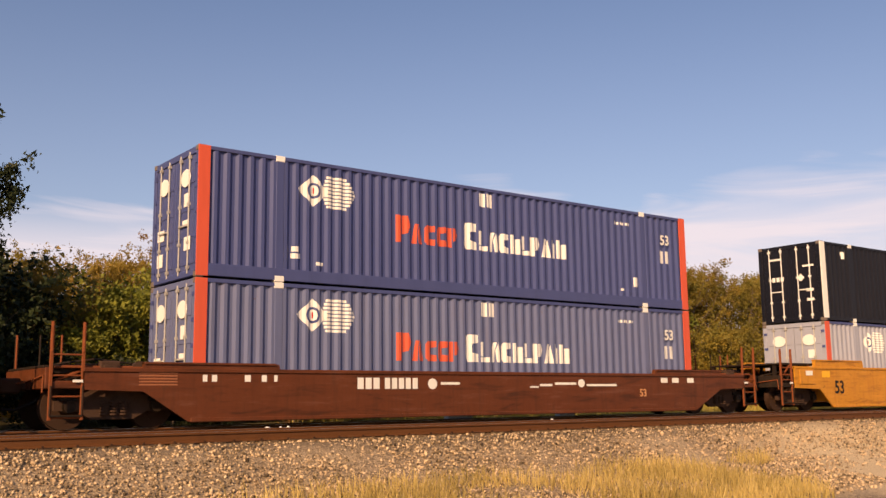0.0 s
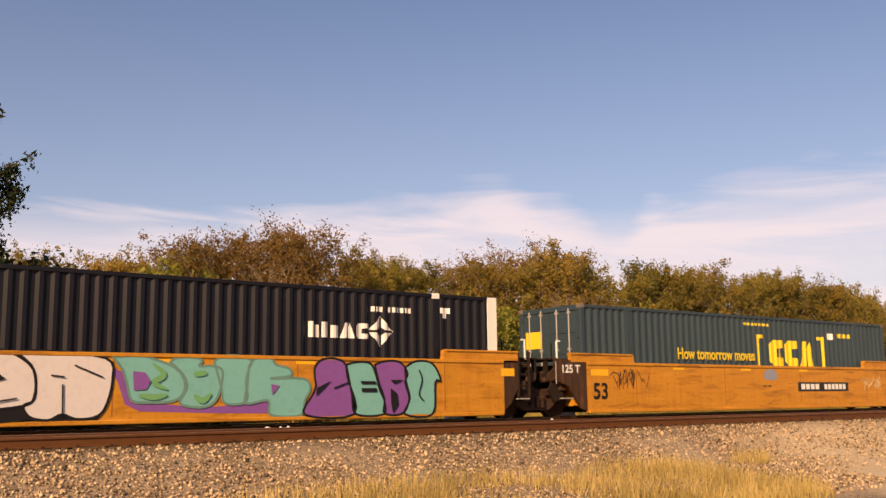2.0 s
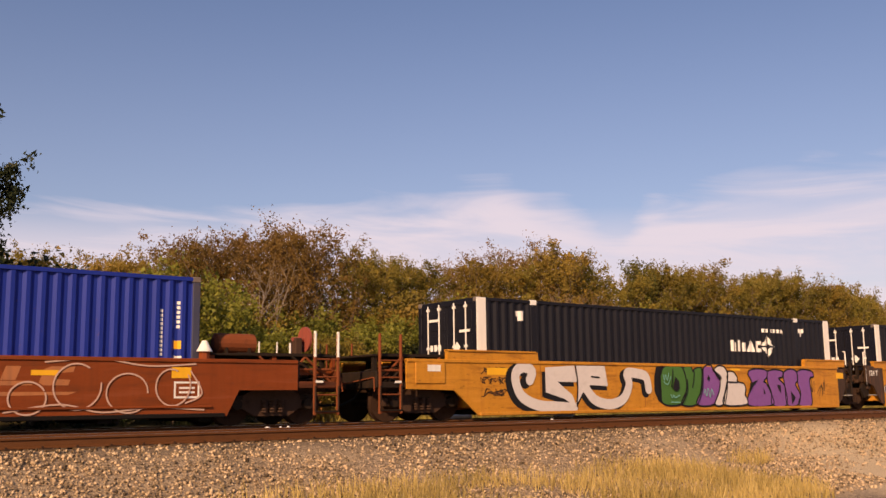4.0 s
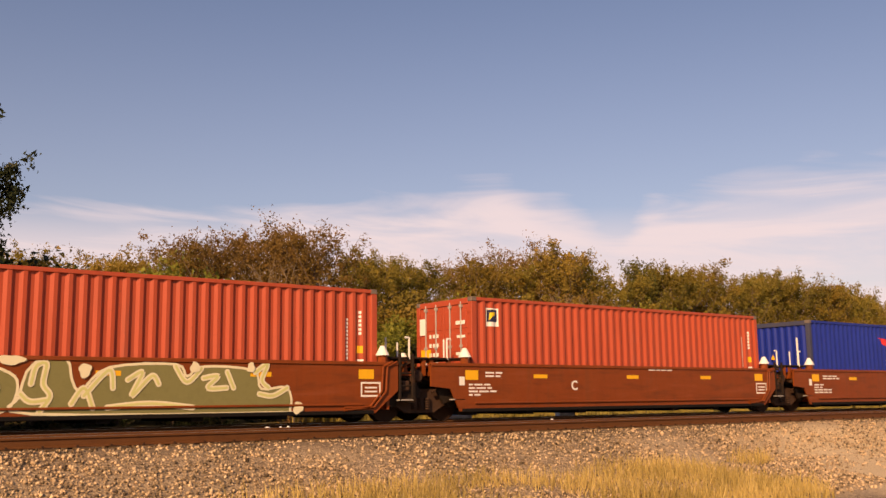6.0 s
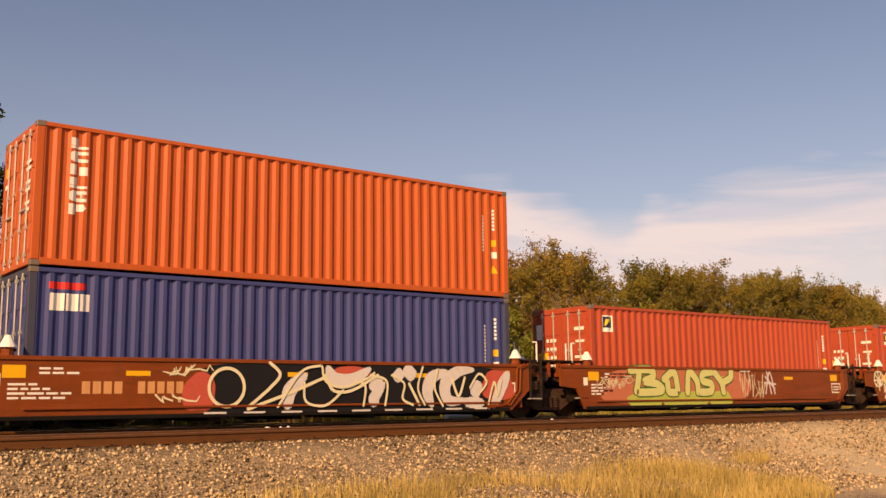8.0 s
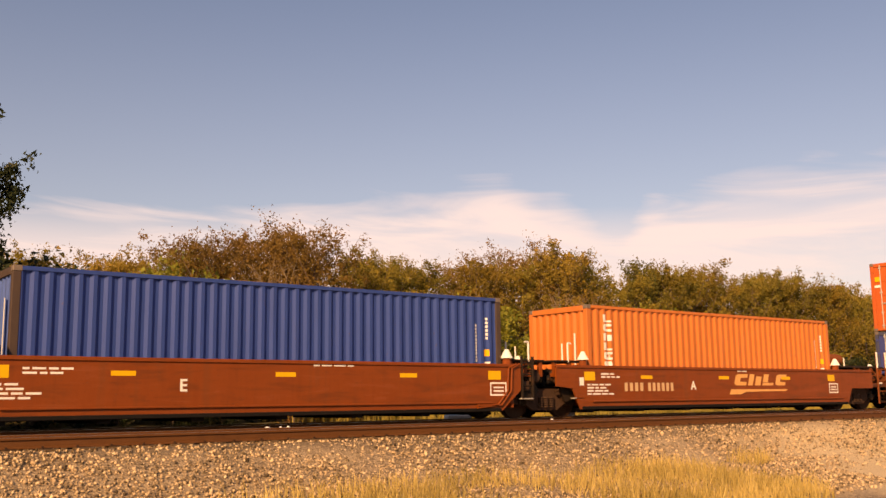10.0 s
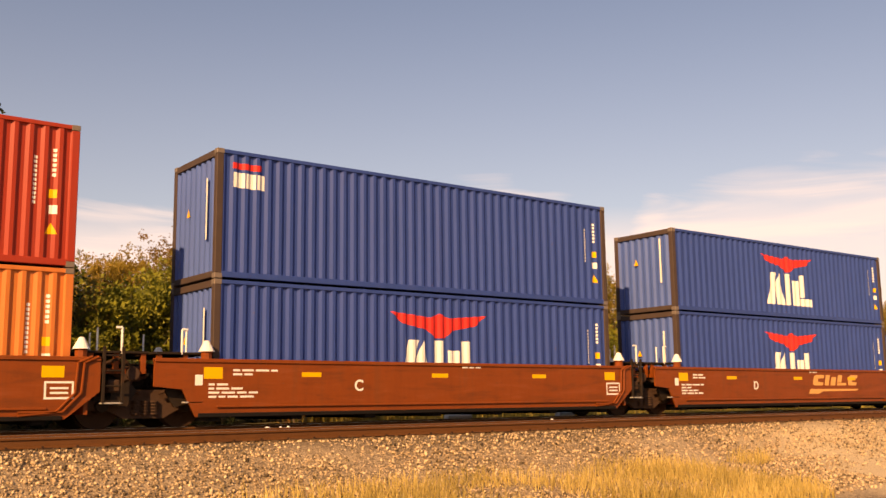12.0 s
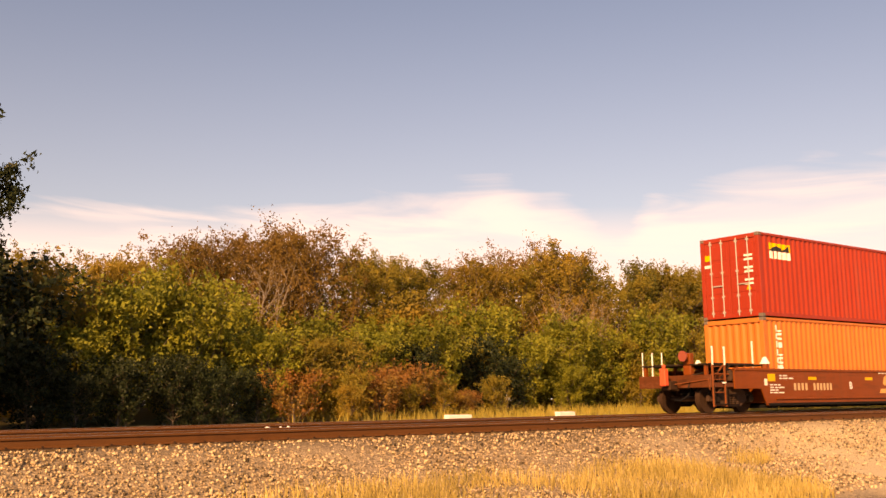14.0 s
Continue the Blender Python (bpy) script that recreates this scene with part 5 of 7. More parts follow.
def tag_lines(ob, x0, x1, z0, z1, count, material, seed, width=0.016, layer=0):
    rnd = random.Random(seed)
    polys = []
    for i in range(count):
        x = x0 + (x1 - x0) * i / count
        pts = [(x, rnd.uniform(z0, z1))]
        for _ in range(4):
            pts.append((pts[-1][0] + rnd.uniform(-0.08, 0.22), rnd.uniform(z0, z1)))
        polys += quads(pts, width)
    part("graffiti_tag", flat_lift(polys, -1.504 - 0.012 * layer, 0.00008), material, ob, "scribbled tag")


def put(ob, s):
    ob.location = (s, TRAIN_Y, 0)
    MOVING.append((ob, s, 0.0))
    return ob


def yellow_marks(ob):
    reflectors(ob, [-7.6], 1.22, 0.7, 0.18)
    reflectors(ob, [-4.2, -0.9, 2.3], 1.36, 0.5, 0.07)
    reflectors(ob, [8.25], 1.2, 0.45, 0.2)
    part("weld_seam", flat([rect(x - 0.012, x + 0.012, 0.25, 1.4) for x in (-6.1, -2.0, 2.1, 6.2)], -1.503), paint("dull_yellow_seam", (0.3, 0.105, 0.018), 0.5), ob)


def build_cars():
    # single yellow car ahead
    c = put(well_car("yellow", "end", "end", YELLOW_CAR, "faded yellow well car with a black number"), 40.1)
    lettering("53", 0.62, SPRAY_BLACK, c, -7.8, -1.51, 0.78, "black number on the side")
    part("number_panel", flat([rect(-4.6, -1.8, 0.86, 1.16)], -1.504), GREY_PANEL, c, "dark number panel")
    part("stencil", flat(blocks(-4.45, 0.92, (0.16,) * 9, 0.18, 0.12), -1.508), WHITE, c)
    reflectors(c, [-8.6], 1.25, 0.5, 0.22)
    # brown car with the tall stack
    c = put(well_car("plain", "end", "end", DARK_BROWN_CAR, "rusty brown well car carrying two stacked containers"), 16.42)
    part("stencil", flat(blocks(-4.16, 0.78, (0.17, 0.17, 0.17), 0.26, 0.05) + blocks(-3.4, 0.78, (0.15,) * 5, 0.26, 0.05), -1.504), WHITE, c, "white stencilled marks")
    part("stencil", flat([oval(-2.0, 0.9, 0.14, 0.13), rect(-1.75, -1.15, 0.88, 0.94), rect(1.2, 1.5, 0.8, 0.84), rect(1.55, 2.0, 0.84, 0.9), rect(2.1, 2.9, 0.88, 0.94), oval(3.1, 0.92, 0.13, 0.11), rect(3.3, 4.5, 0.84, 0.9)], -1.504), WHITE, c)
    part("stencil", flat([rect(x, x + w, 0.94, 1.08) for x, w in ((-7.95, 0.1), (-7.75, 0.12), (-7.0, 0.14), (-6.6, 0.12), (-6.3, 0.08), (6.4, 0.3), (6.9, 0.3), (7.6, 0.3))], -1.504), WHITE, c)
    part("vent_streak", flat([rect(-9.3, -8.5, 0.86 + 0.06 * i, 0.89 + 0.06 * i) for i in range(5)], -1.504), paint("worn_orange_streak", (0.35, 0.13, 0.06), 0.4), c)
    lettering("53", 0.3, paint("faded_orange_marking", (0.62, 0.3, 0.13), 0.3), c, 5.6, -1.51, 0.64, "faded number")
    # three joined yellow wells
    g = "three joined yellow wells"
    c = put(well_car("yellow", "shared", "end", YELLOW_CAR, "faded yellow well car with black number and dark panels", g), -6.95)
    yellow_marks(c)
    lettering("53", 0.62, SPRAY_BLACK, c, -7.58, -1.51, 0.68, "black number on the side")
    lettering("125 T", 0.3, WHITE, c, -8.72, -1.496, 1.3, "white load figure")
    part("number_panel", flat([rect(1.94, 5.02, 0.66, 0.97)], -1.504), BOLD_BLACK, c, "black number panel")
    part("stencil", flat(blocks(2.12, 0.73, (0.22, 0.22, 0.22, 0.22), 0.18, 0.06) + blocks(3.5, 0.73, (0.18,) * 6, 0.18, 0.05), -1.508), WHITE, c, "white marks on the panel")
    part("patch", flat([wobble(0.42, 1.2, 0.35, 0.18, random.Random(3))], -1.504), spray("blue_grey_patch", (0.25, 0.27, 0.33)), c)
    tag_lines(c, -7.2, -5.9, 0.75, 1.35, 9, GREY_PANEL, 5, 0.02)
    tag_lines(c, 5.9, 7.2, 0.7, 1.2, 8, SPRAY_CREAM, 6, 0.014)
    tiny_rows(c, 0.0, 0.82, 1, seed=8, material=GREY_PANEL)
    c = put(well_car("yellow", "shared", "shared", YELLOW_CAR, "yellow well car covered with white and turquoise graffiti", g), -26.2)
    yellow_marks(c)
    lettering("124 T", 0.26, WHITE, c, -8.78, -1.496, 1.3, "white load figure")
    for x, z in ((-7.98, 0.72), (-7.66, 0.45)):
        part("graffiti_dot", flat([oval(x, z, 0.17, 0.17)], -1.5035), SPRAY_BLACK, c, "black sprayed disc")
        part("graffiti_ring", flat(quads(curl(x, z, 0.12, 0, 6.3, 0.0, 16), 0.02) + [oval(x + 0.02, z, 0.05, 0.05)], -1.507), SPRAY_WHITE, c, "white ring on a disc")
    white = [[(-7.59, 1.29), (-7.49, 1.49), (-7.22, 1.62), (-6.75, 1.66), (-6.35, 1.58), (-6.07, 1.31), (-5.91, 0.94), (-5.95, 0.6), (-6.12, 0.27), (-6.28, 0.24), (-6.44, 0.39), (-6.56, 0.22), (-6.99, 0.28), (-7.29, 0.61), (-7.49, 0.94)],
           [(-5.88, 1.38), (-5.62, 1.49), (-5.11, 1.42), (-5.05, 1.32), (-5.28, 1.16), (-5.43, 1.06), (-5.11, 0.87), (-4.95, 0.6), (-4.99, 0.32), (-5.25, 0.22), (-5.5, 0.29), (-5.72, 0.25), (-5.95, 0.28), (-5.85, 0.87)],
           [(-4.94, 1.37), (-4.59, 1.54), (-3.96, 1.48), (-3.51, 1.16), (-3.47, 0.66), (-3.66, 0.48), (-4.51, 0.37), (-4.73, 0.18), (-4.99, 0.32), (-4.87, 0.8)],
           [(-3.82, 1.46), (-3.41, 1.51), (-2.16, 1.39), (-2.02, 0.95), (-2.14, 0.43), (-2.34, 0.25), (-2.68, 0.22), (-2.96, 0.31), (-3.2, 0.21), (-3.53, 0.27), (-3.66, 0.48), (-3.46, 0.62), (-3.51, 1.16)]]
    sprayed(c, white, SPRAY_WHITE, SPRAY_BLACK, 1, 0.1)
    brushes(c, [[(-6.56, 0.82), (-6.53, 0.57), (-6.42, 0.37)],
           [(-7.45, 1.51), (-7.34, 1.36), (-7.21, 1.43), (-7.3, 1.54)],
           [(-5.62, 1.04), (-5.45, 0.8), (-5.5, 0.53), (-5.58, 0.33)],
           [(-2.97, 0.87), (-2.95, 0.29)],
           [(-6.91, 1.23), (-6.6, 1.26)],
           [(-6.74, 1.5), (-6.75, 1.24)],
           [(-7.1, 0.64), (-6.91, 0.54), (-6.83, 0.38)],
           [(-4.42, 0.52), (-3.79, 0.62)],
           [(-2.75, 1.24), (-2.22, 1.02)],
           [(-3.18, 1.05), (-2.95, 1.02)]], 0.016, SPRAY_BLACK, 3)
    part("graffiti_block", flat_lift([[(-4.66, 0.94), (-4.24, 1.17), (-3.99, 0.98), (-4.42, 0.86), (-4.61, 0.68)],
           [(-5.62, 1.18), (-5.28, 1.28), (-5.45, 1.08)],
           [(-4.51, 0.31), (-3.71, 0.41), (-3.53, 0.23), (-4.25, 0.16)]], -1.54, 0.001), SPRAY_BLACK, c, "black sprayed shapes")
    part("graffiti_ground", flat([[(-2.1, 1.23), (-1.82, 1.13), (-1.64, 0.54), (-0.79, 0.47), (-0.2, 0.4), (0.79, 0.46), (1.4, 0.5), (1.4, 0.26), (0.05, 0.29), (-1.46, 0.35), (-1.75, 0.49), (-1.9, 0.91)]], -1.5035), SPRAY_PURPLE, c, "purple sprayed shade")
    sprayed(c, [[(-2.03, 1.42), (-1.5, 1.45), (-1.16, 1.38), (-0.75, 1.22), (-0.54, 0.97), (-0.56, 0.69), (-0.79, 0.54), (-1.25, 0.52), (-1.61, 0.56), (-1.73, 0.91), (-1.83, 1.18)],
           [(-0.85, 1.33), (-0.7, 1.42), (-0.35, 1.44), (-0.16, 1.37), (-0.22, 1.26), (0.11, 1.26), (0.3, 1.15), (0.25, 0.75), (0.1, 0.49), (-0.2, 0.41), (-0.62, 0.5), (-0.48, 0.81), (-0.57, 1.08)],
           [(0.11, 1.35), (0.26, 1.46), (0.64, 1.49), (0.96, 1.39), (0.9, 1.21), (0.84, 0.92), (0.88, 0.6), (0.72, 0.47), (0.35, 0.51), (0.28, 0.8)],
           [(0.9, 1.27), (1.09, 1.46), (1.42, 1.45), (1.55, 1.31), (1.89, 1.22), (1.89, 1.07), (1.42, 1.01), (2.23, 1.01), (2.41, 0.8), (2.27, 0.53), (2.17, 0.21), (1.44, 0.23), (1.37, 0.54), (0.85, 0.48), (0.87, 0.86)]], SPRAY_AQUA, SPRAY_MURKY, 1)
    part("graffiti_block", flat_lift([[(-1.62, 1.14), (-1.38, 1.12), (-1.25, 0.94), (-1.34, 0.78), (-1.59, 0.76)],
           [(1.43, 0.89), (1.63, 0.86), (1.46, 0.65)]], -1.54, 0.001), SPRAY_PURPLE, c, "purple sprayed shapes")
    brushes(c, [[(-1.22, 1.3), (-0.98, 1.08), (-1.18, 0.92), (-0.91, 0.78)],
           [(-1.48, 0.67), (-1.19, 0.63), (-0.91, 0.67)],
           [(-0.33, 0.66), (-0.14, 0.55), (0.04, 0.69)],
           [(-0.34, 1.09), (-0.07, 1.12)]], 0.05, SPRAY_LEAF, 3, taper=True)
    for shape, colour in (([(2.55, 0.86), (2.51, 1.23), (2.69, 1.43), (3.01, 1.47), (3.3, 1.36), (3.37, 1.05), (3.56, 0.21), (2.28, 0.21), (2.48, 0.68)], SPRAY_PURPLE), ([(3.34, 1.33), (3.6, 1.39), (3.97, 1.38), (4.12, 1.18), (4.24, 0.8), (4.39, 0.48), (4.35, 0.19), (3.6, 0.21), (3.49, 0.67)], SPRAY_AQUA), ([(4.12, 1.34), (4.43, 1.43), (4.83, 1.41), (5.06, 1.15), (4.98, 0.93), (5.1, 0.54), (4.9, 0.2), (4.39, 0.21), (4.39, 0.54), (4.24, 0.92)], SPRAY_PURPLE), ([(4.98, 1.28), (5.31, 1.44), (5.8, 1.39), (6.05, 0.99), (5.88, 0.93), (5.79, 0.17), (4.98, 0.18), (5.12, 0.54), (5.02, 0.93)], SPRAY_AQUA)):
        sprayed(c, [shape], colour, SPRAY_BLACK, 2)
    part("graffiti_block", flat_lift([[(2.55, 0.8), (2.94, 0.97), (2.76, 0.8), (2.55, 0.62)],
           [(3.71, 0.96), (4.12, 0.96), (4.16, 0.89), (3.75, 0.89)],
           [(3.73, 0.8), (4.16, 0.8), (4.18, 0.71), (3.76, 0.71)],
           [(4.55, 0.8), (4.74, 0.67), (4.78, 0.41), (4.62, 0.21), (4.57, 0.41)],
           [(4.55, 0.99), (4.94, 0.99), (4.67, 0.89)]], -1.552, 0.001), SPRAY_BLACK, c, "black sprayed shapes")
    brushes(c, [[(5.39, 1.22), (5.47, 0.99), (5.38, 0.66), (5.5, 0.5)],
           [(3.01, 0.8), (3.37, 0.92)]], 0.018, SPRAY_BLACK, 4)
    c = put(well_car("yellow", "end", "shared", YELLOW_CAR, "yellow well car covered with white, green and purple graffiti", g), -45.5)
    yellow_marks(c)
    hook = [(-6.5, 1.0), (-6.42, 1.22), (-6.7, 1.34), (-6.97, 1.2), (-6.98, 0.9), (-6.75, 0.55), (-6.2, 0.34), (-5.5, 0.29), (-4.9, 0.25)]
    tail = [(-4.4, 0.75), (-4.05, 0.45), (-3.46, 0.34), (-2.92, 0.5), (-2.68, 0.9), (-2.75, 1.2), (-2.3, 1.2), (-1.95, 1.1), (-1.85, 0.75)]
    wedge = [(-5.94, 1.34), (-4.86, 1.4), (-4.74, 0.95), (-5.5, 0.96), (-4.95, 0.6), (-4.78, 0.24), (-5.25, 0.5), (-5.94, 0.68)]
    flag = [(-4.84, 1.4), (-3.66, 1.4), (-3.55, 0.84), (-4.25, 0.87), (-4.47, 0.77), (-4.83, 0.3), (-4.72, 0.9)]
    moved = lambda p, dx, dz: [(x + dx, z + dz) for x, z in p]
    brushes(c, [moved(hook, -0.16, -0.06), moved(tail, -0.12, -0.07)], 0.17, SPRAY_BLACK, 0)
    part("graffiti_shade", flat_lift([moved(wedge, -0.12, -0.12), moved(flag, -0.02, -0.12)], -1.506, 0.001), SPRAY_BLACK, c, "black drop shade")
    brushes(c, [hook, tail], 0.14, SPRAY_WHITE, 1)
    part("graffiti_fill", flat_lift([wedge, flag], -1.519, 0.001), SPRAY_WHITE, c, "white sprayed blocks")
    brushes(c, [[(-4.82, 1.4), (-4.75, 0.9), (-4.8, 0.3)], [(-4.2, 1.1), (-3.9, 1.08)]], 0.022, SPRAY_BLACK, 2)
    part("graffiti_shade", flat([[(-1.59, 0.71), (-1.57, 1.12), (-1.46, 1.43), (-1.24, 1.52), (-0.93, 1.51), (-1.22, 1.22), (-1.3, 0.81), (-1.23, 0.31), (-1.43, 0.4)]], -1.5035), SPRAY_BLACK, c, "black sprayed shade")
    sprayed(c, [[(-1.32, 1.12), (-1.18, 1.38), (-0.88, 1.48), (-0.56, 1.49), (-0.29, 1.39), (-0.15, 1.07), (-0.16, 0.7), (-0.43, 0.3), (-1.23, 0.32), (-1.31, 0.71)],
           [(-0.27, 1.37), (-0.14, 1.48), (0.08, 1.48), (0.19, 1.29), (0.25, 1.35), (0.47, 1.42), (0.62, 1.33), (0.55, 0.81), (0.29, 0.29), (-0.41, 0.3), (-0.16, 0.7), (-0.14, 1.02)]], SPRAY_GREEN, SPRAY_BLACK, 1)
    sprayed(c, [[(0.62, 1.33), (0.81, 1.47), (1.07, 1.48), (1.16, 1.31), (1.46, 1.14), (1.42, 0.75), (1.11, 0.28), (0.29, 0.29), (0.55, 0.75)]], SPRAY_PURPLE, SPRAY_BLACK, 2)
    sprayed(c, [[(1.16, 1.35), (1.4, 1.47), (1.7, 1.43), (1.85, 1.2), (1.8, 0.97), (1.66, 0.64), (1.55, 0.27), (1.14, 0.28), (1.39, 0.69), (1.44, 1.08)],
           [(1.85, 1.3), (2.13, 1.29), (2.32, 1.12), (2.33, 0.98), (2.64, 0.92), (2.74, 0.75), (2.68, 0.57), (2.77, 0.46), (2.71, 0.25), (1.58, 0.27), (1.74, 0.75), (1.82, 1.03)]], SPRAY_WHITE, SPRAY_BLACK, 3)
    brushes(c, [[(-0.79, 1.33), (-0.83, 1.07), (-0.89, 0.82)],
           [(0.19, 1.29), (0.15, 1.02), (0.07, 0.8)],
           [(-0.14, 1.02), (-0.18, 0.65), (-0.43, 0.3)],
           [(0.62, 1.33), (0.55, 0.75), (0.28, 0.29)],
           [(1.76, 1.14), (1.77, 0.8), (1.62, 0.3)],
           [(1.77, 0.97), (2.32, 0.96)],
           [(1.16, 1.31), (1.46, 1.14), (1.44, 1.06), (1.23, 1.22)]], 0.018, SPRAY_BLACK, 5)
    part("graffiti_block", flat_lift([[(-0.82, 0.81), (-0.68, 1.12), (-0.52, 0.99), (-0.51, 0.76), (-0.66, 0.69), (-0.79, 0.73)],
           [(0.8, 1.05), (0.88, 1.18), (0.95, 1.08), (0.88, 1.0)],
           [(1.17, 1.26), (1.46, 1.13), (1.47, 1.04), (1.32, 1.08)]], -1.56, 0.001), SPRAY_BLACK, c, "black sprayed shapes")
    brushes(c, [[(-1.24, 1.17), (-1.19, 1.02), (-1.14, 1.17), (-1.06, 1.02), (-0.99, 1.22)],
           [(-1.23, 0.96), (-1.05, 0.9), (-0.9, 1.12)],
           [(-0.94, 0.6), (-0.88, 0.5), (-0.81, 0.57), (-0.73, 0.5), (-0.55, 0.57)],
           [(0.61, 0.62), (0.67, 0.75), (0.73, 0.53), (0.81, 0.78), (0.9, 0.5), (0.98, 0.75), (1.07, 0.56)],
           [(-0.93, 0.37), (-0.52, 0.36)]], 0.013, SPRAY_AQUA, 5)
    sprayed(c, [[(2.92, 1.21), (3.01, 1.34), (3.41, 1.4), (3.91, 1.35), (3.95, 1.16), (3.75, 0.98), (3.89, 0.92), (4.17, 0.5), (4.13, 0.22), (2.87, 0.23), (2.99, 0.74), (3.09, 0.98)],
           [(3.98, 1.33), (4.36, 1.38), (4.83, 1.32), (4.79, 1.14), (4.58, 1.08), (4.9, 0.83), (4.94, 0.21), (4.15, 0.22), (4.13, 0.62), (3.95, 0.98)],
           [(4.83, 1.29), (5.23, 1.41), (5.6, 1.33), (5.67, 1.05), (5.52, 0.89), (5.75, 0.55), (5.6, 0.22), (4.98, 0.22), (4.9, 0.8)],
           [(5.64, 1.33), (5.98, 1.4), (6.52, 1.34), (6.6, 1.15), (6.36, 1.05), (6.4, 0.21), (5.64, 0.21), (5.79, 0.58), (5.66, 0.92)]], SPRAY_PURPLE, SPRAY_BLACK, 1)
    part("graffiti_block", flat_lift([[(2.99, 0.92), (3.45, 1.05), (3.15, 0.83), (2.96, 0.63)],
           [(4.44, 0.89), (4.65, 0.86), (4.64, 0.59), (4.51, 0.74)],
           [(5.19, 0.68), (5.45, 0.46), (5.23, 0.24)],
           [(3.68, 0.8), (3.79, 0.59), (3.69, 0.59)]], -1.54, 0.001), SPRAY_BLACK, c, "black sprayed shapes")
    for z in (1.14, 0.88, 0.58):
        tag_lines(c, -8.15, -7.3, z, z + 0.2, 9, GREY_PANEL, int(z * 100), 0.02)
    tag_lines(c, 6.5, 7.2, 0.5, 1.1, 5, GREY_PANEL, 28, 0.02)
    # two brown sets of five joined wells
    for first, centres, letters, label in ((0, (-67.2, -82.4, -97.5, -112.85, -128.1), ("", "C", "", "", ""), "first brown set of five joined wells"),
                                           (5, (-147.8, -163.2, -178.6, -193.75, -208.95), ("A", "E", "D", "C", "B"), "second brown set of five joined wells")):
        for i, s in enumerate(centres):
            left, right = ("end" if i == 4 else "shared"), ("end" if i == 0 else "shared")
            note = ("oxide-brown well car with stencilled white marks and yellow reflectors", "oxide-brown well car with pale green swirling graffiti", "oxide-brown well car with lime-yellow graffiti", "oxide-brown well car with black and white graffiti")
            c = put(well_car("forty", left, right, BROWN_CAR, note[{2: 1, 3: 2, 4: 3}.get(first + i, 0)], label), s)
            brown_marks(c, letters[i], {0: 0.6, 5: 0.1, 7: 0.45, 9: 0.55}.get(first + i, 0.0), 50 + first + i)
            if first + i in (5, 9):
                part("stencil", flat(blocks(-5.1 if i == 4 else -4.95, 0.7, (0.13,) * 4, 0.24, 0.09) + blocks(-3.95, 0.7, (0.12,) * 6, 0.24, 0.08), -1.504), paint("tan_marking", (0.6, 0.4, 0.22), 0.3), c, "white stencilled marks")
            if first + i == 0:
                brushes(c, [curl(2.6, 0.62, 0.34, 0.5, 6.6, 0.0, 18, 0.9), curl(3.5, 0.85, 0.42, 1.0, 6.4, 0.05, 18, 1.0), curl(4.5, 0.72, 0.4, 0.0, 5.4, 0.05, 18, 0.9), curl(5.4, 0.85, 0.3, 1.2, 6.8, 0.1, 18, 1.1),
                            [(2.2, 0.36), (3.2, 0.5), (4.0, 0.34), (5.0, 0.42), (6.1, 0.36)], [(2.9, 1.3), (3.9, 1.38), (4.9, 1.25), (5.9, 1.3)], [(5.8, 1.15), (6.05, 0.7), (5.7, 0.5)]], 0.016, SPRAY_SALMON_PALE, 1)
            if first + i == 2:
                sprayed(c, [[(-6.3, 0.49), (-6.36, 1.01), (-6.24, 1.28), (-5.62, 1.34), (-5.05, 1.41), (-4.59, 1.13), (-4.25, 0.83), (-4.28, 0.51), (-4.58, 0.38), (-5.73, 0.4), (-6.15, 0.42)],
           [(-4.23, 0.89), (-3.99, 1.27), (-3.59, 1.38), (-3.19, 1.26), (-2.91, 1.38), (-2.44, 1.19), (-2.09, 0.96), (-2.17, 0.49), (-2.61, 0.34), (-3.97, 0.36), (-4.19, 0.57)],
           [(-1.93, 1.11), (-1.67, 1.36), (-1.2, 1.34), (-1.09, 0.96), (-0.91, 0.77), (-0.39, 1.21), (0.97, 1.29), (1.22, 1.05), (1.59, 1.25), (2.71, 1.18), (2.91, 0.79), (3.53, 0.81), (3.61, 0.34), (3.07, 0.28), (-1.8, 0.33), (-2.02, 0.67)]], SPRAY_OLIVE, SPRAY_CREAM, 0)
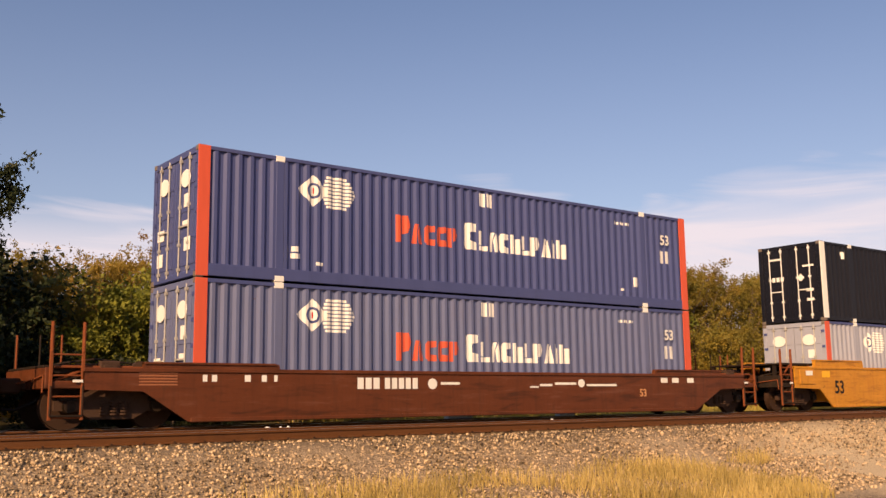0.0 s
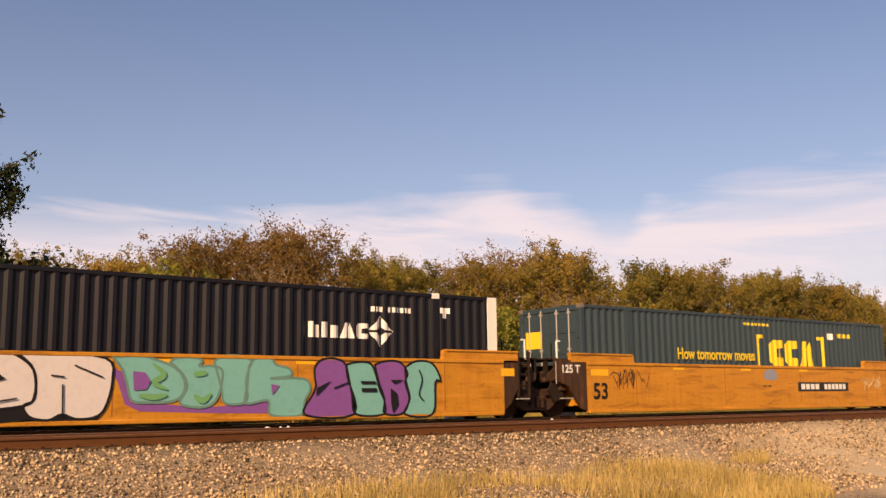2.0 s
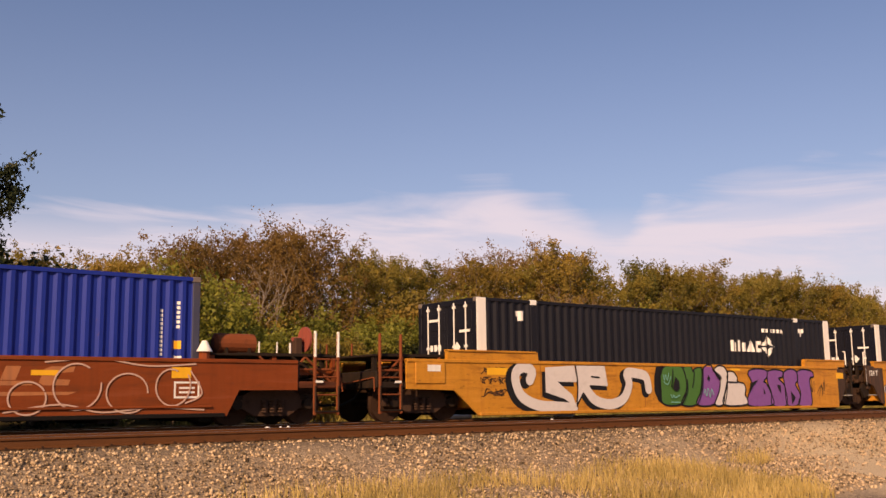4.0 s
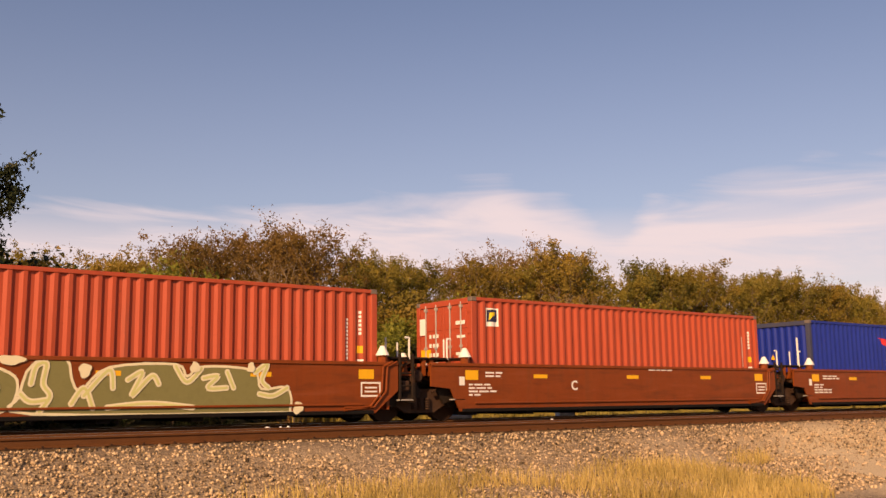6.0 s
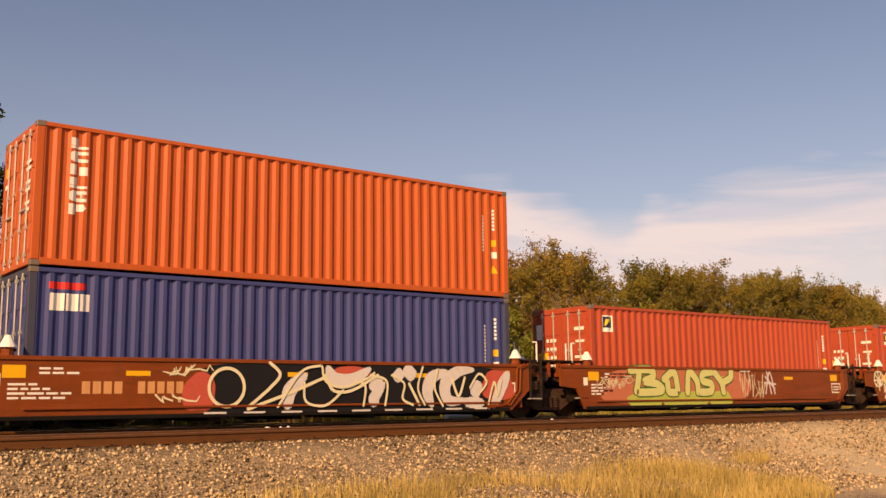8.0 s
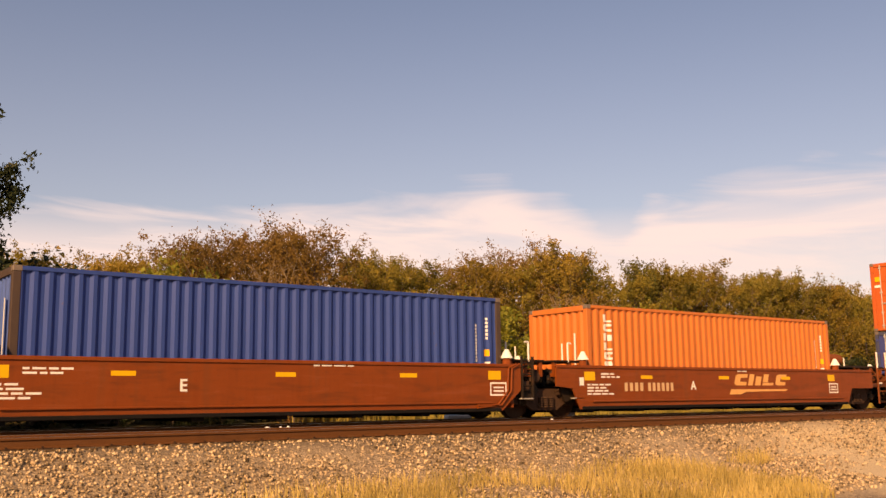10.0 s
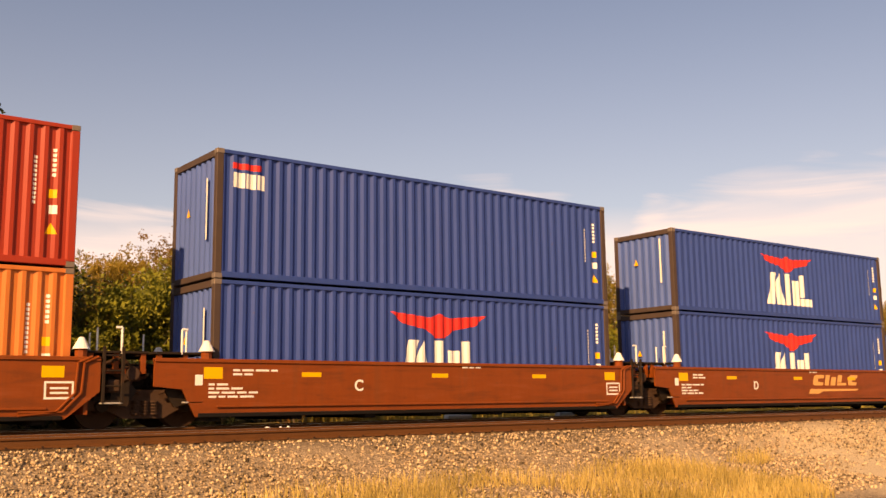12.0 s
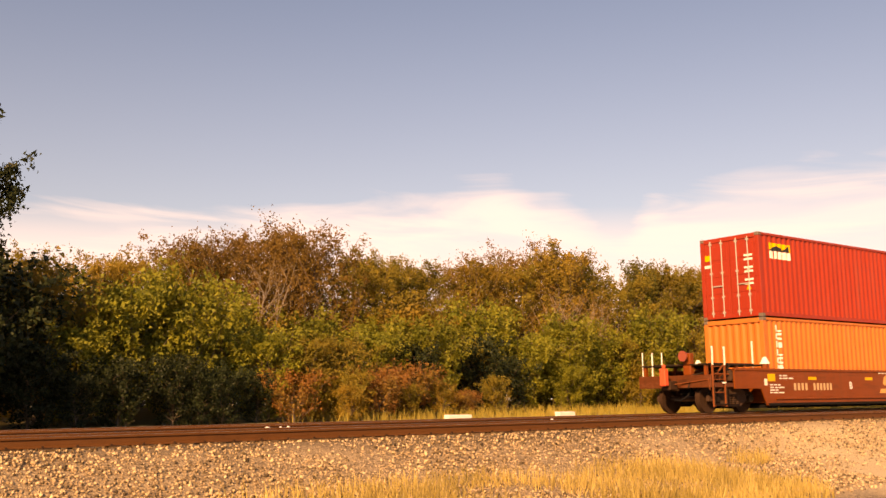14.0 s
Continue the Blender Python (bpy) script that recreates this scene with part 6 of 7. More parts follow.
                brushes(c, [[(-6.12, 0.56), (-6.09, 0.82), (-5.82, 0.88), (-5.6, 0.75), (-5.74, 0.55), (-5.91, 0.62), (-5.85, 0.75)],
           [(-6.14, 1.24), (-5.99, 1.02), (-6.16, 0.82), (-6.27, 1.01)],
           [(-5.54, 0.95), (-5.26, 1.36), (-5.04, 1.36), (-4.74, 0.89), (-4.88, 0.82)],
           [(-5.46, 0.72), (-5.18, 0.82), (-4.88, 0.72), (-4.95, 0.48), (-4.69, 0.4), (-4.43, 0.54)],
           [(-5.6, 0.49), (-5.24, 0.65), (-5.47, 0.95)],
           [(-4.13, 0.82), (-3.97, 0.54), (-3.67, 0.82), (-3.51, 1.24), (-3.83, 1.17), (-3.9, 0.99)],
           [(-3.98, 0.89), (-3.82, 0.43), (-3.35, 0.82), (-3.23, 1.21)],
           [(-3.14, 0.53), (-2.99, 1.1), (-2.7, 1.14), (-2.44, 0.81), (-2.69, 0.49), (-3.02, 0.57)],
           [(-2.86, 1.03), (-2.82, 0.74), (-2.57, 0.74)],
           [(-3.5, 0.46), (-3.35, 0.64), (-3.18, 0.39)],
           [(-1.84, 0.89), (-1.76, 1.22), (-1.58, 1.26), (-1.62, 0.89), (-1.49, 0.66), (-1.67, 0.37)],
           [(-2.02, 0.7), (-1.84, 0.56), (-1.53, 0.59)],
           [(-1.09, 0.51), (-0.86, 0.81), (-0.68, 0.43)],
           [(-0.86, 0.66), (-0.39, 1.16), (-0.3, 0.81)],
           [(-0.01, 0.97), (0.28, 1.12), (0.08, 0.66), (0.47, 1.05), (0.62, 0.89)],
           [(0.97, 1.25), (1.22, 0.93), (1.53, 1.21)],
           [(1.58, 1.01), (1.9, 1.05), (1.68, 0.81), (2.1, 0.81)],
           [(2.11, 1.14), (2.26, 0.81)],
           [(2.76, 1.14), (3.04, 1.31), (2.92, 0.97), (3.08, 0.81)],
           [(-0.4, 0.43), (0.46, 0.5), (1.36, 0.41)],
           [(2.86, 0.68), (3.19, 0.64), (3.53, 0.81)]], 0.026, SPRAY_LIME_PALE, 1, SPRAY_CREAM)
                brushes(c, [[(-7.13, 1.04), (-6.51, 1.08)],
           [(-7.04, 1.27), (-6.6, 0.88)],
           [(-6.85, 1.38), (-6.79, 0.69)],
           [(-6.62, 1.3), (-7.02, 0.82)],
           [(-7.1, 1.14), (-7.01, 1.33), (-6.68, 1.35), (-6.51, 1.18), (-6.57, 0.92), (-6.83, 0.82), (-7.06, 0.92), (-7.1, 1.14)]], 0.03, SPRAY_CREAM, 2)
                part("graffiti_dot", flat_lift([wobble(x, z, w, h, random.Random(int(x * 100)), 20, 2.0, 0.2) for (x, z), w, h in [((-4.5, 1.24), 0.2, 0.14), ((-2.21, 1.33), 0.22, 0.1), ((-0.86, 1.15), 0.13, 0.13), ((1.38, 1.23), 0.1, 0.12), ((2.65, 1.24), 0.1, 0.1), ((3.8, 0.37), 0.13, 0.13), ((-6.34, 0.7), 0.13, 0.1), ((-6.35, 0.42), 0.12, 0.1), ((-5.58, 1.28), 0.12, 0.14)]], -1.53, 0.001), SPRAY_CREAM, c, "pale sprayed blots")
            if first + i == 3:
                part("graffiti_ground", flat([wobble(-2.6, 0.85, 3.3, 0.5, random.Random(66), 60, 5.0, 0.05)], -1.504), SPRAY_SALMON, c, "salmon sprayed ground")
                part("graffiti_base", flat_lift([wobble(-4.2, 0.45, 0.75, 0.24, random.Random(67)), wobble(-2.95, 0.45, 0.6, 0.24, random.Random(68)), wobble(-1.9, 0.45, 0.6, 0.24, random.Random(69)), wobble(-0.75, 0.45, 0.55, 0.24, random.Random(64))], -1.507, 0.0008), SPRAY_LIME, c, "lime sprayed base")
                brushes(c, [[(-4.85, 1.3), (-4.5, 1.25), (-4.62, 0.7)], [(-4.5, 1.32), (-3.95, 1.3), (-3.9, 1.1), (-4.25, 0.98), (-3.7, 0.9), (-3.55, 0.7), (-4.5, 0.66)],
                            [(-3.4, 1.05), (-2.95, 1.25), (-2.8, 0.72)], [(-3.25, 0.95), (-3.2, 0.68), (-2.85, 0.66)], [(-2.35, 0.66), (-2.25, 1.25), (-1.9, 1.0), (-1.85, 0.66)],
                            [(-1.15, 1.28), (-1.6, 1.2), (-1.6, 1.0), (-1.2, 0.9), (-1.25, 0.68), (-1.75, 0.66)], [(-1.05, 1.28), (-0.7, 0.95), (-0.62, 0.66)], [(-0.2, 1.3), (-0.25, 1.1), (-0.65, 0.95)]], 0.11, SPRAY_LIME_PALE, 1, SPRAY_GREEN)
                tag_lines(c, -6.2, -5.0, 0.75, 1.15, 12, SPRAY_CREAM, 69, 0.014, 1)
                tag_lines(c, 0.3, 1.5, 0.4, 1.3, 12, SPRAY_CREAM, 70, 0.014)
                brushes(c, [[(1.7, 1.3), (1.9, 0.6)], [(1.6, 0.6), (1.85, 1.3), (2.1, 0.6)], [(1.55, 0.95), (2.15, 0.9)], [(1.6, 1.15), (2.1, 0.75)]], 0.03, SPRAY_WHITE, 0)
            if first + i == 4:
                part("graffiti_ground", flat([wobble(1.4, 0.8, 4.15, 0.58, random.Random(71), 60, 6.0, 0.03)], -1.504), SPRAY_BLACK, c, "black sprayed ground")
                for x, z, w, h, sd in ((-2.7, 0.72, 0.35, 0.4, 72), (5.4, 0.85, 0.5, 0.4, 73), (1.0, 1.15, 0.5, 0.14, 77)):
                    part("graffiti_cloud", flat([wobble(x, z, w, h, random.Random(sd))], -1.508), SPRAY_RED, c, "red sprayed cloud")
                brushes(c, [curl(-2.1, 0.82, 0.4, 0, 6.4, 0.0, 22, 1.0), [(-1.1, 1.35), (-0.85, 1.1), (-1.1, 0.8), (-1.6, 0.4)], [(-1.6, 0.36), (-0.6, 0.7), (0.3, 1.05)], [(2.6, 0.9), (2.9, 0.4)], [(3.9, 1.0), (4.1, 0.6), (4.3, 1.05)],
                            [(0.3, 1.1), (0.5, 0.75), (1.0, 0.75), (1.7, 1.1)]], 0.035, SPRAY_CREAM, 2)
                brushes(c, [[(-0.2, 1.1), (-0.6, 0.75), (-0.65, 0.36)], [(0.35, 1.28), (0.55, 1.0), (1.0, 0.98), (1.5, 1.25)], [(1.5, 0.8), (1.75, 0.9), (1.6, 0.5)], [(2.5, 1.28), (2.75, 1.05)], [(3.75, 1.2), (3.3, 1.05), (3.15, 0.7), (3.3, 0.36)],
                            [(4.6, 1.25), (4.1, 1.2), (3.7, 0.9), (3.8, 0.5), (4.4, 0.5)], [(4.75, 0.95), (4.6, 0.6)], [(5.2, 0.3), (5.5, 0.8), (5.75, 1.2)]], 0.14, SPRAY_WHITE, 1, taper=True)
                brushes(c, [[(-0.9, 0.4), (-0.35, 1.15), (0.15, 1.3)], [(0.2, 1.28), (0.3, 0.95), (0.75, 0.82), (1.35, 1.0), (1.6, 1.15)], [(-0.25, 0.9), (-0.2, 0.5), (0.3, 0.42), (0.75, 0.75)], [(1.1, 0.95), (1.35, 0.85), (1.3, 0.4)],
                            [(1.5, 1.1), (1.95, 0.95), (1.9, 0.4)], [(2.1, 1.1), (2.45, 0.9), (2.4, 0.55), (2.7, 0.4)], [(3.0, 1.3), (2.85, 0.8), (3.05, 0.4)], [(3.45, 1.25), (3.35, 0.8), (3.6, 0.36)], [(4.45, 0.8), (4.75, 1.15), (5.0, 0.95), (4.8, 0.7)],
                            [(5.05, 0.4), (5.25, 0.95), (5.35, 0.6), (5.5, 1.0)]], 0.028, SPRAY_CREAM, 3)
                brushes(c, [[(1.75, 0.75), (1.6, 0.55), (1.65, 0.4)], [(2.2, 1.0), (2.4, 1.2)], [(4.3, 0.45), (4.9, 0.42)]], 0.12, SPRAY_WHITE, 1, taper=True)
                part("graffiti_drips", flat([rect(-2.6 + 0.9 * q, -2.1 + 0.9 * q, 0.27, 0.31) for q in range(9)], -1.535), SPRAY_WHITE, c)
                tag_lines(c, -3.5, -2.8, 1.05, 1.3, 5, SPRAY_CREAM, 76, 0.02, 1)
                tag_lines(c, -3.6, -3.0, 0.5, 0.7, 4, SPRAY_CREAM, 78, 0.02, 1)
                part("stencil", flat(blocks(-5.1, 0.7, (0.16,) * 4, 0.24, 0.05) + blocks(-4.0, 0.7, (0.15,) * 5, 0.24, 0.05), -1.504), paint("faded_orange_marking", (0.62, 0.3, 0.13), 0.3), c, "faded stencilled marks")
            if first + i == 0:
                bm = rod(bmesh.new(), (9.0, -0.5, 1.95), (9.06, -0.5, 1.95), 0.3, n=20)
                rod(bm, (8.7, -0.5, 1.95), (9.1, -0.5, 1.95), 0.05)
                part("brake_wheel", bm, paint("dull_red_paint", (0.3, 0.075, 0.05), 0.5), c, "faded red hand-brake wheel")
                part("brake_stand", boxes((8.72, 8.9, -0.62, -0.38, 1.2, 1.98), bevel=0.02), CAST_RUST, c)
    # brake wheel and rear marker on the last car
    bm = bmesh.new()
    bmesh.ops.create_cone(bm, cap_ends=True, segments=20, radius1=0.17, radius2=0.17, depth=0.04, matrix=pose(-9.62, -0.55, 1.8, 0, 90, 0))
    rod(bm, (-9.6, -0.55, 1.86), (-9.3, -0.55, 1.86), 0.05)
    part("brake_wheel", bm, paint("dull_red_paint", (0.3, 0.075, 0.05), 0.5), c, "faded red hand-brake wheel")
    part("brake_stand", boxes((-9.45, -9.25, -0.7, -0.4, 1.2, 1.9), bevel=0.02), BROWN_CAR, c)
    part("rear_marker", boxes((-10.05, -9.86, -0.16, 0.08, 0.86, 1.42), (-10.0, -9.9, -0.1, 0.02, 1.42, 1.55), bevel=0.03), paint("coral_red_paint", (0.62, 0.1, 0.05), 0.15), c, "red end-of-train marker")


build_cars()

# ---------------------------------------------------------------- wood behind the tracks
BARK = surface("grey_brown_bark", (0.16, 0.12, 0.09), 0.9, 0.0, (0.06, 0.045, 0.035), 0.6, 4.0)
PALE_BARK = surface("pale_grey_bark", (0.3, 0.235, 0.17), 0.9, 0.0, (0.12, 0.09, 0.065), 0.6, 4.0)
OLIVE_LEAF = leafy("olive_yellow_leaves", (0.32, 0.225, 0.038), (0.16, 0.145, 0.026))
RUSSET_LEAF = leafy("russet_thin_leaves", (0.26, 0.145, 0.036), (0.2, 0.125, 0.03))
GOLD_LEAF = leafy("golden_leaves", (0.36, 0.225, 0.036), (0.23, 0.175, 0.034))
GREEN_LEAF = leafy("fresh_green_leaves", (0.22, 0.18, 0.04), (0.1, 0.11, 0.024))
BRIGHT_LEAF = leafy("bright_green_leaves", (0.3, 0.28, 0.04), (0.13, 0.15, 0.022))
# near-black green: the wood's shade is put into this leaf colour
SHADED_DARK_LEAF = leafy("shaded_dark_green_leaves", (0.03, 0.042, 0.014), (0.018, 0.026, 0.01), 0.15)
RED_LEAF = leafy("reddening_shrub_leaves", (0.26, 0.1, 0.03), (0.26, 0.18, 0.045))


def branching(rng, height, base, radius, branches, twigs, rise, peak):
    """Stem points, bent branches and the twigs along them; branches climb outwards from the stem."""
    stem = [Vector((0, 0, -0.3))]
    for i in range(1, 6):
        stem.append(Vector((rng.uniform(-0.07, 0.07) * i, rng.uniform(-0.07, 0.07) * i, height * 0.9 * i / 5)))
    lines, starts, ends = [], [], []
    for k in range(branches):
        u = (k + rng.random()) / branches
        z = base * 0.6 + (height * 0.86 - base * 0.6) * u
        j = min(int(z / (height * 0.18)), 4)
        p = stem[j].lerp(stem[j + 1], min(1.0, z / (height * 0.18) - j))
        a = 2.4 * k + rng.uniform(-0.5, 0.5)
        wide = (0.62 + 0.38 * math.sin(math.pi * min(1.0, u / peak * 0.5))) if u < peak else max(0.16, 1.0 - 0.72 * ((u - peak) / (1.0 - peak)) ** 1.6)
        reach = radius * wide * rng.uniform(0.55, 1.08)
        lift = min(reach * rise * rng.uniform(0.5, 1.5), max(0.25, height * rng.uniform(0.93, 1.05) - z))
        q = p + Vector((math.cos(a) * reach * 0.6, math.sin(a) * reach * 0.6, lift * 0.4))
        a += rng.uniform(-0.35, 0.35)
        r = p + Vector((math.cos(a) * reach, math.sin(a) * reach, lift))
        lines.append((p, q, r, u))
        for i in range(twigs):
            f = 1.0 - 0.75 * (i + rng.random()) / twigs
            at = p.lerp(q, f * 2) if f < 0.5 else q.lerp(r, f * 2 - 1)
            out = Vector((math.cos(a), math.sin(a), 0)) * rng.uniform(0.0, 0.6) + Vector((rng.uniform(-0.8, 0.8), rng.uniform(-0.8, 0.8), rng.uniform(-0.05, 1.25)))
            starts.append(at)
            ends.append(at + out * (0.16 * radius + 0.22) * rng.uniform(0.5, 1.25))
    return stem, lines, np.array([v[:] for v in starts]), np.array([v[:] for v in ends])


def crown_mesh(rng, starts, ends, count, leaf, spread):
    """Leaves strung along the twigs; each leaf a small three-sided blade."""
    pick = rng.integers(0, len(starts), count)
    pick = np.where(rng.random(count) < 0.5, pick, (pick // 3) * 3)      # some twigs leafier than others
    at = starts[pick] + (ends[pick] - starts[pick]) * (rng.random(count) ** 0.7 * 1.08)[:, None]
    at = at + rng.normal(size=(count, 3)) * spread
    at[:, 2] = np.maximum(at[:, 2], 0.05)
    e1 = rng.normal(size=(count, 3)) + np.array((0, 0, 0.25))
    e1 /= np.linalg.norm(e1, axis=1)[:, None]
    e2 = np.cross(e1, rng.normal(size=(count, 3)))
    e2 /= np.linalg.norm(e2, axis=1)[:, None] + 1e-9
    s = (leaf * (0.5 + 0.9 * rng.random(count)))[:, None]
    co = np.stack((at - e1 * s * 0.9, at + e1 * s * 0.9 + e2 * s * 0.55, at + e1 * s * 0.5 - e2 * s * 0.6), 1)
    return fast_mesh("crown", co.reshape(-1, 3), np.arange(count * 3).reshape(count, 3))


def trunk_bm(stem, lines, starts, ends, thick, bare):
    """Tapered, slightly crooked stem with its branches, and the finest twigs where the leaves are thin."""
    bm = bmesh.new()
    for i in range(5):
        rod(bm, stem[i], stem[i + 1], thick * (1 - 0.18 * i), thick * (1 - 0.18 * (i + 1)), 8)
    for p, q, r, u in lines:
        w = thick * 0.4 * (1.05 - 0.75 * u)
        rod(bm, p, q, w, w * 0.6, 5)
        rod(bm, q, r, w * 0.6, w * 0.15, 4)
    for i in range(0, len(starts), 2) if bare else ():
        rod(bm, starts[i], ends[i], thick * 0.09, thick * 0.03, 3)
    return bm


def plant(name, label, category, group, seed, height, radius, base, branches, leaves, leaf, material, thick=0.1, rise=1.1, peak=0.5, twigs=7, spread=0.09, bare=False, bark=None):
    rng = np.random.default_rng(seed)
    ob = tagged(new(name), label, category, group)
    stem, lines, starts, ends = branching(rng, height, base, radius, branches, twigs, rise, peak)
    part("trunk", trunk_bm(stem, lines, starts, ends, thick, bare), bark or BARK, ob, "grey-brown trunk and limbs")
    me = crown_mesh(rng, starts, ends, leaves, leaf, spread)
    me.materials.append(material)
    o = new("crown", me)
    o.parent = ob
    o["label"] = "crown of small leaves"
    return ob


SKYLINE = ((-12, 6.5), (8, 6.0), (11.4, 5.9), (13.8, 7.0), (18.4, 8.2), (21.2, 7.9), (24.8, 7.1), (28.7, 7.6), (34.5, 8.4), (41.8, 8.3), (45.2, 8.8), (50.4, 8.4), (61, 8.8), (68.4, 7.2), (90, 7.5), (150, 8.0))


def skyline(x):
    return float(np.interp(x, [p[0] for p in SKYLINE], [p[1] for p in SKYLINE]))


def build_wood():
    rnd = random.Random(42)
    wood, scrub = "trees of the wood", "shrubs at the wood's edge"
    kinds = {}

    def sort(key, *args, **kw):
        ob = plant(*args, **kw)
        kinds[key] = [ob, False, args[5]]

    for i in range(2):
        sort(("olive", i), "tree", "slender deciduous tree with olive and yellowing leaves", "tree", wood, 100 + i, 8.0, 1.9, 0.7, 58, 11000, 0.065, OLIVE_LEAF)
        sort(("russet", i), "tree", "thinly leaved russet-brown deciduous tree", "tree", wood, 110 + i, 8.0, 2.3, 0.9, 66, 13500, 0.062, RUSSET_LEAF, thick=0.11, rise=1.15, twigs=8, spread=0.12)
        sort(("gold", i), "tree", "golden-yellow autumn tree in the wood", "tree", wood, 120 + i, 8.0, 1.9, 0.7, 58, 11000, 0.063, GOLD_LEAF)
        sort(("green", i), "tree", "dense dark green tree in the wood", "tree", wood, 130 + i, 8.0, 1.75, 0.7, 60, 11000, 0.07, GREEN_LEAF, rise=0.9, peak=0.35)
    sort("bare", "tree", "half-bare tree with pale grey limbs at the wood's edge", "tree", wood, 138, 7.0, 2.0, 1.2, 44, 2600, 0.05, RUSSET_LEAF, thick=0.12, rise=1.6, twigs=9, bare=True, bark=PALE_BARK)
    sort("shrub_green", "shrub", "leafy green shrub at the wood's edge", "shrub", scrub, 140, 4.0, 1.8, 0.3, 46, 7600, 0.077, BRIGHT_LEAF, thick=0.06, rise=0.9, peak=0.6, spread=0.11)
    sort("shrub_olive", "shrub", "olive-yellow shrub at the wood's edge", "shrub", scrub, 141, 3.4, 1.6, 0.2, 42, 7200, 0.066, OLIVE_LEAF, thick=0.05, peak=0.6)
    sort("shrub_gold", "shrub", "golden shrub at the wood's edge", "shrub", scrub, 142, 3.2, 1.5, 0.2, 42, 7000, 0.064, GOLD_LEAF, thick=0.05, peak=0.6)
    sort("shrub_red", "shrub", "low reddening shrub in the grass", "shrub", scrub, 143, 1.5, 1.2, 0.1, 36, 4200, 0.046, RED_LEAF, thick=0.03, rise=0.9, peak=0.6, bare=True, spread=0.07)
    # shade under and inside the wood is coloured into these leaves
    sort("shrub_shaded", "shrub", "dark green shrub in the shade", "shrub", scrub, 144, 3.2, 1.8, 0.2, 42, 6500, 0.075, SHADED_DARK_LEAF, thick=0.05, rise=0.8, peak=0.6, spread=0.11)

    sort("shrub_back", "shrub", "dense dark shrub deep in the wood", "shrub", scrub, 145, 3.2, 1.8, 0.1, 36, 2600, 0.13, SHADED_DARK_LEAF, thick=0.05, rise=0.8, peak=0.6, spread=0.15)

    def grow(key, x, y, height):
        rec = kinds[key]
        k = height / rec[2]
        m = pose(x, y, level(y) - 0.05, 0, 0, rnd.uniform(0, 360))
        if not rec[1]:
            ob, rec[1] = rec[0], True
            ob.matrix_basis = m
        else:
            ob = copy_thing(rec[0], m)
        w = k * rnd.uniform(0.95, 1.15)
        ob.scale = (w, w, k)

    def colour_at(x):
        if 16 < x < 23.5:
            return rnd.choice(("russet", "russet", "russet", "olive"))
        if 33 < x < 41:
            return rnd.choice(("russet", "olive", "gold", "russet"))
        if 42 < x < 47.5:
            return rnd.choice(("green", "green", "olive"))
        if x < 15.5:
            return rnd.choice(("gold", "olive", "gold"))
        return rnd.choice(("olive", "olive", "gold", "olive"))

    x = 5.5
    while x < 84:
        top = skyline(x)
        grow((colour_at(x), rnd.randint(0, 1)), x, rnd.uniform(36, 38.5), top * rnd.uniform(0.9, 1.02))
        x += rnd.uniform(1.3, 1.9) if x < 72 else rnd.uniform(3.5, 5)
    x = 6.0
    while x < 98:
        grow((colour_at(x), rnd.randint(0, 1)), x, rnd.uniform(41, 45), skyline(x * 0.87) * rnd.uniform(1.0, 1.16))
        x += rnd.uniform(1.9, 2.6) if x < 84 else rnd.uniform(4, 6)
    # thicket under the trees, then the edge of the wood
    x = 5.0
    while x < 90:
        grow(rnd.choice(("shrub_back", "shrub_olive", "shrub_shaded", "shrub_gold")), x, rnd.uniform(38.6, 40.5), rnd.uniform(3.0, 4.6))
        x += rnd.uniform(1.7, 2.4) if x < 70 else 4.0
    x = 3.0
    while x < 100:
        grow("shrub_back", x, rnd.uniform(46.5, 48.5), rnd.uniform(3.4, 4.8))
        x += rnd.uniform(1.6, 2.2)
    x = 4.0
    while x < 88:
        key = rnd.choice(("shrub_green", "shrub_green", "shrub_olive", "shrub_green", "shrub_gold")) if x < 40 else rnd.choice(("shrub_olive", "shrub_green", "shrub_shaded"))
        grow(key, x, rnd.uniform(32.2, 34.8), rnd.uniform(2.6, 4.7) if x < 45 else rnd.uniform(1.8, 3.4))
        x += rnd.choice((1.3, 1.6, 2.0, 3.0)) if x < 45 else rnd.uniform(2.0, 3.2)
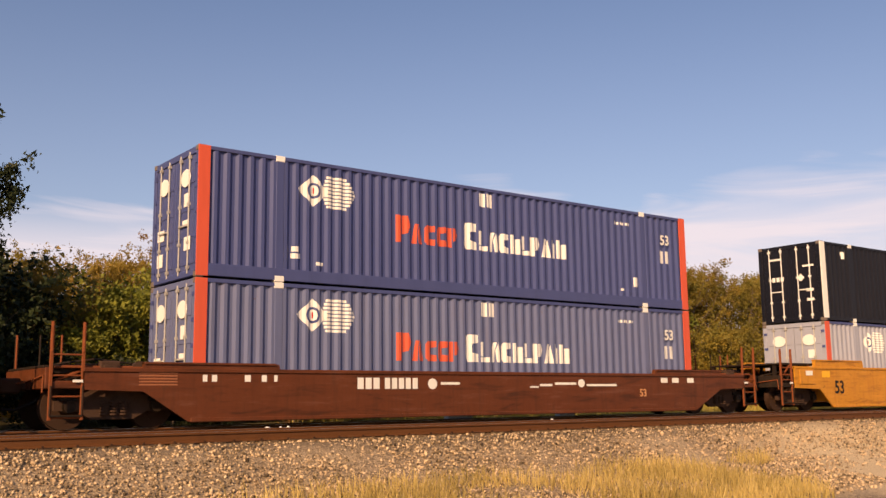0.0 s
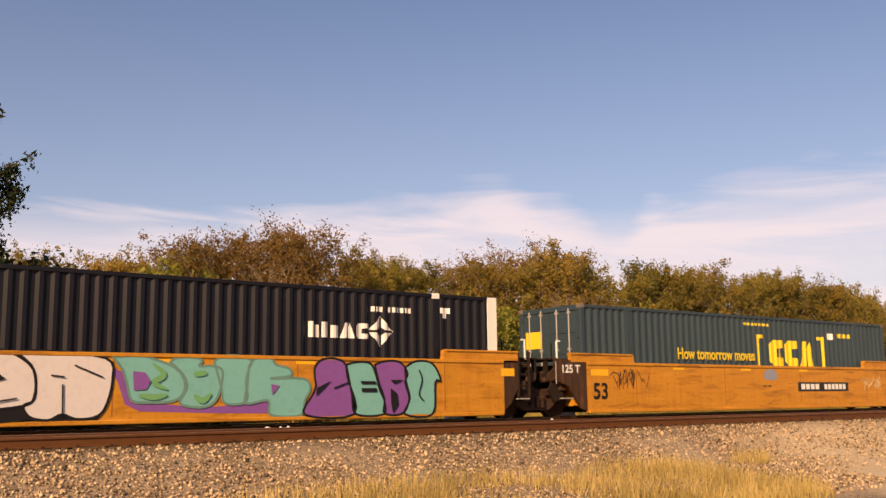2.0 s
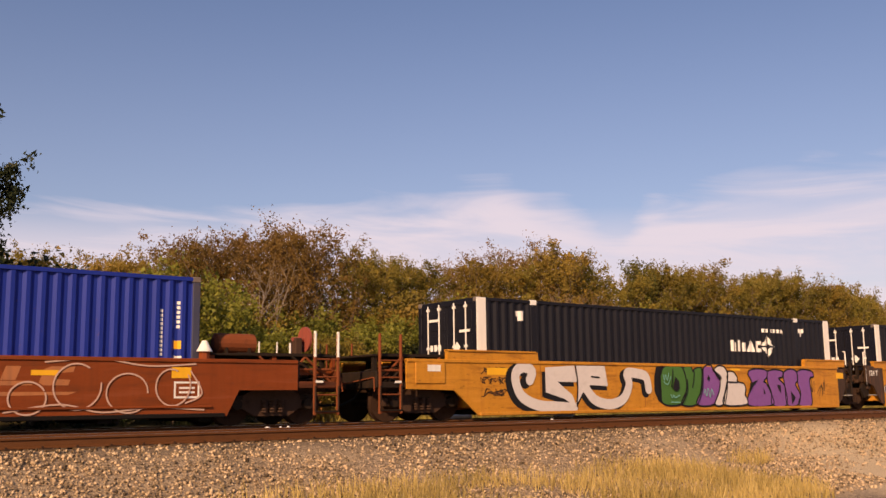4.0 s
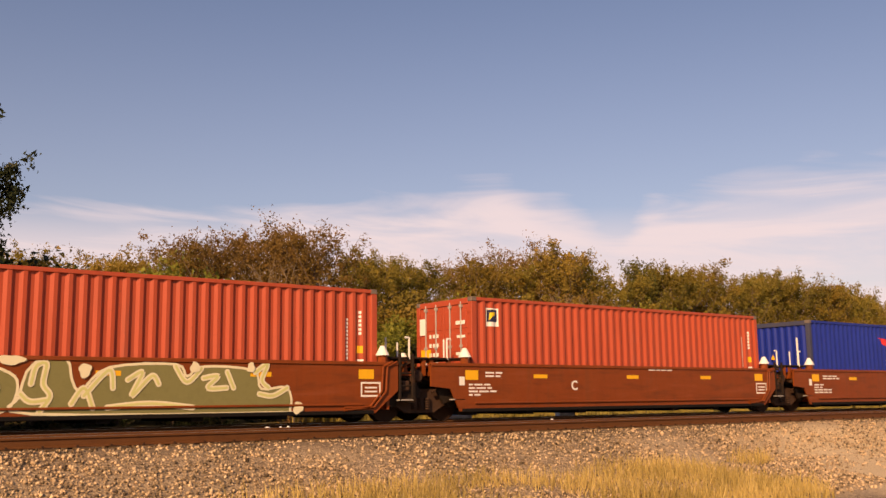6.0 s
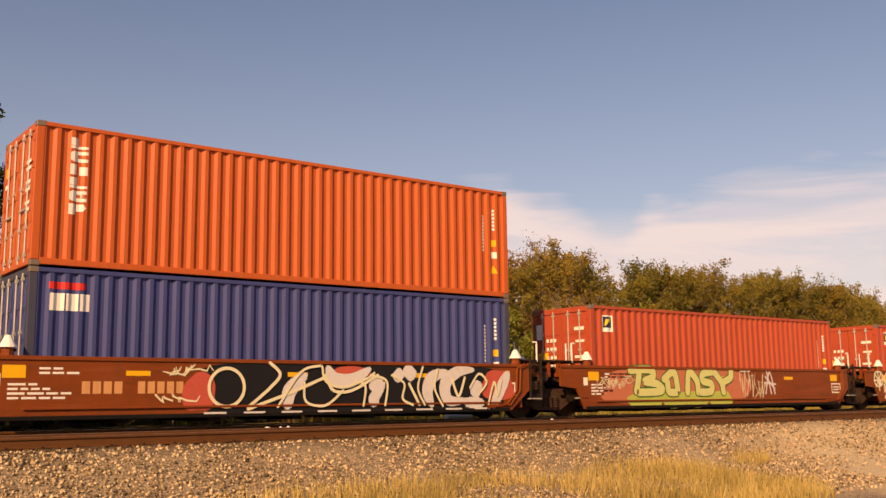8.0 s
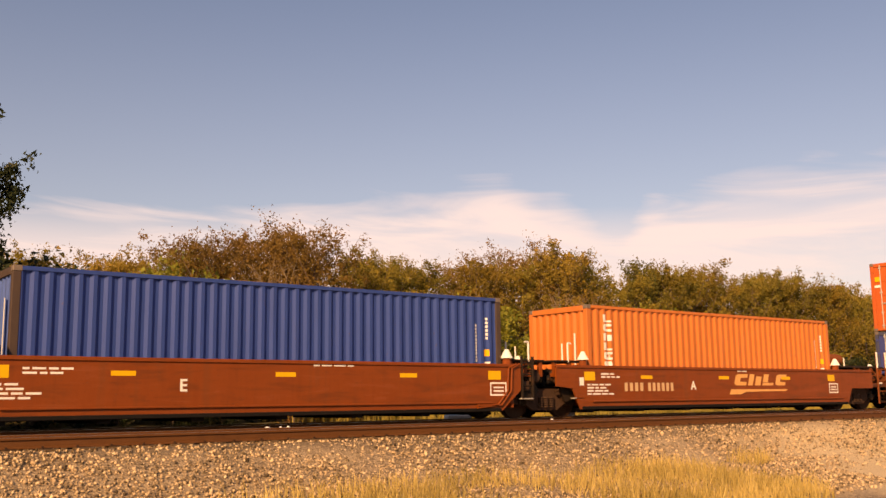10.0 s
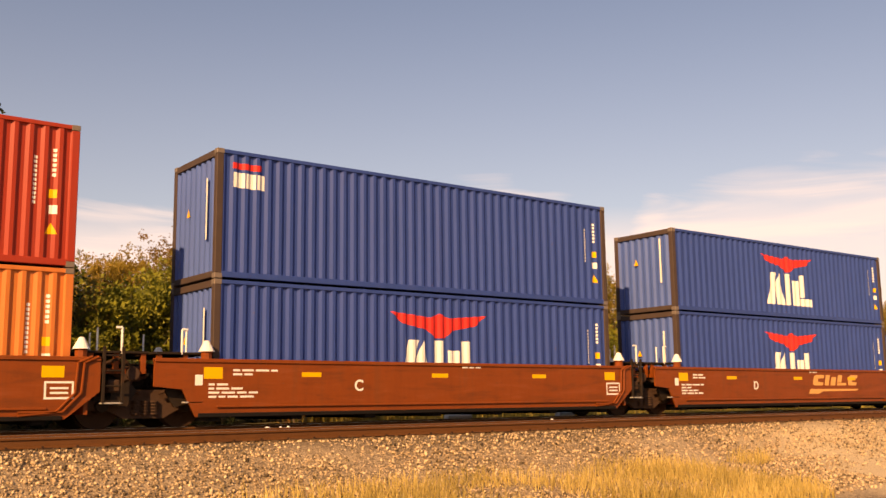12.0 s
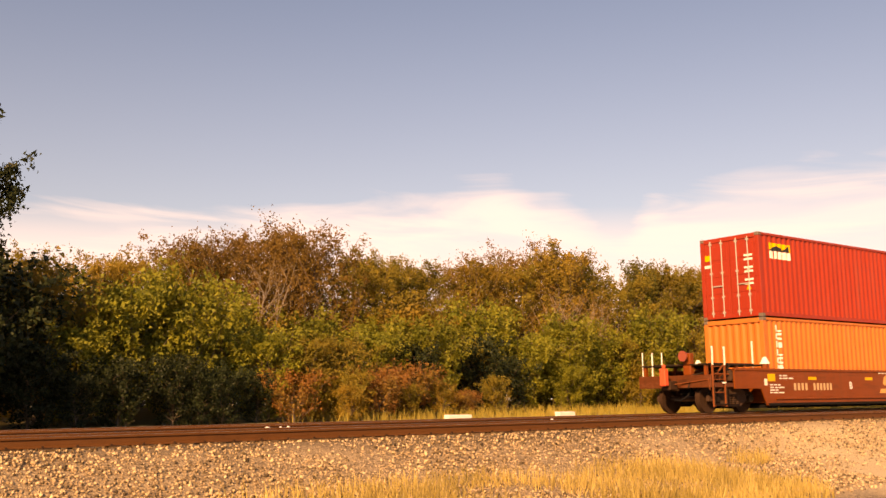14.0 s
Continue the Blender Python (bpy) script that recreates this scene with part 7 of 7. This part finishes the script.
    # the near-black shrubs here stand where shade lies along the foot
    for key, x, y, h in (("shrub_shaded", 6.3, 29.8, 4.4), ("shrub_shaded", 7.4, 28.6, 2.2), ("shrub_green", 10.6, 30.0, 4.3), ("shrub_green", 12.6, 30.4, 4.6), ("shrub_gold", 8.3, 31.2, 4.6), ("shrub_green", 9.0, 29.6, 2.9), ("shrub_shaded", 11.6, 28.8, 2.0), ("shrub_shaded", 9.9, 28.6, 1.9),
                         ("shrub_shaded", 13.3, 28.9, 1.7), ("shrub_green", 15.2, 29.6, 3.0), ("shrub_olive", 16.6, 29.0, 2.6), ("shrub_olive", 17.9, 29.6, 2.7), ("shrub_green", 20.4, 31.0, 3.2),
                         ("shrub_green", 23.4, 31.5, 3.6), ("shrub_shaded", 22.2, 31.6, 2.6), ("shrub_shaded", 26.4, 32.4, 3.0), ("shrub_green", 29.0, 32.4, 3.3), ("shrub_shaded", 27.6, 32.0, 2.2), ("shrub_green", 33.0, 32.8, 2.6),
                         ("shrub_olive", 17.6, 28.2, 1.6), ("shrub_red", 18.9, 28.6, 1.5), ("shrub_olive", 20.2, 28.6, 1.2), ("shrub_red", 20.6, 29.4, 1.7), ("shrub_gold", 21.8, 28.8, 1.3), ("shrub_red", 15.6, 28.6, 1.5), ("shrub_red", 23.4, 29.4, 0.9), ("shrub_shaded", 14.6, 29.2, 1.5), ("shrub_shaded", 8.6, 28.2, 1.5), ("shrub_shaded", 12.4, 28.6, 1.6),
                         ("shrub_olive", 25.0, 29.6, 1.5), ("shrub_gold", 17.0, 27.4, 1.2), ("shrub_green", 31.0, 31.8, 2.0), ("shrub_olive", 36.5, 32.4, 2.0)):
        grow(key, x, y, h)
    for x, y, h in ((17.5, 34.6, 6.0), (33.4, 34.2, 5.6), (36.6, 35.0, 5.4)):
        grow("bare", x, y, h)
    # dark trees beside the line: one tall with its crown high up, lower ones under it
    # leaf colour includes shade; 153 and 155 stand unseen, shading the wood's foot
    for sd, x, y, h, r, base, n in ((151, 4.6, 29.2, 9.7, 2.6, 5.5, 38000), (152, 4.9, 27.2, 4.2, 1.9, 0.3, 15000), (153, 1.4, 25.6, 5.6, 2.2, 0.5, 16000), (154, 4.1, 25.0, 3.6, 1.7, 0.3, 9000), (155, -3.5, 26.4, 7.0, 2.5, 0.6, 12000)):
        ob = plant("dark_tree", "tall dark green tree with heavy boughs beside the line", "tree", wood, sd, h, r, base, 56, n, 0.085, SHADED_DARK_LEAF, thick=0.17, rise=0.5, peak=0.3, spread=0.13)
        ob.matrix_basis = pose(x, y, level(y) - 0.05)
    # white slabs beyond the far track and scraps by the rails
    for x, y, w, h in ((18.45, 23.6, 0.9, 0.34), (22.9, 23.6, 0.72, 0.36)):
        bm = boxes((-w / 2, w / 2, -0.12, 0.12, -0.1, h), bevel=0.02)
        for v in bm.verts:
            v.co.x += 0.02 * noise.noise(v.co * 7)
            v.co.z += 0.02 * noise.noise(v.co * 5)
        ob = part("marker_block", bm, WHITE, None)
        ob.location = (x, y, level(y))
        tagged(ob, "chipped white block on the grass beyond the rails", "marker block", "white blocks")
    for x, y, w in ((9.2, 17.95, 0.22), (9.5, 17.95, 0.09), (9.75, 18.1, 0.13), (17.2, 18.2, 0.14)):
        bm = bmesh.new()
        bmesh.ops.create_icosphere(bm, subdivisions=2, radius=0.5)
        for v in bm.verts:
            v.co = Vector((v.co.x * w, v.co.y * 0.14, v.co.z * 0.24)) * (1 + 0.25 * noise.noise(v.co * 3))
        ob = part("pale_stone", bm, WHITE, None)
        ob.location = (x, y, level(y) + 0.1)
        tagged(ob, "pale flat stone lying between the tracks", "stone", "pale stones")


build_wood()


def motions():
    """The train runs at an even pace along +x, and every wheelset rolls with it."""
    times = [0.0, 1 / 30] + [float(i) for i in range(1, 14)] + [SECONDS - 1 / 30, SECONDS]
    for ob, s, z in MOVING:
        walk(ob, [(t, pose(s + SPEED * t, TRAIN_Y, z)) for t in times])
    turn = SPEED / WHEEL_R / FPS
    for w in WHEELSETS:
        x = w.location.x
        walk(w, [(i / FPS, Matrix.Translation((x, 0, WHEEL_R)) @ Matrix.Rotation(turn * i, 4, "Y")) for i in range(round(SECONDS * FPS) + 1)])


motions()
